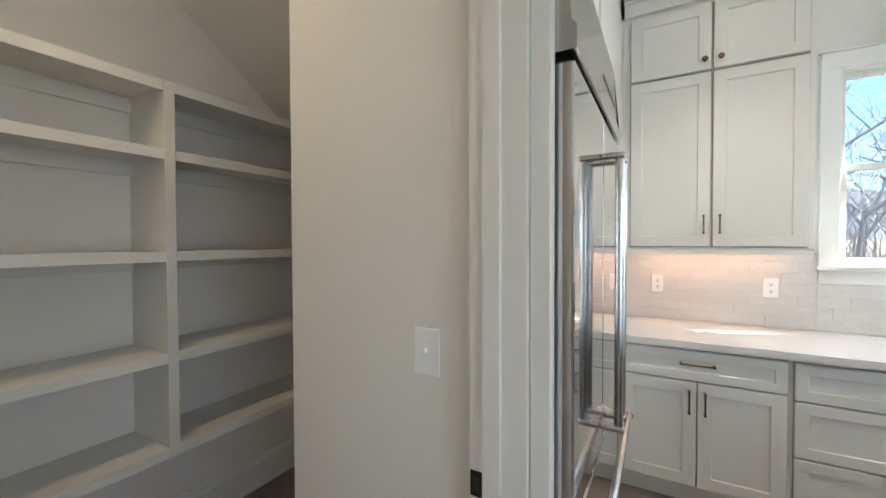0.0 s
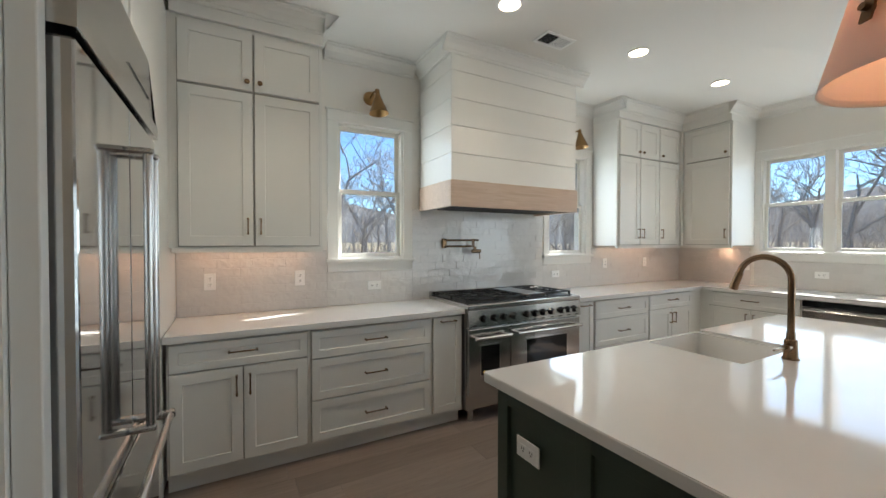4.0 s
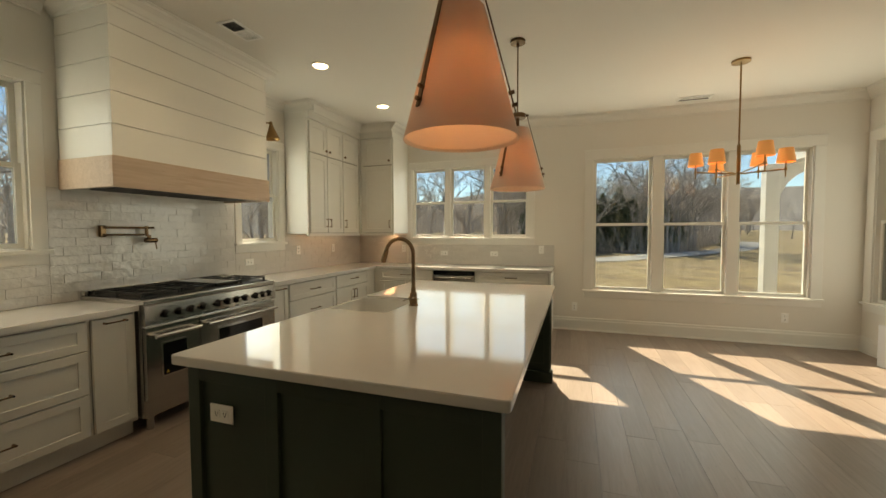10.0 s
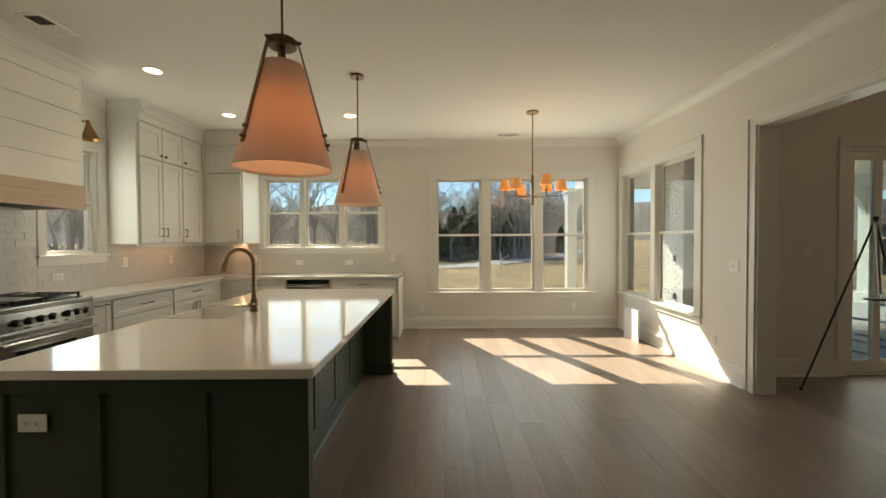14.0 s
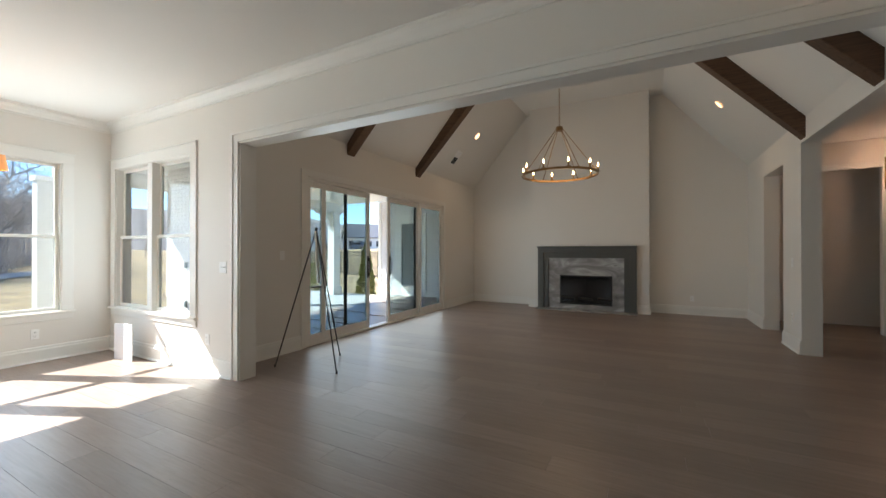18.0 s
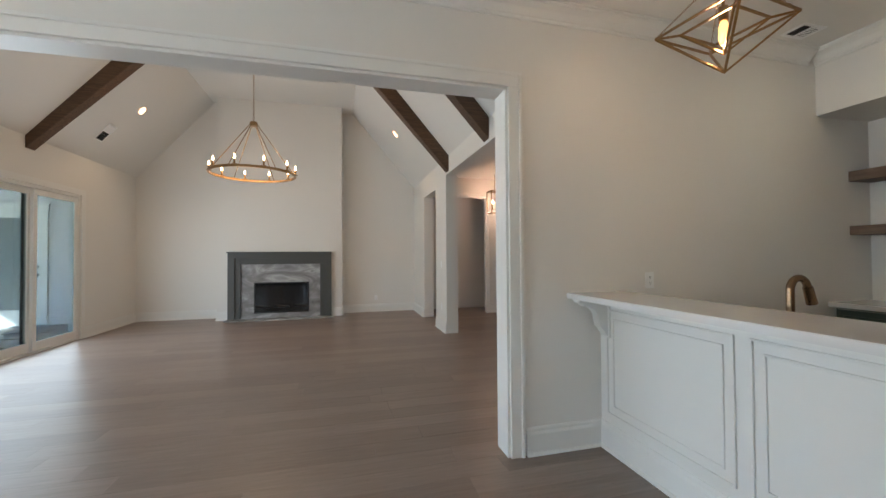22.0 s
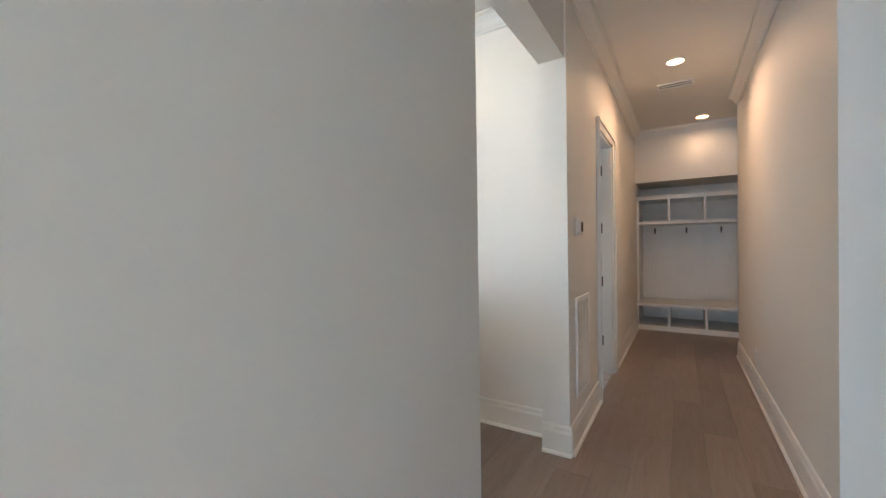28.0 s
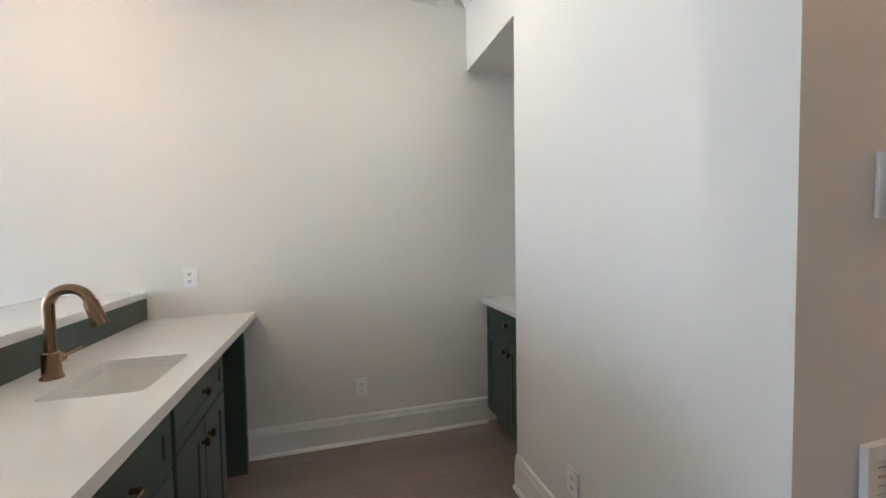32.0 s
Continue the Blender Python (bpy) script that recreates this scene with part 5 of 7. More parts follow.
# skirting
for s, a, b in ((Side("S", LY1), LX0, 0.17), (Side("S", LY1), 2.66, LX1), (Side("S", -9.21), 0.17, 0.385), (Side("S", -9.21), 2.455, 2.66), (Side("E", LX1), LY1, SL[0] - 0.09), (Side("E", LX1), SL[1] + 0.09, LY0),
                (Side("W", LX0), LY1, -8.42), (Side("W", LX0), -7.36, -6.62), (Side("E", 0.17), LY1, -9.21), (Side("W", 2.66), LY1, -9.21), (Side("N", LY0), 3.90, LX1)):
    skirting(s, a, b)


# beams on the slopes
def beam(y, west):
    sgn, x0 = (1, LX0) if west else (-1, LX1)
    dx, dz = 1.44, LT - BEAMZ
    up = Vector((-dz * sgn, 0, dx)).normalized()       # out of the room
    a, b = Vector((x0 - sgn * 0.0, y, BEAMZ)), Vector((x0 + sgn * dx, y, LT))
    drop = -up * 0.235
    w = Vector((0, 0.085, 0))
    bm = bmesh.new()
    lo = Vector((x0, y, BEAMZ - (0.26 if west else 0.17)))
    q = [a + up * 0.01, lo, b + drop * 1.0 + (b - a).normalized() * 0.05, b + up * 0.01]
    vs = [bm.verts.new(p - w) for p in q] + [bm.verts.new(p + w) for p in q]
    for f in ((0, 1, 2, 3), (7, 6, 5, 4), (0, 4, 5, 1), (1, 5, 6, 2), (2, 6, 7, 3), (3, 7, 4, 0)):
        bm.faces.new([vs[i] for i in f])
    bmesh.ops.recalc_face_normals(bm, faces=bm.faces)
    bmesh.ops.bevel(bm, geom=list(bm.edges), offset=0.006, segments=1, affect="EDGES")
    return tagged(part("ceiling_beam", bm, M_BEAM), "rough dark-stained timber beam along the vaulted ceiling", "beam", "ceiling beams", kind="structure")


for y in (-4.72, -6.52):
    beam(y, True)
for y in (-4.83, -6.80):
    beam(y, False)

sl = math.atan2(LT - BEAMZ, 1.44)
for x, y, z, k in ((-0.855, -7.945, 3.72, -sl), (3.495, -8.04, 3.837, sl)):
    downlight(x, y, z - 0.004, 4.0, k, (1.0, 0.66, 0.38))
vent(3.913, -7.83, 3.351, 0.34, 0.22, 0, sl, False)


def ring_chandelier(x, y, z, r):
    t = thing("ring_chandelier", (x, y, z), "brass wagon-wheel chandelier with lit candle bulbs", "chandelier")
    bm = bmesh.new()
    n = 64
    prof = [(r - 0.012, -0.016), (r + 0.012, -0.016), (r + 0.012, 0.016), (r - 0.012, 0.016)]
    rings = [[bm.verts.new((x + a * math.cos(2 * math.pi * k / n), y + a * math.sin(2 * math.pi * k / n), z + b)) for a, b in prof] for k in range(n)]
    for k in range(n):
        s, q = rings[k], rings[(k + 1) % n]
        for i in range(4):
            bm.faces.new((s[i], s[(i + 1) % 4], q[(i + 1) % 4], q[i]))
    part("ring", bm, M_BRASS, t)
    hub = z + 0.72
    lathe("hub", [(0.0, 0.03), (0.05, 0.03), (0.055, 0.0), (0.05, -0.03), (0.0, -0.03)], (x, y, hub), M_BRASS, t, 24)
    for k in range(6):
        a = math.radians(60 * k + 10)
        tube("stay", [(x + 0.045 * math.cos(a), y + 0.045 * math.sin(a), hub), (x + r * math.cos(a), y + r * math.sin(a), z + 0.01)], 0.006, M_BRASS, t, 6)
    for k in range(10):
        a = math.radians(36 * k + 6)
        cx, cy = x + r * math.cos(a), y + r * math.sin(a)
        c = lathe("candle", [(0.0, 0.012), (0.032, 0.016), (0.034, 0.022), (0.013, 0.024), (0.012, 0.09), (0.0, 0.09)], (cx, cy, z), M_BRASS, t, 12)
        lathe("bulb", [(0.008, 0.09), (0.012, 0.105), (0.011, 0.12), (0.003, 0.15), (0.0, 0.155)], (cx, cy, z), M_BULB, c, 10)
    z1, k = hub + 0.03, 0
    while z1 < LT - 0.03:
        bm = bmesh.new()
        e = 0.011
        ax = (1, 0) if k % 2 else (0, 1)
        pts = [(x + ax[0] * e * math.cos(q), y + ax[1] * e * math.cos(q), z1 + 0.022 + 0.024 * math.sin(q)) for q in [2 * math.pi * i / 10 for i in range(10)]]
        add_tube(bm, pts, 0.0028, 5, True)
        part("chain_link", bm, M_BRASS, t)
        z1 += 0.036
        k += 1
    lathe("canopy", [(0.0, 0.0), (0.07, 0.0), (0.07, -0.02), (0.0, -0.024)], (x, y, LT), M_BRASS, t, 24)
    point_lamp("ring_chandelier_lamp", (x, y, z + 0.16), 3.5, (1.0, 0.66, 0.40), 0.5)
    return t


ring_chandelier(1.40, -6.38, 2.49, 0.56)

# plates and small things on the chimney and walls
for x in (1.2, 1.68):
    box_p = tagged(box("wall_plate", x - 0.035, x + 0.035, -9.21, -9.204, 1.93, 2.05, M_WALL, None, 0.002), "blank painted plate above the mantel", "wall plate", "blank plates")
outlet(Side("S", LY1), -0.6, 0.33)
outlet(Side("W", LX0), -6.95, 0.42)
switch(Side("W", LX0), -6.95, 1.15)
switch(Side("E", LX1), -3.56, 1.25)

# sliding doors
Se = Side("E", LX1)
sd = thing("door_sliders", (LX1, (SL[0] + SL[1]) / 2, 0), "wide white sliding glass doors, one panel open", "sliding door", kind="structure")
s0, s1 = SL
for nm, r in (("casing_head", (s0 - 0.09, s1 + 0.09, 0, 0.02, 2.32, 2.41)), ("casing_leg", (s0 - 0.09, s0, 0, 0.02, 0, 2.32)), ("casing_leg", (s1, s1 + 0.09, 0, 0.02, 0, 2.32)),
              ("head_track", (s0, s1, -0.14, -0.01, 2.275, 2.32)), ("sill_track", (s0, s1, -0.16, -0.005, 0.0, 0.028)), ("side_jamb", (s0, s0 + 0.03, -0.14, -0.01, 0.028, 2.275)), ("side_jamb", (s1 - 0.03, s1, -0.14, -0.01, 0.028, 2.275))):
    box(nm, *Se.b(*r), M_TRIM, sd, 0.003)
M_SLIDEGLASS = glass("slider_glass", (0.58, 0.65, 0.66))
M_DARKSTILE = material("dark_weather_stile", (0.06, 0.085, 0.085), 0.5)
def panel(u0, u1, w, dark=None, handle=None):
    f = 0.07
    p = boxes("sliding_panel", [Se.b(u0, u0 + f, w - 0.04, w, 0.03, 2.27), Se.b(u1 - f, u1, w - 0.04, w, 0.03, 2.27), Se.b(u0 + f, u1 - f, w - 0.04, w, 0.03, 0.15), Se.b(u0 + f, u1 - f, w - 0.04, w, 2.19, 2.27)], M_TRIM, sd, 0.002)
    g = box("pane", *Se.b(u0 + f, u1 - f, w - 0.024, w - 0.016, 0.15, 2.19), M_SLIDEGLASS, p)
    g.visible_shadow = False
    if dark is not None:
        box("interlock_stile", *Se.b(dark - 0.035, dark + 0.035, w - 0.05, w - 0.041, 0.05, 2.26), M_DARKSTILE, p, 0, "dark interlock stile")
    if handle is not None:
        bm = bmesh.new()
        pts = [Se.p(handle, w, 1.20), Se.p(handle, w + 0.03, 1.18), Se.p(handle, w + 0.045, 1.10), Se.p(handle, w + 0.045, 0.98), Se.p(handle, w + 0.03, 0.90), Se.p(handle, w, 0.88)]
        add_tube(bm, pts, 0.009, 8)
        add_box(bm, *Se.b(handle - 0.018, handle + 0.018, w, w + 0.008, 0.86, 1.22), 0.003)
        smooth(part("handle", bm, M_BLACK, p, "black pull handle"))
panel(-4.33, s1 - 0.03, -0.02)
panel(-5.37, -4.29, -0.06, -4.83, -5.32)
panel(-6.94, -5.885, -0.06, -6.86, -5.94)
panel(s0 + 0.03, -6.91, -0.02)


# easel
ez = thing("display_easel", (3.55, -3.5, 0), "thin black folding display easel by the sliding doors", "easel")
top = Vector((3.55, -3.45, 1.555))
for nm, foot in (("front_leg", (3.888, -3.164, 0.0)), ("front_leg", (3.10, -3.306, 0.0)), ("back_leg", (3.577, -3.868, 0.0))):
    leg = tube(nm, [top, top.lerp(Vector(foot), 0.98)], [0.008, 0.007], M_BLACK, ez, 8)
    lathe("rubber_foot", [(0.0, 0.0), (0.012, 0.0), (0.010, 0.03), (0.0, 0.03)], foot, M_BLACK, leg, 10)
tube("mast", [(3.47, -3.40, 0.94), (3.545, -3.44, 1.53)], 0.016, M_STEEL, ez, 8)
boxes("ledge", [(3.42, 3.50, -3.42, -3.30, 0.895, 0.912)], M_BLACK, ez, 0.003)
lathe("top_cap", [(0.0, 0.0), (0.02, 0.0), (0.018, 0.03), (0.0, 0.035)], top - Vector((0, 0, 0.01)), M_BLACK, ez, 12)

# foyer beyond the living room
F1 = -8.66
tagged(boxes("wall_foyer_south", [(-4.88, -3.02, F1 - 0.12, F1, 0, 3.05), (-3.02, -1.72, F1 - 0.12, F1, 2.62, 3.05)], M_WALL), "painted foyer wall with a doorway", "wall", kind="structure")
PY = -11.40
tagged(boxes("wall_passage", [(-3.9, -3.45, PY - 0.1, PY, 0, 3.05), (-2.65, -1.72, PY - 0.1, PY, 0, 3.05), (-3.45, -2.65, PY - 0.1, PY, 2.50, 3.05), (-3.9, -3.8, PY, F1 - 0.12, 0, 3.05), (-3.9, -1.72, -13.0, -12.9, 0, 3.05), (-3.9, -3.8, -12.9, PY - 0.1, 0, 3.05), (-1.72, -1.6, -12.9, LY1 - 0.15, 0, 3.05)], M_WALL), "painted passage walls", "wall", kind="structure")
tagged(box("ceiling_passage", -5.0, -1.6, -13.0, -9.7, 3.05, 3.15, M_CEIL), "white passage ceiling", "ceiling", kind="structure")
casing(Side("S", F1), -3.0, -1.75, 2.60, 0.09)
casing(Side("S", PY), -3.45, -2.65, 2.48, 0.09)
M_BROWN = wood("brown_door", (0.10, 0.055, 0.03), (0.17, 0.10, 0.055), 0.5, axis=2)
dr = thing("door_brown", (-3.42, -11.9, 0), "brown wooden inner door standing ajar", "door", kind="structure")
box("leaf", -3.445, -3.40, -12.30, -11.52, 0.01, 2.46, M_BROWN, dr, 0.003)
skirting(Side("S", F1), -4.8, -3.12)
fl = thing("lantern_pendant", (-2.55, -7.6, 2.35), "square bronze lantern pendant with lit candles in the foyer", "pendant lamp")
lx, ly, lz = -3.03, -8.15, 2.21
for a in (-1, 1):
    for b in (-1, 1):
        box("corner_post", lx + a * 0.13 - 0.008, lx + a * 0.13 + 0.008, ly + b * 0.13 - 0.008, ly + b * 0.13 + 0.008, lz + 0.016, lz + 0.464, M_BRASS, fl)
    for h in (0.0, 0.464):
        box("cage_bar", lx - 0.138, lx + 0.138, ly + a * 0.13 - 0.008, ly + a * 0.13 + 0.008, lz + h, lz + h + 0.016, M_BRASS, fl)
        box("cage_bar", lx + a * 0.13 - 0.008, lx + a * 0.13 + 0.008, ly - 0.122, ly + 0.122, lz + h, lz + h + 0.016, M_BRASS, fl)
box("cross_bar", lx - 0.122, lx + 0.122, ly - 0.006, ly + 0.006, lz + 0.466, lz + 0.478, M_BRASS, fl)
box("candle_bar", lx - 0.07, lx + 0.07, ly - 0.006, ly + 0.006, lz + 0.07, lz + 0.08, M_BRASS, fl)
cyl("stem", (lx, ly, lz + 0.075), (lx, ly, lz + 0.466), 0.005, M_BRASS, fl, seg=8)
cyl("rod", (lx, ly, lz + 0.47), (lx, ly, 3.05), 0.006, M_BRASS, fl, seg=8)
for dx in (-0.05, 0.05):
    cyl("candle", (lx + dx, ly, lz + 0.08), (lx + dx, ly, lz + 0.2), 0.012, M_BRASS, fl, seg=10)
    lathe("bulb", [(0.010, 0.0), (0.018, 0.025), (0.004, 0.08), (0.0, 0.085)], (lx + dx, ly, lz + 0.2), M_BULB, fl, 10)
point_lamp("lantern_lamp", (lx, ly, lz + 0.26), 1.8, (1.0, 0.60, 0.42), 0.05)
# Added fill for the passage; no ceiling fitting is known there.
downlight(-2.9, -9.8, 3.05, 2.5, 0.0, (1.0, 0.62, 0.36))


# ---- bar ----
bar = thing("drinks_bar", (-1.6, -1.72, 0), "white panelled bar front with a raised top", "bar")
Bf = Side("W", -1.56)
B0, B1 = YS + 0.002, HS - 0.178
box("core", -1.72, -1.562, B0, B1, 0.0, 1.01, M_TRIM, bar)
box("face", -1.5615, -1.552, B0, B1, 0.0, 1.01, M_TRIM, bar)
def wainscot(a, b, z0, z1):
    for o, w in ((0.0, 0.012), (0.055, 0.009)):
        f = 0.012
        boxes("panel_mould", [Bf.b(a + o, b - o, 0.008, 0.008 + w, z0 + o, z0 + o + f), Bf.b(a + o, b - o, 0.008, 0.008 + w, z1 - o - f, z1 - o), Bf.b(a + o, a + o + f, 0.008, 0.008 + w, z0 + o, z1 - o), Bf.b(b - o - f, b - o, 0.008, 0.008 + w, z0 + o, z1 - o)], M_TRIM, bar, 0.003)
wainscot(-2.60, -1.72, 0.24, 0.935)
wainscot(-1.65, -0.83, 0.24, 0.935)
run("skirting", Bf, B0, B1, 0.0, BASE, "", M_TRIM, bar, 0.008)
run("shoe", Bf, B0, B1, 0.0, SHOE, "", M_TRIM, bar, 0.008)
run("cove", Bf, B0, B1, 1.01, [(0.0, -0.03), (0.012, -0.03), (0.018, -0.01), (0.03, 0.0), (0.0, 0.0)], "", M_TRIM, bar, 0.008)
slab_b = tagged(slab("raised_countertop", rounded([(-1.29, B0), (-1.29, B1 - 0.001), (-1.745, B1 - 0.001), (-1.745, B0)], 0.006), 1.011, 1.047, M_QUARTZ), "white quartz raised bar top", "countertop")


def corbel(y):
    t = thing("corbel", (-1.5, y, 0.880), "white scrolled wooden bracket under the bar top", "bracket", "bar brackets")
    low = [(-1.32, 0.988), (-1.35, 0.980)]
    low += [(-1.36 - 0.105 * math.sin(math.pi * k / 16), 0.965 - 0.09 * (1 - math.cos(math.pi * k / 16))) for k in range(9)]
    low += [(-1.475, 0.830), (-1.50, 0.805), (-1.52, 0.770), (-1.536, 0.755)]
    bm = bmesh.new()
    rings = [[bm.verts.new(p) for p in ((x, y - 0.03, 0.998), (x, y + 0.03, 0.998), (x, y + 0.03, z), (x, y - 0.03, z))] for x, z in low]
    for a, b in zip(rings, rings[1:]):
        for k in range(4):
            bm.faces.new((a[k], a[(k + 1) % 4], b[(k + 1) % 4], b[k]))
    bm.faces.new(rings[0][::-1]), bm.faces.new(rings[-1])
    bmesh.ops.recalc_face_normals(bm, faces=bm.faces)
    part("bracket", bm, M_TRIM, t)
    box("back_plate", -1.551, -1.536, y - 0.04, y + 0.04, 0.750, 1.010, M_TRIM, t, 0.003)
    box("top_plate", -1.551, -1.315, y - 0.04, y + 0.04, 0.998, 1.010, M_TRIM, t, 0.003)
    return t


corbel(-2.60)
corbel(-0.84)
Bi = Side("E", -1.725)
GRP = "bar cabinets"
base_unit(Bi, -2.03, -1.46, "doors", M_GREEN, "dark green bar sink cabinet with bronze knobs", GRP, 0.535, True, top=0.69)
base_unit(Bi, -1.46, -0.79, "drawers", M_GREEN, "dark green bar drawer cabinet with bronze pulls", GRP, 0.535)
tagged(boxes("bar_end_panel", [(-2.262, -1.73, -2.545, -2.505, 0.0, 0.854)], M_GREEN, None, 0.002), "dark green end panel beside the open bay", "panel")
tagged(boxes("bar_riser", [(-1.748, -1.722, B0, B1, 0.88, 1.01)], M_GREEN, None, 0.001), "dark green upstand between the bar counters", "panel")
def holed(name, x0, x1, y0, y1, hx0, hx1, hy0, hy1, z0, z1, label):
    bm = bmesh.new()
    outer, inner = [(x0, y0), (x1, y0), (x1, y1), (x0, y1)], rounded([(hx0, hy0), (hx1, hy0), (hx1, hy1), (hx0, hy1)], 0.03, 3)
    n = 4
    for z, flip in ((z0, True), (z1, False)):
        vo, vi = [bm.verts.new((x, y, z)) for x, y in outer], [bm.verts.new((x, y, z)) for x, y in inner]
        for k in range(4):
            ring = vi[k * n:(k + 1) * n]
            for a, b in zip(ring, ring[1:]):
                bm.faces.new((vo[k], b, a))
            nxt = vi[((k + 1) * n) % 16]
            bm.faces.new((vo[k], vo[(k + 1) % 4], nxt, ring[-1]))
        if flip:
            lo = (vo, vi)
        else:
            for a, b in ((lo[0], vo), (lo[1], vi)):
                m = len(a)
                for k in range(m):
                    bm.faces.new((a[k], a[(k + 1) % m], b[(k + 1) % m], b[k]))
    return tagged(part(name, bm, M_QUARTZ), label, "countertop")
holed("bar_counter", -2.30, -1.7485, B0, B1, -2.205, -1.93, -1.86, -1.475, 0.856, 0.894, "white quartz bar counter with an undermount sink")
basin("bar_sink", -2.215, -1.92, -1.87, -1.465, 0.70, 0.8555, 0.012, M_FIRECLAY, "white undermount bar sink", "sink")
tap(-1.86, -1.695, 0.894, -1.0, 0.0, 0.293, 0.115, M_BRONZE, "champagne bronze bar tap", 0.0165, 1)

# niche
Nw = Side("W", -4.30)
base_unit(Nw, -2.64, -1.965, "doors", M_GREEN, "dark green niche cabinet with bronze knobs", GRP, 0.50, True)
tagged(boxes("niche_counter", [(-4.298, -3.755, -2.668, -1.962, 0.856, 0.894)], M_QUARTZ, None, 0.003), "white quartz niche counter", "countertop")
for z, h in ((1.456, 0.078), (1.915, 0.086)):
    t = thing("floating_shelf", (-4.0, -2.3, z), "thick rustic wooden floating shelf in the niche", "shelf", "niche shelves")
    box("board", -4.298, -4.03, -2.668, -1.962, z, z + h, M_SHELFWOOD, t, 0.004)


# geometric pendant over the bar
gp = thing("geometric_pendant", (-1.5, -1.71, 2.13), "brass geometric wire pendant with a bare filament bulb", "pendant lamp")
gx, gy, gz = -1.51, -1.71, 2.13
tip = Vector((gx, gy, gz))
d1, d2 = Vector((0.215, -0.17, 0.215)), Vector((0.17, 0.215, 0.215))
cor = [tip + d1, tip + d2, tip + Vector((-d1.x, -d1.y, d1.z)), tip + Vector((-d2.x, -d2.y, d2.z))]
inn = [tip + Vector((0, 0, 0.11)) + (c - tip - Vector((0, 0, 0.215))) * 0.62 + Vector((0, 0, 0.10)) for c in cor]
low = tip + Vector((0, 0, 0.085))
def bar_rod(a, b, r=0.0062):
    return tube("rod", [a, b], r, M_BRASS, gp, 4)
for k in range(4):
    bar_rod(cor[k], cor[(k + 1) % 4])
    bar_rod(cor[k], tip)
    bar_rod(inn[k], inn[(k + 1) % 4])
    bar_rod(inn[k], low)
    bar_rod(inn[k], cor[k])
hubz = Vector((gx, gy, gz + 0.46))
cyl("stem", hubz, hubz - Vector((0, 0, 0.16)), 0.007, M_BRASS, gp, seg=10)
cyl("socket", hubz - Vector((0, 0, 0.16)), hubz - Vector((0, 0, 0.225)), 0.02, M_BRASS, gp)
cyl("hub", hubz + Vector((0, 0, 0.012)), hubz - Vector((0, 0, 0.012)), 0.018, M_BRASS, gp)
M_FILAMENT = glow("filament_bulb", (1.0, 0.42, 0.12), 0.35)
lathe("bulb", [(0.012, 0.0), (0.019, -0.02), (0.021, -0.08), (0.012, -0.108), (0.0, -0.112)], hubz - Vector((0, 0, 0.225)), M_FILAMENT, gp, 14)
def chain(a, b, parent, step=0.02, r=0.0018):
    a, b = Vector(a), Vector(b)
    n = int((b - a).length / step)
    bm = bmesh.new()
    d = (b - a).normalized()
    s1 = d.orthogonal().normalized()
    s2 = d.cross(s1)
    for k in range(n):
        c = a.lerp(b, (k + 0.5) / n)
        s = s1 if k % 2 else s2
        add_tube(bm, [c + d * step * 0.62 * math.cos(q) + s * step * 0.3 * math.sin(q) for q in [2 * math.pi * i / 8 for i in range(8)]], r, 4, True)
    return part("chain", bm, M_BRASS, parent)
for c in cor:
    chain(hubz, c, gp, 0.014, 0.0014)
chain(hubz + Vector((0, 0, 0.01)), (gx, gy, HC - 0.02), gp, 0.03, 0.0026)
lathe("canopy", [(0.0, 0.0), (0.06, 0.0), (0.06, -0.018), (0.0, -0.024)], (gx, gy, HC), M_BRASS, gp, 24)
point_lamp("bar_pendant_lamp", (gx, gy, gz + 0.13), 1.25, (1.0, 0.66, 0.40), 0.03)


# ---- hall ----
Hs = Side("S", HS)
c = casing(Hs, -5.27, -4.54, 2.28, 0.082)
liner(Hs, -5.27, -4.54, 2.28, 0.17, c)
for z in (0.28, 0.88, 1.42, 2.0):
    h = box("hinge", -5.2545, -5.2515, HS - 0.142, HS - 0.085, z, z + 0.10, M_BLACK, c, 0.001, "black door hinge")
    cyl("knuckle", (-5.247, HS - 0.149, z), (-5.247, HS - 0.149, z + 0.10), 0.007, M_BLACK, h, seg=10)
ld = thing("door_laundry", (-5.3, -1.2, 0), "white panelled door opened into the laundry room", "door", kind="structure")
front("leaf", Side("W", -5.30), -1.46, -0.78, 0.035, 0.012, 2.26, M_TRIM, ld, 0.11)
th = thing("thermostat", (-3.76, HS, 1.46), "white wall thermostat with a dark display", "thermostat")
box("base", *Hs.b(-3.83, -3.69, 0.0005, 0.008, 1.365, 1.485), M_PLATE, th, 0.003)
box("body", *Hs.b(-3.815, -3.705, 0.008, 0.026, 1.38, 1.47), M_PLATE, th, 0.005)
box("display", *Hs.b(-3.81, -3.755, 0.026, 0.0275, 1.395, 1.46), M_SLOT, th, 0, "dark display")
rg = thing("return_air_grille", (-3.87, HS, 0.63), "white louvred return-air grille", "vent")
g0, g1, gz0, gz1 = -4.07, -3.67, 0.30, 0.955
boxes("frame", [Hs.b(g0, g1, 0.0005, 0.014, gz0, gz0 + 0.03), Hs.b(g0, g1, 0.0005, 0.014, gz1 - 0.03, gz1), Hs.b(g0, g0 + 0.03, 0.0005, 0.014, gz0 + 0.03, gz1 - 0.03), Hs.b(g1 - 0.03, g1, 0.0005, 0.014, gz0 + 0.03, gz1 - 0.03)], M_PLATE, rg, 0.002)
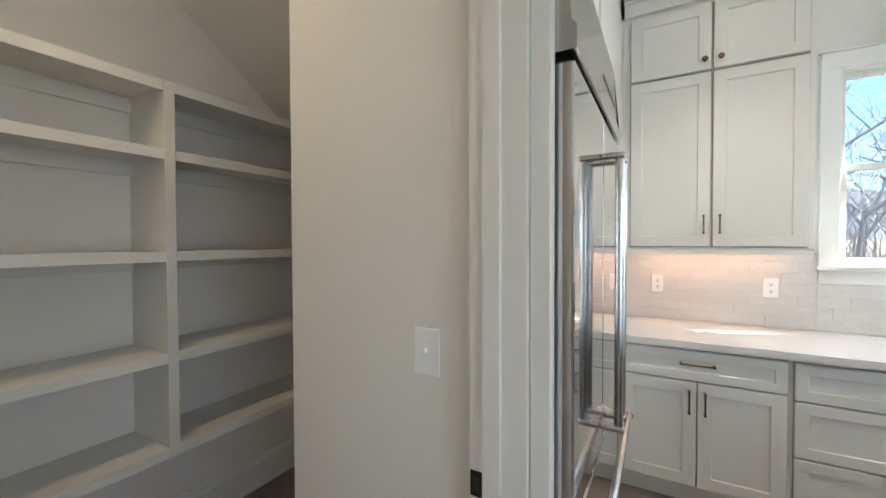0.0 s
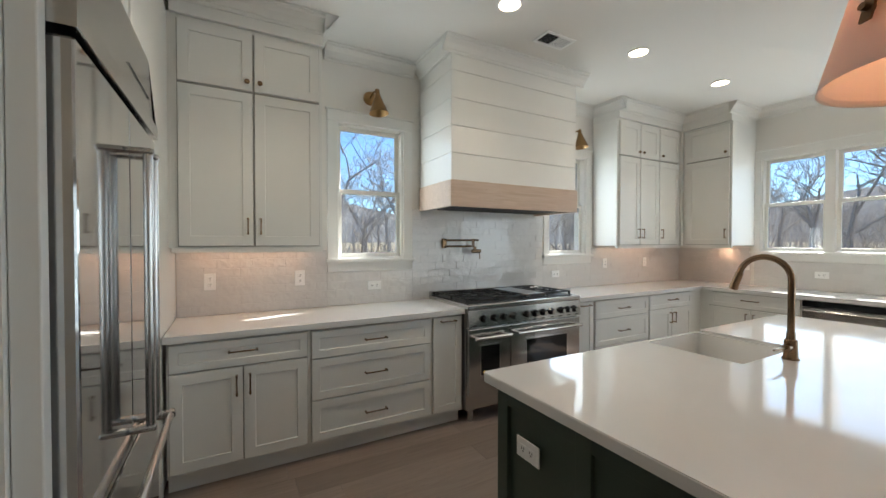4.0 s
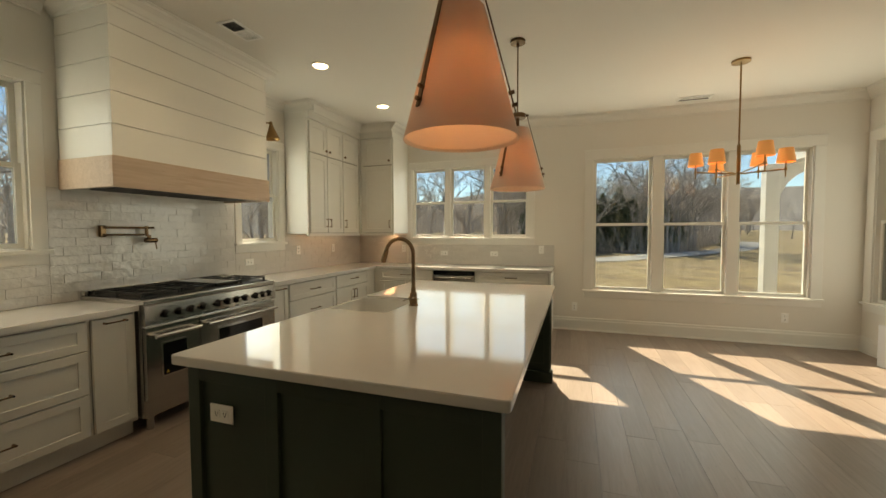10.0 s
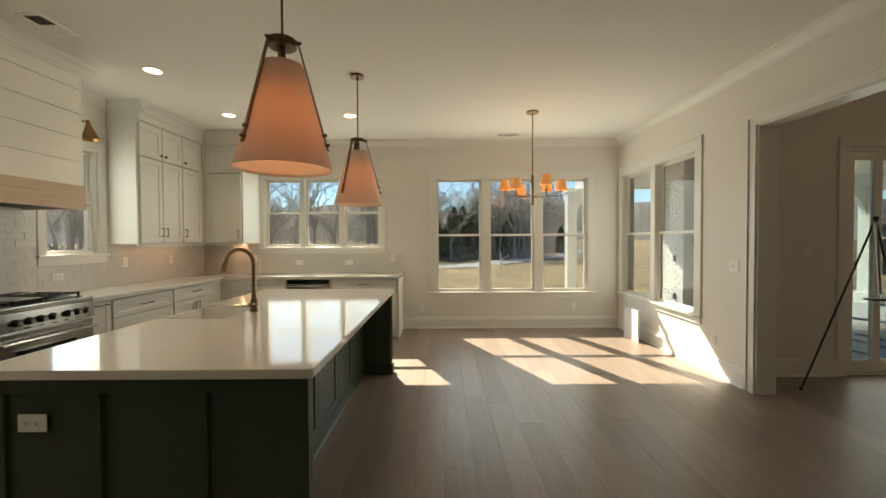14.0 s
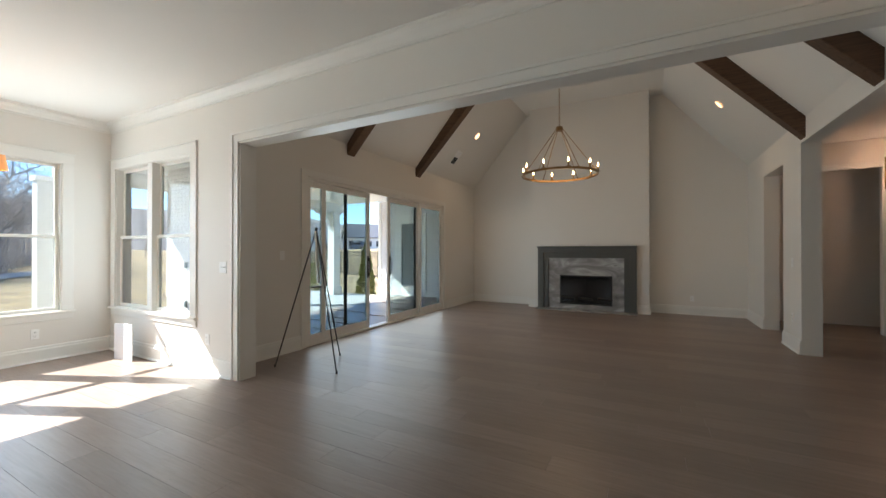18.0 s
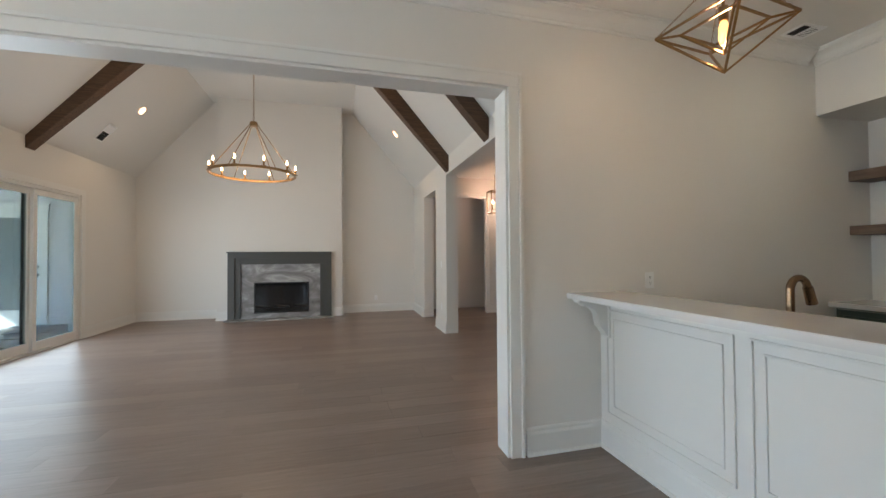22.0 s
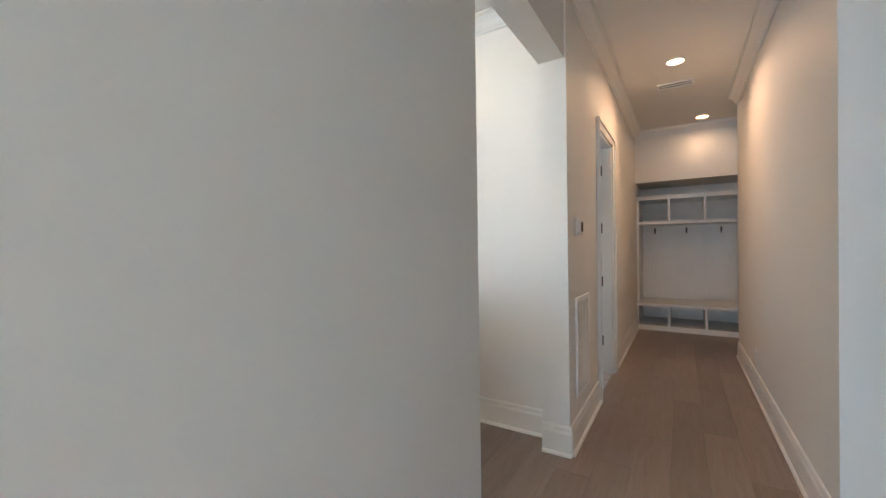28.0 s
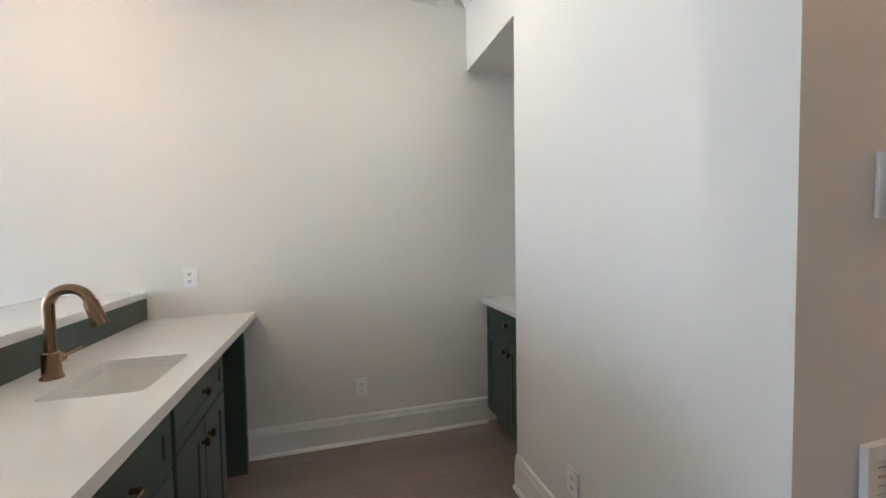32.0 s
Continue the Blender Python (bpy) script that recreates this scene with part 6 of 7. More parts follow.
box("backing", *Hs.b(g0 + 0.02, g1 - 0.02, 0.001, 0.003, gz0 + 0.02, gz1 - 0.02), M_SLOT, rg)
n = 34
for k in range(n):
    z = gz0 + 0.032 + (k + 0.5) * (gz1 - gz0 - 0.064) / n
    bm = bmesh.new()
    bm.faces.new([bm.verts.new(Hs.p(u, w, zz)) for u, w, zz in ((g0 + 0.03, 0.004, z + 0.0048), (g1 - 0.03, 0.004, z + 0.0048), (g1 - 0.03, 0.013, z - 0.0018), (g0 + 0.03, 0.013, z - 0.0018))])
    part("slat", bm, M_PLATE, rg)
for k in (1, 2, 3):
    u = g0 + 0.03 + k * (g1 - g0 - 0.06) / 4
    box("mullion", *Hs.b(u - 0.002, u + 0.002, 0.003, 0.009, gz0 + 0.03, gz1 - 0.03), M_PLATE, rg)
# laundry room behind the door
tagged(boxes("wall_laundry", [(-7.2, -7.1, -3.2, -1.75, 0, HC), (-7.2, -7.1, -1.75, HS - 0.17, 0, 0.9), (-7.2, -7.1, -1.75, HS - 0.17, 2.2, HC), (-7.2, -7.1, -0.9, HS - 0.17, 0.9, 2.2), (-7.1, -4.42, -3.2, -3.1, 0, HC), (-4.45, -4.35, -3.1, HS - 0.17, 0, HC)], M_WALL), "painted laundry room walls", "wall", kind="structure")
window("window_6", Side("W", -7.1), -1.75, -0.9, 0.9, 2.2, 1, 0.0)
M_PATTERN = material("patterned_floor_tile", (0.45, 0.46, 0.50), 0.4, vary=0.7, scale=18)
tagged(box("floor_laundry", -7.1, -4.45, -3.1, HS - 0.01, -0.008, 0.003, M_PATTERN), "patterned blue and white laundry floor", "floor", kind="structure")

# mudroom bench and cubbies
M_CUB = M_CAB
mb = thing("mudroom_bench", (-7.9, 0.08, 0), "white built-in mudroom bench with open cubbies and coat hooks", "bench")
ys = [HS + 0.004, -0.155, 0.30, 0.76]
XB, XF = -8.44, -7.66
box("bench_top", XB, XF + 0.015, ys[0], ys[-1], 0.36, 0.40, M_CUB, mb, 0.003)
box("bench_base", XB, XF - 0.0, ys[0], ys[-1], 0.0, 0.075, M_CUB, mb, 0.002)
for k, y in enumerate(ys):
    a, b = (y, y + 0.03) if k == 0 else (y - 0.03, y) if k == 3 else (y - 0.015, y + 0.015)
    box("bench_divider", XB, XF, a, b, 0.075, 0.36, M_CUB, mb, 0.002)
    box("cubby_divider", XB, XF - 0.10, a, b, 1.63, 1.965, M_CUB, mb, 0.002)
    if k in (0, 3):
        box("side_panel", XB, XF - 0.10, a, b, 0.40, 1.60, M_CUB, mb, 0.002)
box("cubby_shelf", XB, XF - 0.095, ys[0], ys[-1], 1.595, 1.63, M_CUB, mb, 0.003)
box("cubby_top", XB, XF - 0.085, ys[0], ys[-1], 1.965, 2.03, M_CUB, mb, 0.003)
nb = 26
for k in range(nb):
    a = ys[0] + 0.03 + k * (ys[-1] - ys[0] - 0.06) / nb
    b = a + (ys[-1] - ys[0] - 0.06) / nb
    box("bead_board", XB, XB + 0.012, a + 0.003, b - 0.003, 0.40, 1.46, M_CUB, mb, 0.002)
box("hook_rail", XB, XB + 0.02, ys[0] + 0.03, ys[-1] - 0.03, 1.46, 1.595, M_CUB, mb, 0.003)
for y in (-0.37, 0.075, 0.53):
    h = thing("coat_hook", (XB + 0.02, y, 1.5), "black iron double coat hook", "hook", "mudroom hooks")
    tube("upper_prong", [(XB + 0.022, y, 1.52), (XB + 0.05, y, 1.50), (XB + 0.085, y, 1.525), (XB + 0.09, y, 1.555)], 0.006, M_BLACK, h, 8)
    tube("lower_prong", [(XB + 0.022, y, 1.51), (XB + 0.04, y, 1.47), (XB + 0.06, y, 1.46), (XB + 0.07, y, 1.48)], 0.006, M_BLACK, h, 8)
    box("plate", XB + 0.019, XB + 0.026, y - 0.012, y + 0.012, 1.475, 1.55, M_BLACK, h, 0.002)
tagged(boxes("wall_mudroom_end", [(-8.45, -7.66, 0.765, 0.88, 0, 2.22)], M_WALL), "painted wall at the end of the bench", "wall", kind="structure")

# ---- pantry shelves ----
ps = thing("pantry_shelves", (-1.02, 2.2, 0), "white painted built-in pantry shelving, empty", "shelving")
for z in (0.555, 0.945, 1.36, 1.775, 2.05):
    box("shelf", -1.168, -0.885, 0.70, 4.2, z, z + 0.02, M_CAB, ps)
    box("shelf_edge", -0.888, -0.868, 0.70, 4.2, z - 0.02, z + 0.022, M_CAB, ps, 0.002)
    box("cleat", -1.168, -1.148, 0.70, 4.2, z - 0.065, z, M_CAB, ps, 0.002)
for y in (0.78, 1.727, 2.68, 3.6):
    box("divider", -1.167, -0.865, y - 0.02, y + 0.02, 0.535, 2.07, M_CAB, ps, 0.002)
tagged(prism("ceiling_slope_pantry", [(1.35, HC + 0.02), (4.9, 0.4), (4.9, HC + 0.02)], "x", -1.17, -0.2, M_CEIL), "sloped pantry ceiling under the roof", "ceiling", kind="structure")
skirting(Side("W", -1.17), 0.7, 4.6)
skirting(Side("N", YP), -0.10, 0.5)
downlight(-0.3, 1.15, HC, 3.6, 0.0, (1.0, 0.72, 0.46))


# ---- outside ----
def ground_material(name, a, b, c, scale=0.25):
    m = bpy.data.materials.new(name)
    m.use_nodes = True
    n, l = m.node_tree.nodes, m.node_tree.links
    co, n1, n2, rp, mx, bp = n.new("ShaderNodeTexCoord"), n.new("ShaderNodeTexNoise"), n.new("ShaderNodeTexNoise"), n.new("ShaderNodeValToRGB"), n.new("ShaderNodeMix"), n.new("ShaderNodeBump")
    n1.inputs["Scale"].default_value, n1.inputs["Detail"].default_value, n1.inputs["Roughness"].default_value = scale, 12, 0.72
    n2.inputs["Scale"].default_value, n2.inputs["Detail"].default_value, n2.inputs["Roughness"].default_value = 5.0, 8, 0.8
    for e, (p, col) in zip((rp.color_ramp.elements[0], rp.color_ramp.elements[1]), ((0.40, a), (0.60, b))):
        e.position, e.color = p, (*col, 1)
    mx.data_type, mx.blend_type, mx.inputs[7].default_value = "RGBA", "MULTIPLY", (*c, 1)
    l.new(co.outputs["Object"], n1.inputs["Vector"]), l.new(co.outputs["Object"], n2.inputs["Vector"])
    l.new(n1.outputs["Fac"], rp.inputs[0]), l.new(rp.outputs[0], mx.inputs[6]), l.new(n2.outputs["Fac"], mx.inputs[0])
    l.new(mx.outputs[2], n["Principled BSDF"].inputs["Base Color"])
    n["Principled BSDF"].inputs["Roughness"].default_value = 0.95
    bp.inputs["Strength"].default_value, bp.inputs["Distance"].default_value = 1.0, 0.14
    l.new(n2.outputs["Fac"], bp.inputs["Height"]), l.new(bp.outputs[0], n["Principled BSDF"].inputs["Normal"])
    return m


M_LAWN = ground_material("winter_lawn", (0.32, 0.235, 0.15), (0.62, 0.47, 0.25), (0.31, 0.28, 0.24), 0.7)
M_ROAD = material("pale_concrete_road", (0.34, 0.33, 0.32), 0.9, vary=0.12, scale=2)
M_CONC = material("patio_concrete", (0.37, 0.37, 0.37), 0.85, vary=0.08, scale=2.0, bump=0.2, bump_scale=60)
M_BARK = material("winter_bark", (0.36, 0.32, 0.285), 0.95, vary=0.35, scale=4)
M_TWIG = material("winter_twigs", (0.52, 0.46, 0.41), 0.95, vary=0.3, scale=2)
M_CEDAR = material("cedar_foliage", (0.12, 0.145, 0.075), 0.9, vary=0.5, scale=2.0)
M_THUJA = material("thuja_foliage", (0.20, 0.20, 0.055), 0.9, vary=0.5, scale=5.0)
M_HILL = material("hazy_glow_hill", (0.17, 0.16, 0.165), 1.0, vary=0.85, scale=0.35, stretch=(1, 1, 0.3))
# The base colour also glows, to brighten the hills' shaded side.
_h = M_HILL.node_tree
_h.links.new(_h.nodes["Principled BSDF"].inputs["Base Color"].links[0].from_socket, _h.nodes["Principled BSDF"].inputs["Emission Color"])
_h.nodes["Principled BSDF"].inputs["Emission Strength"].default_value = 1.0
M_SIDING = material("white_siding", (0.70, 0.68, 0.68), 0.6, vary=0.02)
M_HOUSE = material("house_white", (0.66, 0.66, 0.66), 0.7, vary=0.05, scale=0.8)
M_ROOF = material("grey_shingle_roof", (0.13, 0.13, 0.145), 0.9, vary=0.25, scale=3)
M_DARKPANE = material("dark_house_window", (0.03, 0.035, 0.045), 0.15)
M_BRICK = material("white_painted_brick", (0.74, 0.73, 0.71), 0.75, vary=0.06, scale=14, bump=0.6, bump_scale=60, rand=0.05)
M_MORTAR = material("white_mortar", (0.62, 0.61, 0.59), 0.9, bump=0.4, bump_scale=90)
GZ = -0.35
rnd = random.Random(7)

bm = bmesh.new()
bmesh.ops.create_grid(bm, x_segments=120, y_segments=120, size=350)
for v in bm.verts:
    d = math.hypot(v.co.x, v.co.y)
    v.co.z = GZ + (0.0 if d < 25 else min(1.0, (d - 25) / 60) * 1.3 * noise.noise(v.co * 0.02) + min(50.0, max(0.0, d - 42)) * 0.03)
tagged(smooth(part("ground", bm, M_LAWN)), "pale winter lawn with bare patches", "ground", kind="structure")


def ground_z(x, y):
    d = math.hypot(x, y)
    return GZ + (0.0 if d < 25 else min(1.0, (d - 25) / 60) * 1.3 * noise.noise(Vector((x, y, 0)) * 0.02) + min(50.0, max(0.0, d - 42)) * 0.03)


bm = bmesh.new()
prev = None
LANE = [(22, 16), (23.5, 6), (26, -1), (32, -6.3), (40, -12), (49, -17), (58, -19.5), (66, -18), (74, -12)]
for k in range(64):
    f = k / 63 * (len(LANE) - 1)
    i = min(len(LANE) - 2, int(f))
    p, q = Vector((*LANE[i], 0)), Vector((*LANE[i + 1], 0))
    c, d = p.lerp(q, f - i), (Vector((*LANE[min(i + 2, len(LANE) - 1)], 0)) - Vector((*LANE[max(i - 1, 0)], 0))).normalized()
    w = Vector((-d.y, d.x, 0)) * 1.25
    a, b = [bm.verts.new((e.x, e.y, ground_z(e.x, e.y) + 0.05)) for e in (c - w, c + w)]
    if prev:
        bm.faces.new((prev[0], a, b, prev[1]))
    prev = (a, b)
tagged(part("road", bm, M_ROAD), "pale narrow lane across the field", "road", kind="structure")


def grow(bm, p, d, length, r, depth, rn, twigs, spread=0.55):
    """Branches that fork, each a tapering bar; the last ones go into the twig mesh."""
    q = p + d * length
    tgt = bm if depth > 1 else twigs
    seg = 5 if depth > 2 else 3
    add_tube(tgt, [p, (p + q) / 2 + Vector((rn.uniform(-1, 1), rn.uniform(-1, 1), 0)) * length * 0.05, q], [r, r * 0.85, r * 0.65], seg)
    if depth == 0:
        return
    for k in range(rn.choice((2, 3, 3)) if depth > 1 else 6):
        a = Vector((rn.uniform(-1, 1), rn.uniform(-1, 1), rn.uniform(-0.25, 0.75))).normalized()
        nd = (d * (1 - spread) + a * spread).normalized()
        start = p.lerp(q, rn.uniform(0.55, 1.0))
        grow(bm, start, nd, length * rn.uniform(0.58, 0.80), r * 0.58, depth - 1, rn, twigs, spread)


def bare_tree(seed, h):
    rn = random.Random(seed)
    t = thing("bare_tree", (0, 0, -60), "leafless grey winter tree with fine twigs", "tree", "bare trees")
    bm, tw = bmesh.new(), bmesh.new()
    grow(bm, Vector((0, 0, -0.1)), Vector((rn.uniform(-0.06, 0.06), rn.uniform(-0.06, 0.06), 1)).normalized(), h * 0.33, h * 0.0105, 5, rn, tw)
    for m, nm, mt in ((bm, "trunk", M_BARK), (tw, "twigs", M_TWIG)):
        me = bpy.data.meshes.new(nm)
        m.to_mesh(me)
        m.free()
        me.materials.append(mt)
        o = new(nm, me)
        o.parent = t
    return t


def leafy(name, seed, h, r, mat, label, cone=True, n=1500, ragged=0.25):
    rn = random.Random(seed)
    t = thing(name, (0, 0, -60), label, "tree" if h > 1.5 else "shrub", name + "s")
    bm = bmesh.new()
    for k in range(n):
        z = rn.random() ** 0.8
        rad = r * ((1 - z) ** 0.75 if cone else math.sqrt(max(0.02, 1 - (2 * z - 1) ** 2)))
        a = rn.uniform(0, 2 * math.pi)
        rr = rad * math.sqrt(rn.uniform(0.35, 1.0)) * (1 + ragged * noise.noise(Vector((1.6 * math.cos(a), 1.6 * math.sin(a), 5 * z + seed))))
        c = Vector((rr * math.cos(a), rr * math.sin(a), 0.04 * h + z * h * 0.97))
        s = h * (0.028 if cone else 0.05) * rn.uniform(0.6, 1.3)
        u = Vector((rn.uniform(-1, 1), rn.uniform(-1, 1), rn.uniform(-0.6, 1))).normalized()
        v = u.orthogonal().normalized()
        vs = [bm.verts.new(c + u * s), bm.verts.new(c - u * s * 0.6 + v * s * 0.7), bm.verts.new(c - u * s * 0.6 - v * s * 0.7)]
        bm.faces.new(vs)
    me = bpy.data.meshes.new("crown")
    bm.to_mesh(me)
    bm.free()
    me.materials.append(mat)
    o = new("crown", me)
    o.parent = t
    bm = bmesh.new()
    add_cyl(bm, (0, 0, -0.1), (0, 0, h * 0.6), r * 0.09, r * 0.03, 6)
    me = bpy.data.meshes.new("trunk")
    bm.to_mesh(me)
    bm.free()
    me.materials.append(M_BARK)
    o = new("trunk", me)
    o.parent = t
    return t


def plant(src, spots):
    first = True
    for x, y, s, a in spots:
        m = Matrix.Translation((x, y, ground_z(x, y) - 0.05)) @ Matrix.Rotation(a, 4, "Z")
        if first:
            src.matrix_basis = m @ Matrix.Scale(s, 4)
            first = False
        else:
            c = copy_thing(src, m)
            c.scale = (s, s, s)


trees = [bare_tree(11, 10), bare_tree(23, 12), bare_tree(37, 8.5)]
spots = [[], [], []]
for k in range(135):          # woods beyond the range wall
    y = 16 + 38 * rnd.random() ** 1.3
    spots[k % 3].append((rnd.uniform(-16, 12 + y), y, rnd.uniform(0.6, 1.1), rnd.uniform(0, 6.3)))
def wood_edge(y):
    return 33.0 if y > -7 else 33.0 + (-7 - y) * 2.4
for k in range(146):          # woods beyond the lane
    y = rnd.uniform(-44, 30)
    spots[k % 3].append((wood_edge(y) + 38 * rnd.random() ** 1.3, y, rnd.uniform(0.8, 1.25) if y > -9 else rnd.uniform(0.9, 1.5), rnd.uniform(0, 6.3)))
for k in range(54):           # close edge of the woods in front of the dining windows
    y = rnd.uniform(-12, 9)
    spots[k % 3].append((wood_edge(y) + 1.5 + 14 * rnd.random(), y, rnd.uniform(0.9, 1.3), rnd.uniform(0, 6.3)))
for k in range(18):           # to the south-east
    spots[k % 3].append((rnd.uniform(55, 95), rnd.uniform(-75, -30), rnd.uniform(0.7, 1.2), rnd.uniform(0, 6.3)))
for t, sp in zip(trees, spots):
    plant(t, sp)
cedar = leafy("cedar_tree", 5, 8.0, 2.2, M_CEDAR, "dense dark green cedar tree", True, 2300, 0.9)
plant(cedar, [(38.5, -1.0, 0.62, 1), (36.5, -3.0, 0.66, 2), (35.0, -0.5, 0.5, 4), (37.5, -1.8, 0.62, 3), (38.0, -4.2, 0.6, 1), (34.8, 0.6, 0.45, 2), (37.0, -6.2, 0.52, 0), (38.4, 2.4, 0.66, 3), (39.5, -5.4, 0.55, 5), (40, -7.4, 0.5, 3), (42, -8.6, 0.45, 4), (36, 1.5, 0.7, 0), (40, 4.5, 0.9, 2), (45, -13.5, 0.4, 2), (30, 24, 0.9, 1), (24, 30, 0.8, 2), (6, 26, 0.5, 3), (1.5, 17, 0.28, 3)])
thuja = leafy("columnar_thuja", 8, 2.25, 0.42, M_THUJA, "yellow-green columnar conifer by the patio", True, 2200)
plant(thuja, [(9.45, -11.55, 0.92, 0.3)])
shrub = leafy("round_shrub", 9, 0.75, 0.45, M_THUJA, "clipped round yellow-green shrub", False, 1200)
plant(shrub, [(11.2, -10.75, 1.05, 0), (18.5, -17.6, 1.3, 1)])

# brush at the foot of the woods
bm = bmesh.new()
for k in range(15000):
    if k < 4500:
        x, y = rnd.uniform(-12, 40), rnd.uniform(15, 36)
    else:
        y = rnd.uniform(-26, 32)
        x = wood_edge(y) + rnd.uniform(1, 22)
    z = ground_z(x, y)
    h = rnd.uniform(0.8, 1.8 if k % 3 else 6.5)
    d = Vector((rnd.uniform(-0.5, 0.5), rnd.uniform(-0.5, 0.5), 1)) * h
    w = Vector((rnd.uniform(-1, 1), rnd.uniform(-1, 1), 0)).normalized() * 0.026
    c = Vector((x, y, z))
    bm.faces.new([bm.verts.new(c - w), bm.verts.new(c + w), bm.verts.new(c + d)])
    e = c + d * 0.55 + Vector((rnd.uniform(-0.6, 0.6), rnd.uniform(-0.6, 0.6), 0.5)) * h * 0.5
    bm.faces.new([bm.verts.new(c + d * 0.4 - w * 0.7), bm.verts.new(c + d * 0.4 + w * 0.7), bm.verts.new(e)])
me = bpy.data.meshes.new("brush")
bm.to_mesh(me)
bm.free()
me.materials.append(M_TWIG)
tagged(new("brush", me), "tangled grey-brown brush along the woods", "brush", kind="stuff")

# wooded hills at the horizon, brightened by their own emission
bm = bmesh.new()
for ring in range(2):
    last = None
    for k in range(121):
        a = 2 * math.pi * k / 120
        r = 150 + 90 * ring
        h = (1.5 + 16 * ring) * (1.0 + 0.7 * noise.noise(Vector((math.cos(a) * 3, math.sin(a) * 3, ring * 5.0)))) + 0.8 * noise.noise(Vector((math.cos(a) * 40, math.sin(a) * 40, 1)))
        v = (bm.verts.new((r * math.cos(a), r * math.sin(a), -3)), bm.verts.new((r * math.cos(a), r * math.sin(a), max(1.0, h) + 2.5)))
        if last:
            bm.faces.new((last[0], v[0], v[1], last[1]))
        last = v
tagged(part("backdrop", bm, M_HILL), "hazy bare wooded hills at the horizon, made to glow", "hills", kind="structure")


def house(x, y, turn, w, d, h, roof_h, label, wall_mat=None):
    t = thing("far_house", (x, y, ground_z(x, y)), label, "house", "far houses")
    m = Matrix.Translation((x, y, ground_z(x, y) - 0.3)) @ Matrix.Rotation(turn, 4, "Z")
    def sub(name, bm, mat, par=t):
        bmesh.ops.transform(bm, matrix=m, verts=bm.verts)
        return part(name, bm, mat, par)
    bm = bmesh.new()
    add_box(bm, -w / 2, w / 2, -d / 2, d / 2, 0, h)
    wl_ = sub("wall", bm, wall_mat or M_HOUSE)
    bm = bmesh.new()
    for sgn in (-1, 1):
        pts = [(-w / 2 - 0.4, sgn * (d / 2 + 0.5), h - 0.2), (w / 2 + 0.4, sgn * (d / 2 + 0.5), h - 0.2), (w / 2 + 0.4, 0, h + roof_h), (-w / 2 - 0.4, 0, h + roof_h)]
        lo, hi = [bm.verts.new(p) for p in pts], [bm.verts.new((p[0], p[1], p[2] + 0.2)) for p in pts]
        for i in range(4):
            bm.faces.new((lo[i], lo[(i + 1) % 4], hi[(i + 1) % 4], hi[i]))
        bm.faces.new(lo), bm.faces.new(hi)
    sub("roof", bm, M_ROOF)
    bm = bmesh.new()
    for sx in (-1, 1):
        bm.faces.new([bm.verts.new(p) for p in ((sx * w / 2, -d / 2, h), (sx * w / 2, d / 2, h), (sx * w / 2, 0, h + roof_h * 0.97))])
    sub("gable", bm, wall_mat or M_HOUSE)
    for sgn in (-1, 1):
        for k in range(4):
            bm = bmesh.new()
            cx = -w / 2 + (k + 0.5) * w / 4
            add_box(bm, cx - 0.55, cx + 0.55, sgn * d / 2 - 0.05, sgn * d / 2 + 0.05, 1.1, 2.5)
            wn_ = sub("window", bm, M_DARKPANE)
            bm = bmesh.new()
            add_box(bm, cx - 0.65, cx + 0.65, sgn * d / 2 - 0.04, sgn * d / 2 + 0.04, 1.0, 1.1)
            sub("sill", bm, M_HOUSE, wn_)
    for sx in (-1, 1):
        bm = bmesh.new()
        add_box(bm, sx * w / 2 - 0.05, sx * w / 2 + 0.05, -1.6, 1.6, 0.2, 2.4)
        sub("garage_door", bm, M_DARKPANE if sx < 0 else M_HOUSE)
    return t


house(66, -79, 0.85, 9, 8, 3.4, 3.4, "white gabled neighbour house beyond the fence")
house(80, -74, 0.5, 10, 8, 4.6, 3.2, "tall white neighbour house with grey roof")
house(52, -88, 1.0, 10, 8, 3.2, 3.4, "grey-roofed neighbour house beyond the fence")
house(95, -62, 0.4, 11, 8, 3.4, 3.2, "far white house with grey roof")

# black metal fence
fn = thing("metal_fence", (20, -21.5, GZ), "black metal picket fence across the garden", "fence")
fa, fb_ = Vector((10.0, -16.4, GZ)), Vector((42.0, -32.3, GZ))
nseg = 15
picket_bm = bmesh.new()
add_tube(picket_bm, [(0, 0, 0.06), (0, 0, 1.66)], 0.012, 4)
picket_mesh = bpy.data.meshes.new("picket")
picket_bm.to_mesh(picket_mesh)
picket_bm.free()
picket_mesh.materials.append(M_BLACK)
for k in range(nseg + 1):
    p = fa.lerp(fb_, k / nseg)
    box("post", p.x - 0.03, p.x + 0.03, p.y - 0.03, p.y + 0.03, GZ - 0.1, GZ + 1.72, M_BLACK, fn)
    if k < nseg:
        q = fa.lerp(fb_, (k + 1) / nseg)
        for z in (0.2, 1.35, 1.55):
            tube("rail", [p + Vector((0, 0, z)), q + Vector((0, 0, z))], 0.018, M_BLACK, fn, 4)
        for i in range(1, 18):
            o = new("picket", picket_mesh)
            o.location = p.lerp(q, i / 18)
            o.parent = fn
            o.matrix_parent_inverse = fn.matrix_basis.inverted()

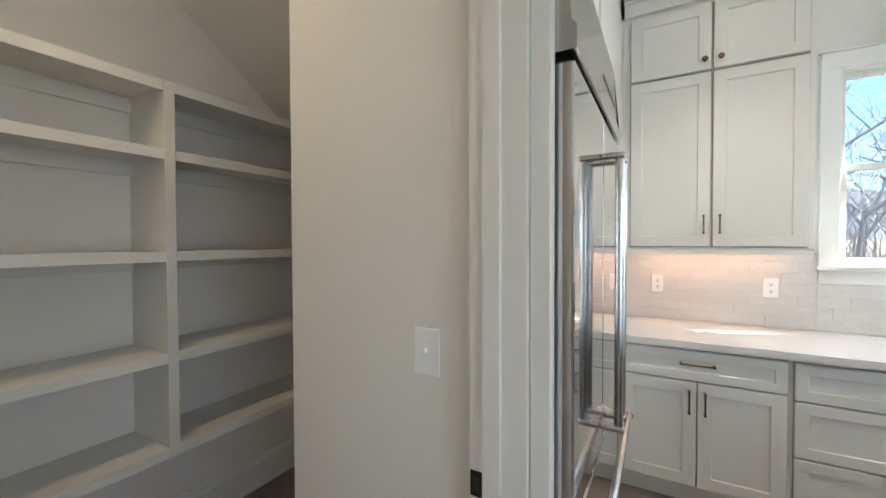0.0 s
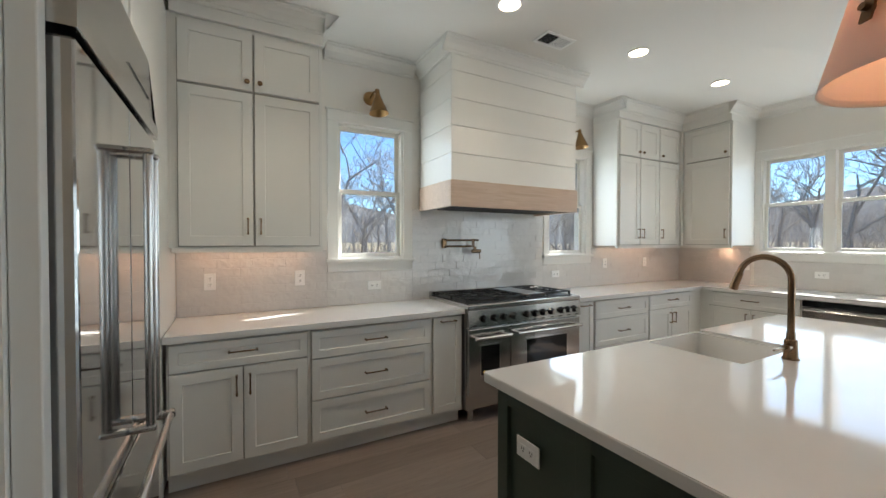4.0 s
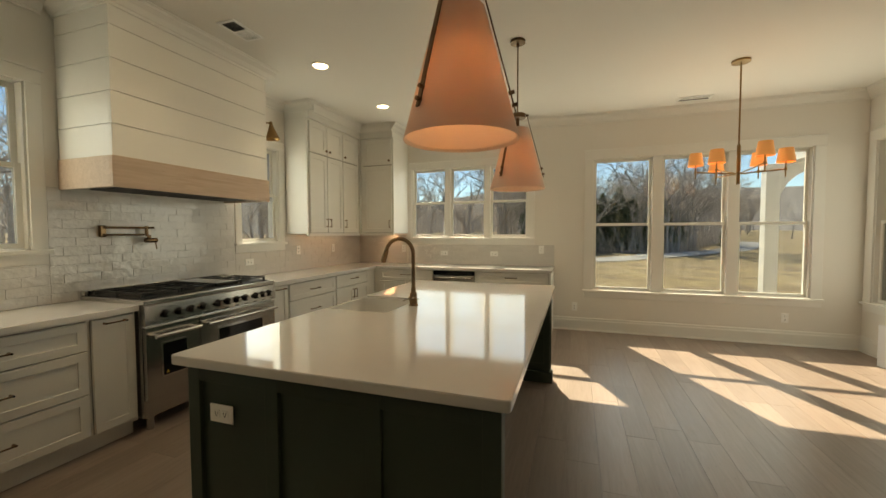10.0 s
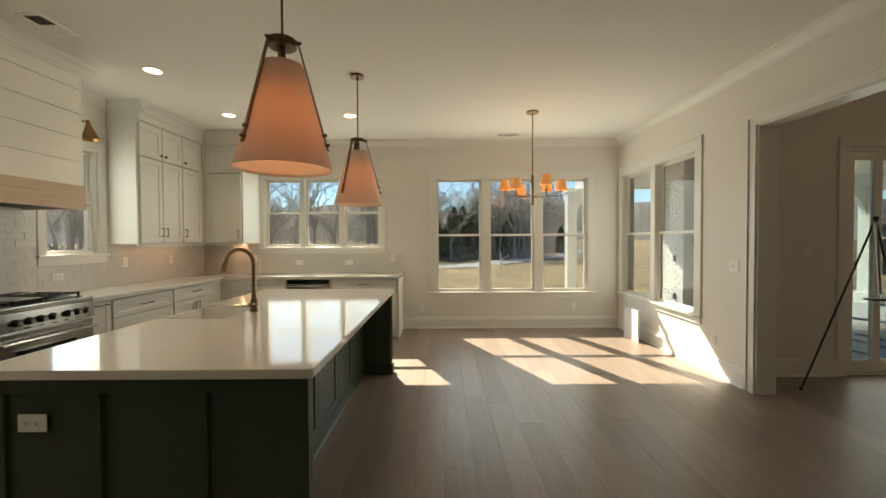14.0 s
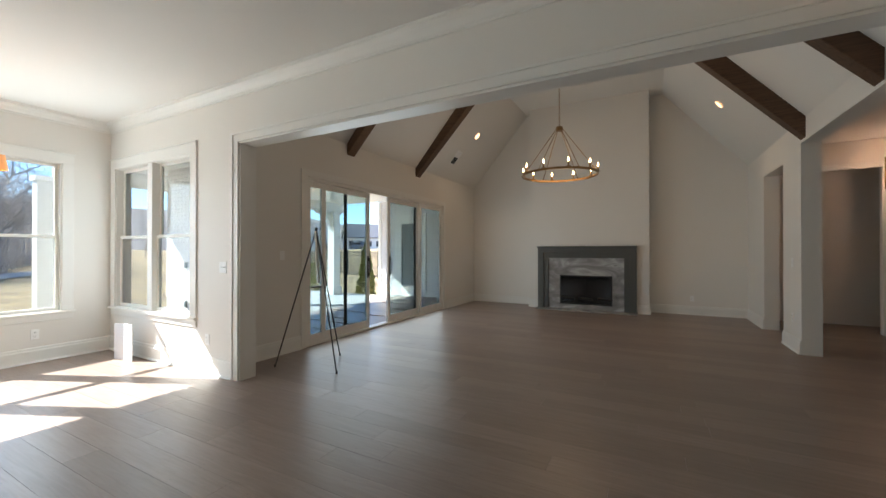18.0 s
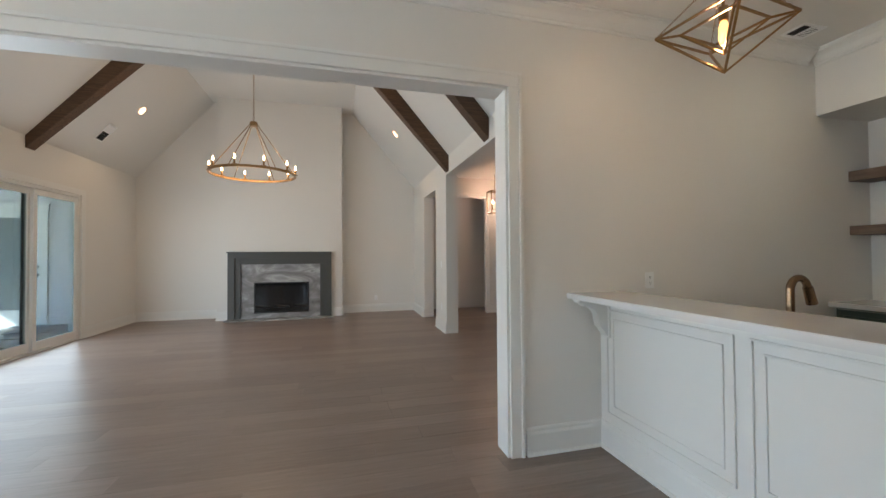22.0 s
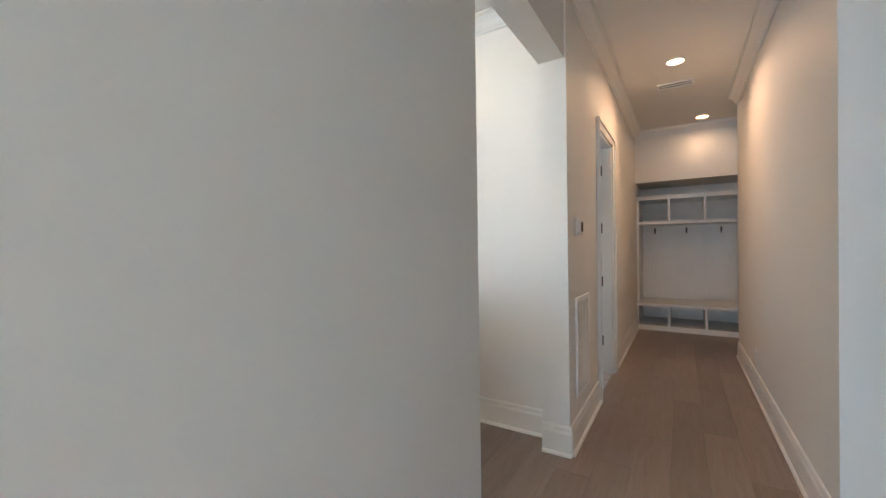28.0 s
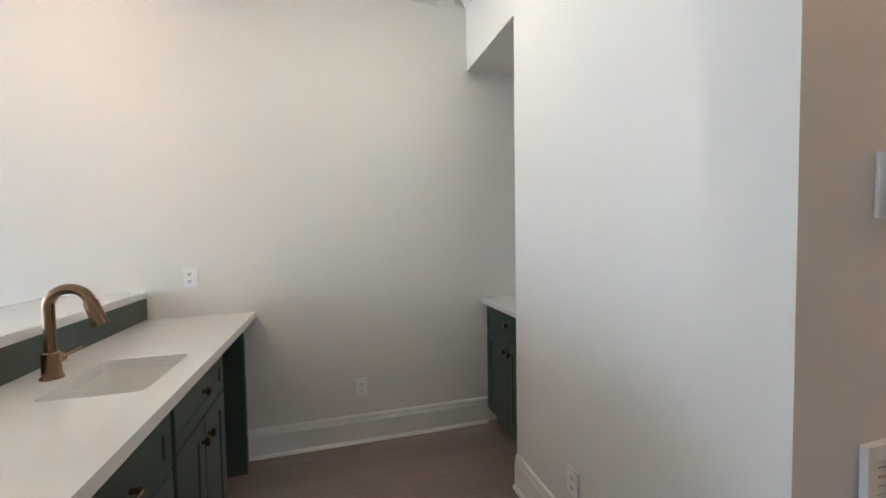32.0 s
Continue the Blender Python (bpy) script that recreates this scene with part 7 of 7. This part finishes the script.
# porch
tagged(box("pavement_patio", LX1 + 0.16, 10.5, -9.72, YS - 0.17, GZ - 0.2, -0.045, M_CONC), "pale concrete covered patio", "patio", kind="structure")
PX, PY0, PY1 = 8.85, -9.75, YS + 0.15
tagged(box("ceiling_porch", LX1 + 0.16, PX + 0.25, -9.72, YS - 0.175, 2.80, 2.92, M_TRIM), "white porch ceiling", "ceiling", kind="structure")
tagged(boxes("porch_fascia", [(PX - 0.02, PX + 0.20, -9.72, YS - 0.18, 2.52, 2.799), (XE + 0.17, PX - 0.02, YS - 0.40, YS - 0.18, 2.52, 2.799)], M_TRIM), "white porch beam", "beam", kind="structure")


def porch_post(x, y, arms, half=0.13):
    t = thing("porch_post", (x, y, -0.045), "square white porch post with curved brackets", "post", "porch posts")
    box("shaft", x - half, x + half, y - half, y + half, -0.044, 2.52, M_TRIM, t, 0.006)
    box("plinth", x - half - 0.04, x + half + 0.04, y - half - 0.04, y + half + 0.04, -0.044, 0.22, M_TRIM, t, 0.008)
    box("capital", x - half - 0.03, x + half + 0.03, y - half - 0.03, y + half + 0.03, 2.44, 2.52, M_TRIM, t, 0.008)
    for axis, sgn in arms:
        R = 0.62
        curve = [(half + R - R * math.sin(math.pi / 2 * k / 10), 2.45 - R * (1 - math.cos(math.pi / 2 * k / 10))) for k in range(11)]
        bm = bmesh.new()
        cols = []
        for u, v in curve:
            cols.append([bm.verts.new((x + w, y + sgn * u, h) if axis == "y" else (x + sgn * u, y + w, h)) for w, h in ((-0.05, v), (0.05, v), (0.05, 2.519), (-0.05, 2.519))])
        for a, b in zip(cols, cols[1:]):
            for k in range(4):
                bm.faces.new((a[k], a[(k + 1) % 4], b[(k + 1) % 4], b[k]))
        bm.faces.new(cols[0]), bm.faces.new(cols[-1])
        bmesh.ops.recalc_face_normals(bm, faces=bm.faces)
        part("bracket", bm, M_TRIM, t)
    return t


porch_post(PX + 0.06, -2.70, [("y", -1)], 0.10)
porch_post(PX + 0.05, -6.6, [("y", 1), ("y", -1)])
porch_post(PX + 0.05, -9.3, [("y", 1)])

# white brick pier
bp_ = thing("brick_pier", (7.63, -4.5, -0.045), "white painted brick pier on the porch", "pier")
bx_, by_ = (7.2, 8.07), (-4.95, -4.13)
box("mortar_core", bx_[0] + 0.012, bx_[1] - 0.012, by_[0] + 0.012, by_[1] - 0.012, -0.044, 2.80, M_MORTAR, bp_)
def brick_mesh(lx, ly, lz):
    bm = bmesh.new()
    add_box(bm, -lx / 2, lx / 2, -ly / 2, ly / 2, -lz / 2, lz / 2, 0.004)
    me = bpy.data.meshes.new("brick")
    bm.to_mesh(me)
    bm.free()
    me.materials.append(M_BRICK)
    return me
bl, bh = 0.22, 0.068
full, half_ = brick_mesh(bl - 0.010, 0.05, bh - 0.010), brick_mesh(bl / 2 - 0.010, 0.05, bh - 0.010)
full_s = brick_mesh(0.05, bl - 0.010, bh - 0.010)
rest = bmesh.new()
rows_n = int(2.84 / bh)
for r in range(rows_n):
    z = -0.044 + (r + 0.5) * bh
    off = (r % 2) * bl / 2
    x = bx_[0]
    while x < bx_[1] - 0.02:
        e = min(bx_[1], (x + bl) if x > bx_[0] or not off else x + bl / 2)
        if e - x > 0.05:
            o = new("brick", full if e - x > bl * 0.8 else half_)
            o.location = ((x + e) / 2, by_[1] - 0.022 + rnd.uniform(-0.002, 0.002), z)
            o.parent = bp_
            o.matrix_parent_inverse = bp_.matrix_basis.inverted()
        x = e
    y = by_[0] + off
    while y < by_[1] - 0.06:
        e = min(y + bl, by_[1] - 0.002)
        for xx in (bx_[0] + 0.022, bx_[1] - 0.022):
            add_box(rest, xx - 0.025, xx + 0.025, y + 0.005, e - 0.005, z - bh / 2 + 0.005, z + bh / 2 - 0.005)
        y = e if e < by_[1] - 0.01 else by_[1]
o = part("side_bricks", rest, M_BRICK, bp_)
o["kind"] = "stuff"

wb = thing("wall_box", (7.18, -4.35, 1.37), "grey weatherproof box on the brick pier", "electric box")
box("cover", 7.15, 7.1965, -4.42, -4.29, 1.28, 1.46, M_GREYPAINT, wb, 0.006)
for z in (1.05, 0.36):
    ot = thing("outdoor_outlet", (7.43, -4.13, z), "grey outdoor outlet on the brick pier", "outlet", "pier outlets")
    box("plate", 7.40, 7.46, -4.1265, -4.10, z - 0.055, z + 0.055, M_DARKSTILE, ot, 0.003)
# south wing seen across the porch
wg = thing("house_wing", (6.0, -9.8, 0), "white lap-sided house wing with a glazed patio door", "house")
box("core", LX1 + 0.16, 7.48, -10.4, -9.76, -0.3, 2.80, M_SIDING, wg)
for x0, x1 in ((LX1 + 0.165, 5.80), (6.86, 7.40)):
    z = 0.16
    while z < 2.78:
        bm = bmesh.new()
        for v0, v1 in ((x0, x1),):
            vs = [bm.verts.new(p) for p in ((v0, -9.758, z), (v1, -9.758, z), (v1, -9.735, z), (v0, -9.735, z), (v0, -9.757, z + 0.175), (v1, -9.757, z + 0.175))]
            bm.faces.new((vs[0], vs[1], vs[2], vs[3])), bm.faces.new((vs[3], vs[2], vs[5], vs[4])), bm.faces.new((vs[0], vs[3], vs[4])), bm.faces.new((vs[1], vs[5], vs[2]))
        part("siding_board", bm, M_SIDING, wg)
        z += 0.172
box("skirt", LX1 + 0.165, 7.48, -9.76, -9.73, -0.045, 0.155, M_TRIM, wg)
box("corner_board", 7.40, 7.49, -9.76, -9.72, -0.045, 2.79, M_TRIM, wg)
dn = boxes("patio_door", [(5.90, 6.02, -9.76, -9.715, 0.0, 2.25), (6.64, 6.76, -9.76, -9.715, 0.0, 2.25), (6.02, 6.64, -9.76, -9.715, 0.0, 0.30), (6.02, 6.64, -9.76, -9.715, 2.10, 2.25)], M_TRIM, wg, 0.003, "white glazed patio door")
box("door_glass", 6.02, 6.64, -9.755, -9.735, 0.30, 2.10, material("grey_door_glass", (0.20, 0.235, 0.235), 0.05, vary=0.1), dn)
cyl("door_knob", (5.96, -9.715, 0.98), (5.96, -9.66, 0.98), 0.03, M_BLACK, dn)
cyl("deadbolt", (5.96, -9.715, 1.14), (5.96, -9.69, 1.14), 0.028, M_BLACK, dn)
for a, b in ((5.80, 5.90), (6.76, 6.86)):
    box("door_casing", a, b, -9.76, -9.71, -0.045, 2.25, M_TRIM, wg, 0.003)
box("door_head", 5.78, 6.88, -9.76, -9.705, 2.25, 2.38, M_TRIM, wg, 0.003)
box("door_step", 5.80, 6.86, -9.74, -9.60, -0.045, 0.0, M_CONC, wg, 0.003)
# porch fan-like ceiling light and yard post
pl = thing("porch_ceiling_light", (6.6, -6.0, 2.8), "round white light on the porch ceiling", "ceiling light")
lathe("disc", [(0.0, -0.02), (0.10, -0.018), (0.11, 0.0)], (6.6, -6.0, 2.8), M_PLATE, pl, 20)
pf = thing("porch_fan", (5.95, -5.5, 2.8), "white ceiling fan on the porch", "ceiling fan")
cyl("downrod", (5.95, -5.5, 2.80), (5.95, -5.5, 2.66), 0.018, M_BLACK, pf)
lathe("motor", [(0.0, 0.06), (0.07, 0.05), (0.10, 0.02), (0.10, -0.03), (0.06, -0.06), (0.0, -0.065)], (5.95, -5.5, 2.60), M_BLACK, pf, 24)
for k in range(5):
    bm = bmesh.new()
    add_box(bm, 0.12, 0.68, -0.065, 0.065, -0.005, 0.005, 0.003)
    bmesh.ops.transform(bm, matrix=Matrix.Translation((5.95, -5.5, 2.60)) @ Matrix.Rotation(radians(72 * k + 20), 4, "Z") @ Matrix.Rotation(0.2, 4, "X"), verts=bm.verts)
    part("blade", bm, M_TRIM, pf)
# car parked by the neighbours
car = thing("parked_car", (60, -70.5, ground_z(60, -70.5)), "dark blue parked car by the neighbour house", "car")
cz, M_CARBLUE = ground_z(60, -70.5), material("car_blue", (0.05, 0.07, 0.11), 0.25, 0.3)
prism("body", [(57.8, cz + 0.35), (62.2, cz + 0.35), (62.2, cz + 0.85), (61.2, cz + 1.0), (60.6, cz + 1.55), (58.8, cz + 1.6), (58.0, cz + 1.0), (57.8, cz + 0.9)], "y", -71.4, -69.6, M_CARBLUE, car)
prism("side_glass", [(58.5, cz + 1.05), (60.9, cz + 1.05), (60.5, cz + 1.48), (58.9, cz + 1.5)], "y", -71.42, -69.58, M_BLACKGLASS, car)
for x in (58.6, 61.3):
    for y in (-71.42, -69.58):
        w = cyl("wheel", (x, y - 0.1, cz + 0.34), (x, y + 0.1, cz + 0.34), 0.34, M_BLACK, car)
yp = thing("yard_post", (24.0, -3.4, GZ), "white utility post with two arms in the field", "post")
tube("post", [(24.0, -3.4, GZ - 0.1), (24.0, -3.4, GZ + 1.0)], 0.035, M_PLATE, yp, 6)
tube("arm", [(24.0, -3.9, GZ + 0.85), (24.0, -3.4, GZ + 0.55), (24.0, -2.7, GZ + 0.5)], 0.03, M_PLATE, yp, 6)
# unseen flat slabs added over the ceilings; they shut out sun and sky
tagged(boxes("unseen_cover", [(-9.6, XE + 0.6, YS - 0.17, YN + 0.6, HC + 0.13, HC + 0.25), (-5.2, LX1 + 0.2, -12.1, YS - 0.17, LT + 0.14, LT + 0.25), (-9.6, -5.0, -12.2, YS - 0.17, 3.2, 3.3)], M_ROOF), "unseen flat cover added above the ceilings", "roof", kind="structure")


# ---- backsplash tiles ----
def tile_material():
    m = bpy.data.materials.new("handmade_glazed_tile")
    m.use_nodes = True
    n, l = m.node_tree.nodes, m.node_tree.links
    b = n["Principled BSDF"]
    co, info, sc, ad, ns, bp, mr, hs = n.new("ShaderNodeTexCoord"), n.new("ShaderNodeObjectInfo"), n.new("ShaderNodeVectorMath"), n.new("ShaderNodeVectorMath"), n.new("ShaderNodeTexNoise"), n.new("ShaderNodeBump"), n.new("ShaderNodeMapRange"), n.new("ShaderNodeHueSaturation")
    sc.operation, sc.inputs[1].default_value = "MULTIPLY", (91.0, 57.0, 33.0)
    l.new(info.outputs["Random"], sc.inputs[0]), l.new(co.outputs["Object"], ad.inputs[0]), l.new(sc.outputs[0], ad.inputs[1])
    ns.inputs["Scale"].default_value, ns.inputs["Detail"].default_value = 19, 2
    l.new(ad.outputs[0], ns.inputs["Vector"]), l.new(ns.outputs["Fac"], bp.inputs["Height"])
    bp.inputs["Strength"].default_value, bp.inputs["Distance"].default_value = 0.8, 0.008
    l.new(bp.outputs[0], b.inputs["Normal"])
    mr.inputs["To Min"].default_value, mr.inputs["To Max"].default_value = 0.975, 1.025
    l.new(info.outputs["Random"], mr.inputs["Value"]), l.new(mr.outputs[0], hs.inputs["Value"])
    hs.inputs["Color"].default_value = (0.70, 0.68, 0.655, 1)
    l.new(hs.outputs[0], b.inputs["Base Color"])
    b.inputs["Roughness"].default_value, b.inputs["IOR"].default_value, b.inputs["Coat Weight"].default_value = 0.08, 1.75, 0.5
    return m


M_TILE = tile_material()
TL, TH = 0.228, 0.0655
tile_cache = {}
def tile_at(side, u0, u1, z0, z1, parent):
    w, h = round(u1 - u0, 3), round(z1 - z0, 3)
    if w < 0.012 or h < 0.010:
        return
    key = (side.kind in "NS", w, h)
    if key not in tile_cache:
        bm = bmesh.new()
        a, d, g = w / 2 - 0.001, 0.0033, 0.0012
        c = h / 2 - 0.001
        if key[0]:
            add_box(bm, -a, a, -d, d, -c, c, g)
        else:
            add_box(bm, -d, d, -a, a, -c, c, g)
        me = bpy.data.meshes.new("tile")
        bm.to_mesh(me)
        bm.free()
        me.materials.append(M_TILE)
        tile_cache[key] = me
    o = new("tile", tile_cache[key])
    o.location = side.p((u0 + u1) / 2, 0.0072 + rnd.uniform(-0.0005, 0.0005), (z0 + z1) / 2)
    o.rotation_euler = (rnd.uniform(-0.012, 0.012), rnd.uniform(-0.002, 0.002), rnd.uniform(-0.009, 0.009))
    o.parent = parent
    o.matrix_parent_inverse = parent.matrix_basis.inverted()


def tile_field(side, areas, parent, zbase=0.8945):
    """Rows of tiles in running bond over rectangles (u0, u1, z0, z1)."""
    for u0, u1, z0, z1 in areas:
        box("grout", *side.b(u0, u1, 0.0008, 0.0082, z0, z1), M_GROUT, parent)
        r0, r1 = int((z0 - zbase) / TH - 0.001), int(math.ceil((z1 - zbase) / TH - 0.001))
        for r in range(r0, r1):
            a, b = max(z0, zbase + r * TH), min(z1, zbase + (r + 1) * TH)
            start = -2.0 + (r % 3) * TL / 3
            k = int((u0 - start) / TL)
            while start + k * TL < u1:
                p, q = max(u0, start + k * TL), min(u1, start + (k + 1) * TL)
                if q > p:
                    tile_at(side, p, q, a, b, parent)
                k += 1


bsn = thing("backsplash_range", (3.2, YN, 0.92), "glossy handmade pale subway tiles behind the range", "backsplash", kind="structure")
tile_field(N, [(XP + 0.012, 1.655, 0.8945, 1.345), (1.655, 2.405, 0.8945, 1.17), (2.405, 3.955, 0.8945, 1.705), (3.955, 4.71, 0.8945, 1.17), (4.71, XE - 0.01, 0.8945, 1.345)], bsn)
bse = thing("backsplash_window", (XE, 2.3, 0.92), "glossy handmade pale subway tiles under the window", "backsplash", kind="structure")
tile_field(E, [(0.75, 3.02, 0.8945, 1.195), (3.06, YN - 0.01, 0.8945, 1.345)], bse)

# ---- floor planks ----
def island_wood(src, name):
    """The plank material with a tone for each joined piece."""
    m = src.copy()
    m.name = name
    n, l = m.node_tree.nodes, m.node_tree.links
    info = next(x for x in n if x.type == "OBJECT_INFO")
    geo = n.new("ShaderNodeNewGeometry")
    for k in list(l):
        if k.from_node == info:
            to = k.to_socket
            l.remove(k)
            l.new(geo.outputs["Random Per Island"], to)
    return m


M_FLOORJOIN = island_wood(M_FLOOR, "oak_plank_far")
PW = 0.190
plank_cache = {}
def plank_mesh(length):
    if length not in plank_cache:
        bm = bmesh.new()
        add_box(bm, 0.0009, length - 0.0009, 0.0007, PW - 0.0007, -0.011, 0.0)
        me = bpy.data.meshes.new("plank")
        bm.to_mesh(me)
        bm.free()
        me.materials.append(M_FLOOR)
        plank_cache[length] = me
    return plank_cache[length]


rp_ = random.Random(3)
verts, faces, single = [], [], 0
LENS = (0.9, 1.2, 1.5, 1.8, 2.1)
rowsy = int((YN + 12.4) / PW) + 1
for r in range(rowsy):
    y = YN + 0.01 - (r + 1) * PW
    x, end = -9.4 + rp_.uniform(-1.2, 0), XE + 0.1
    if y < YS - 0.2:
        x, end = -4.9 + rp_.uniform(-1.2, 0), LX1 + 0.1
    while x < end:
        ln = rp_.choice(LENS)
        near = -1.6 < x < 5.6 and -5.2 < y < 1.0
        if near and single < 298:
            o = new("plank", plank_mesh(ln))
            o.location = (x, y, rp_.uniform(-0.0004, 0.0))
            o.parent = floor
            single += 1
        else:
            a = len(verts)
            x0, x1, y0, y1 = x + 0.0009, x + ln - 0.0009, y + 0.0007, y + PW - 0.0007
            for z in (-0.011, 0.0):
                verts += [(x0, y0, z), (x1, y0, z), (x1, y1, z), (x0, y1, z)]
            faces += [(a + 4, a + 5, a + 6, a + 7), (a, a + 1, a + 5, a + 4), (a + 1, a + 2, a + 6, a + 5), (a + 2, a + 3, a + 7, a + 6), (a + 3, a, a + 4, a + 7)]
        x += ln
me = bpy.data.meshes.new("further_planks")
me.from_pydata(verts, [], faces)
me.materials.append(M_FLOORJOIN)
o = new("further_planks", me)
o.parent = floor
o["kind"] = "stuff"
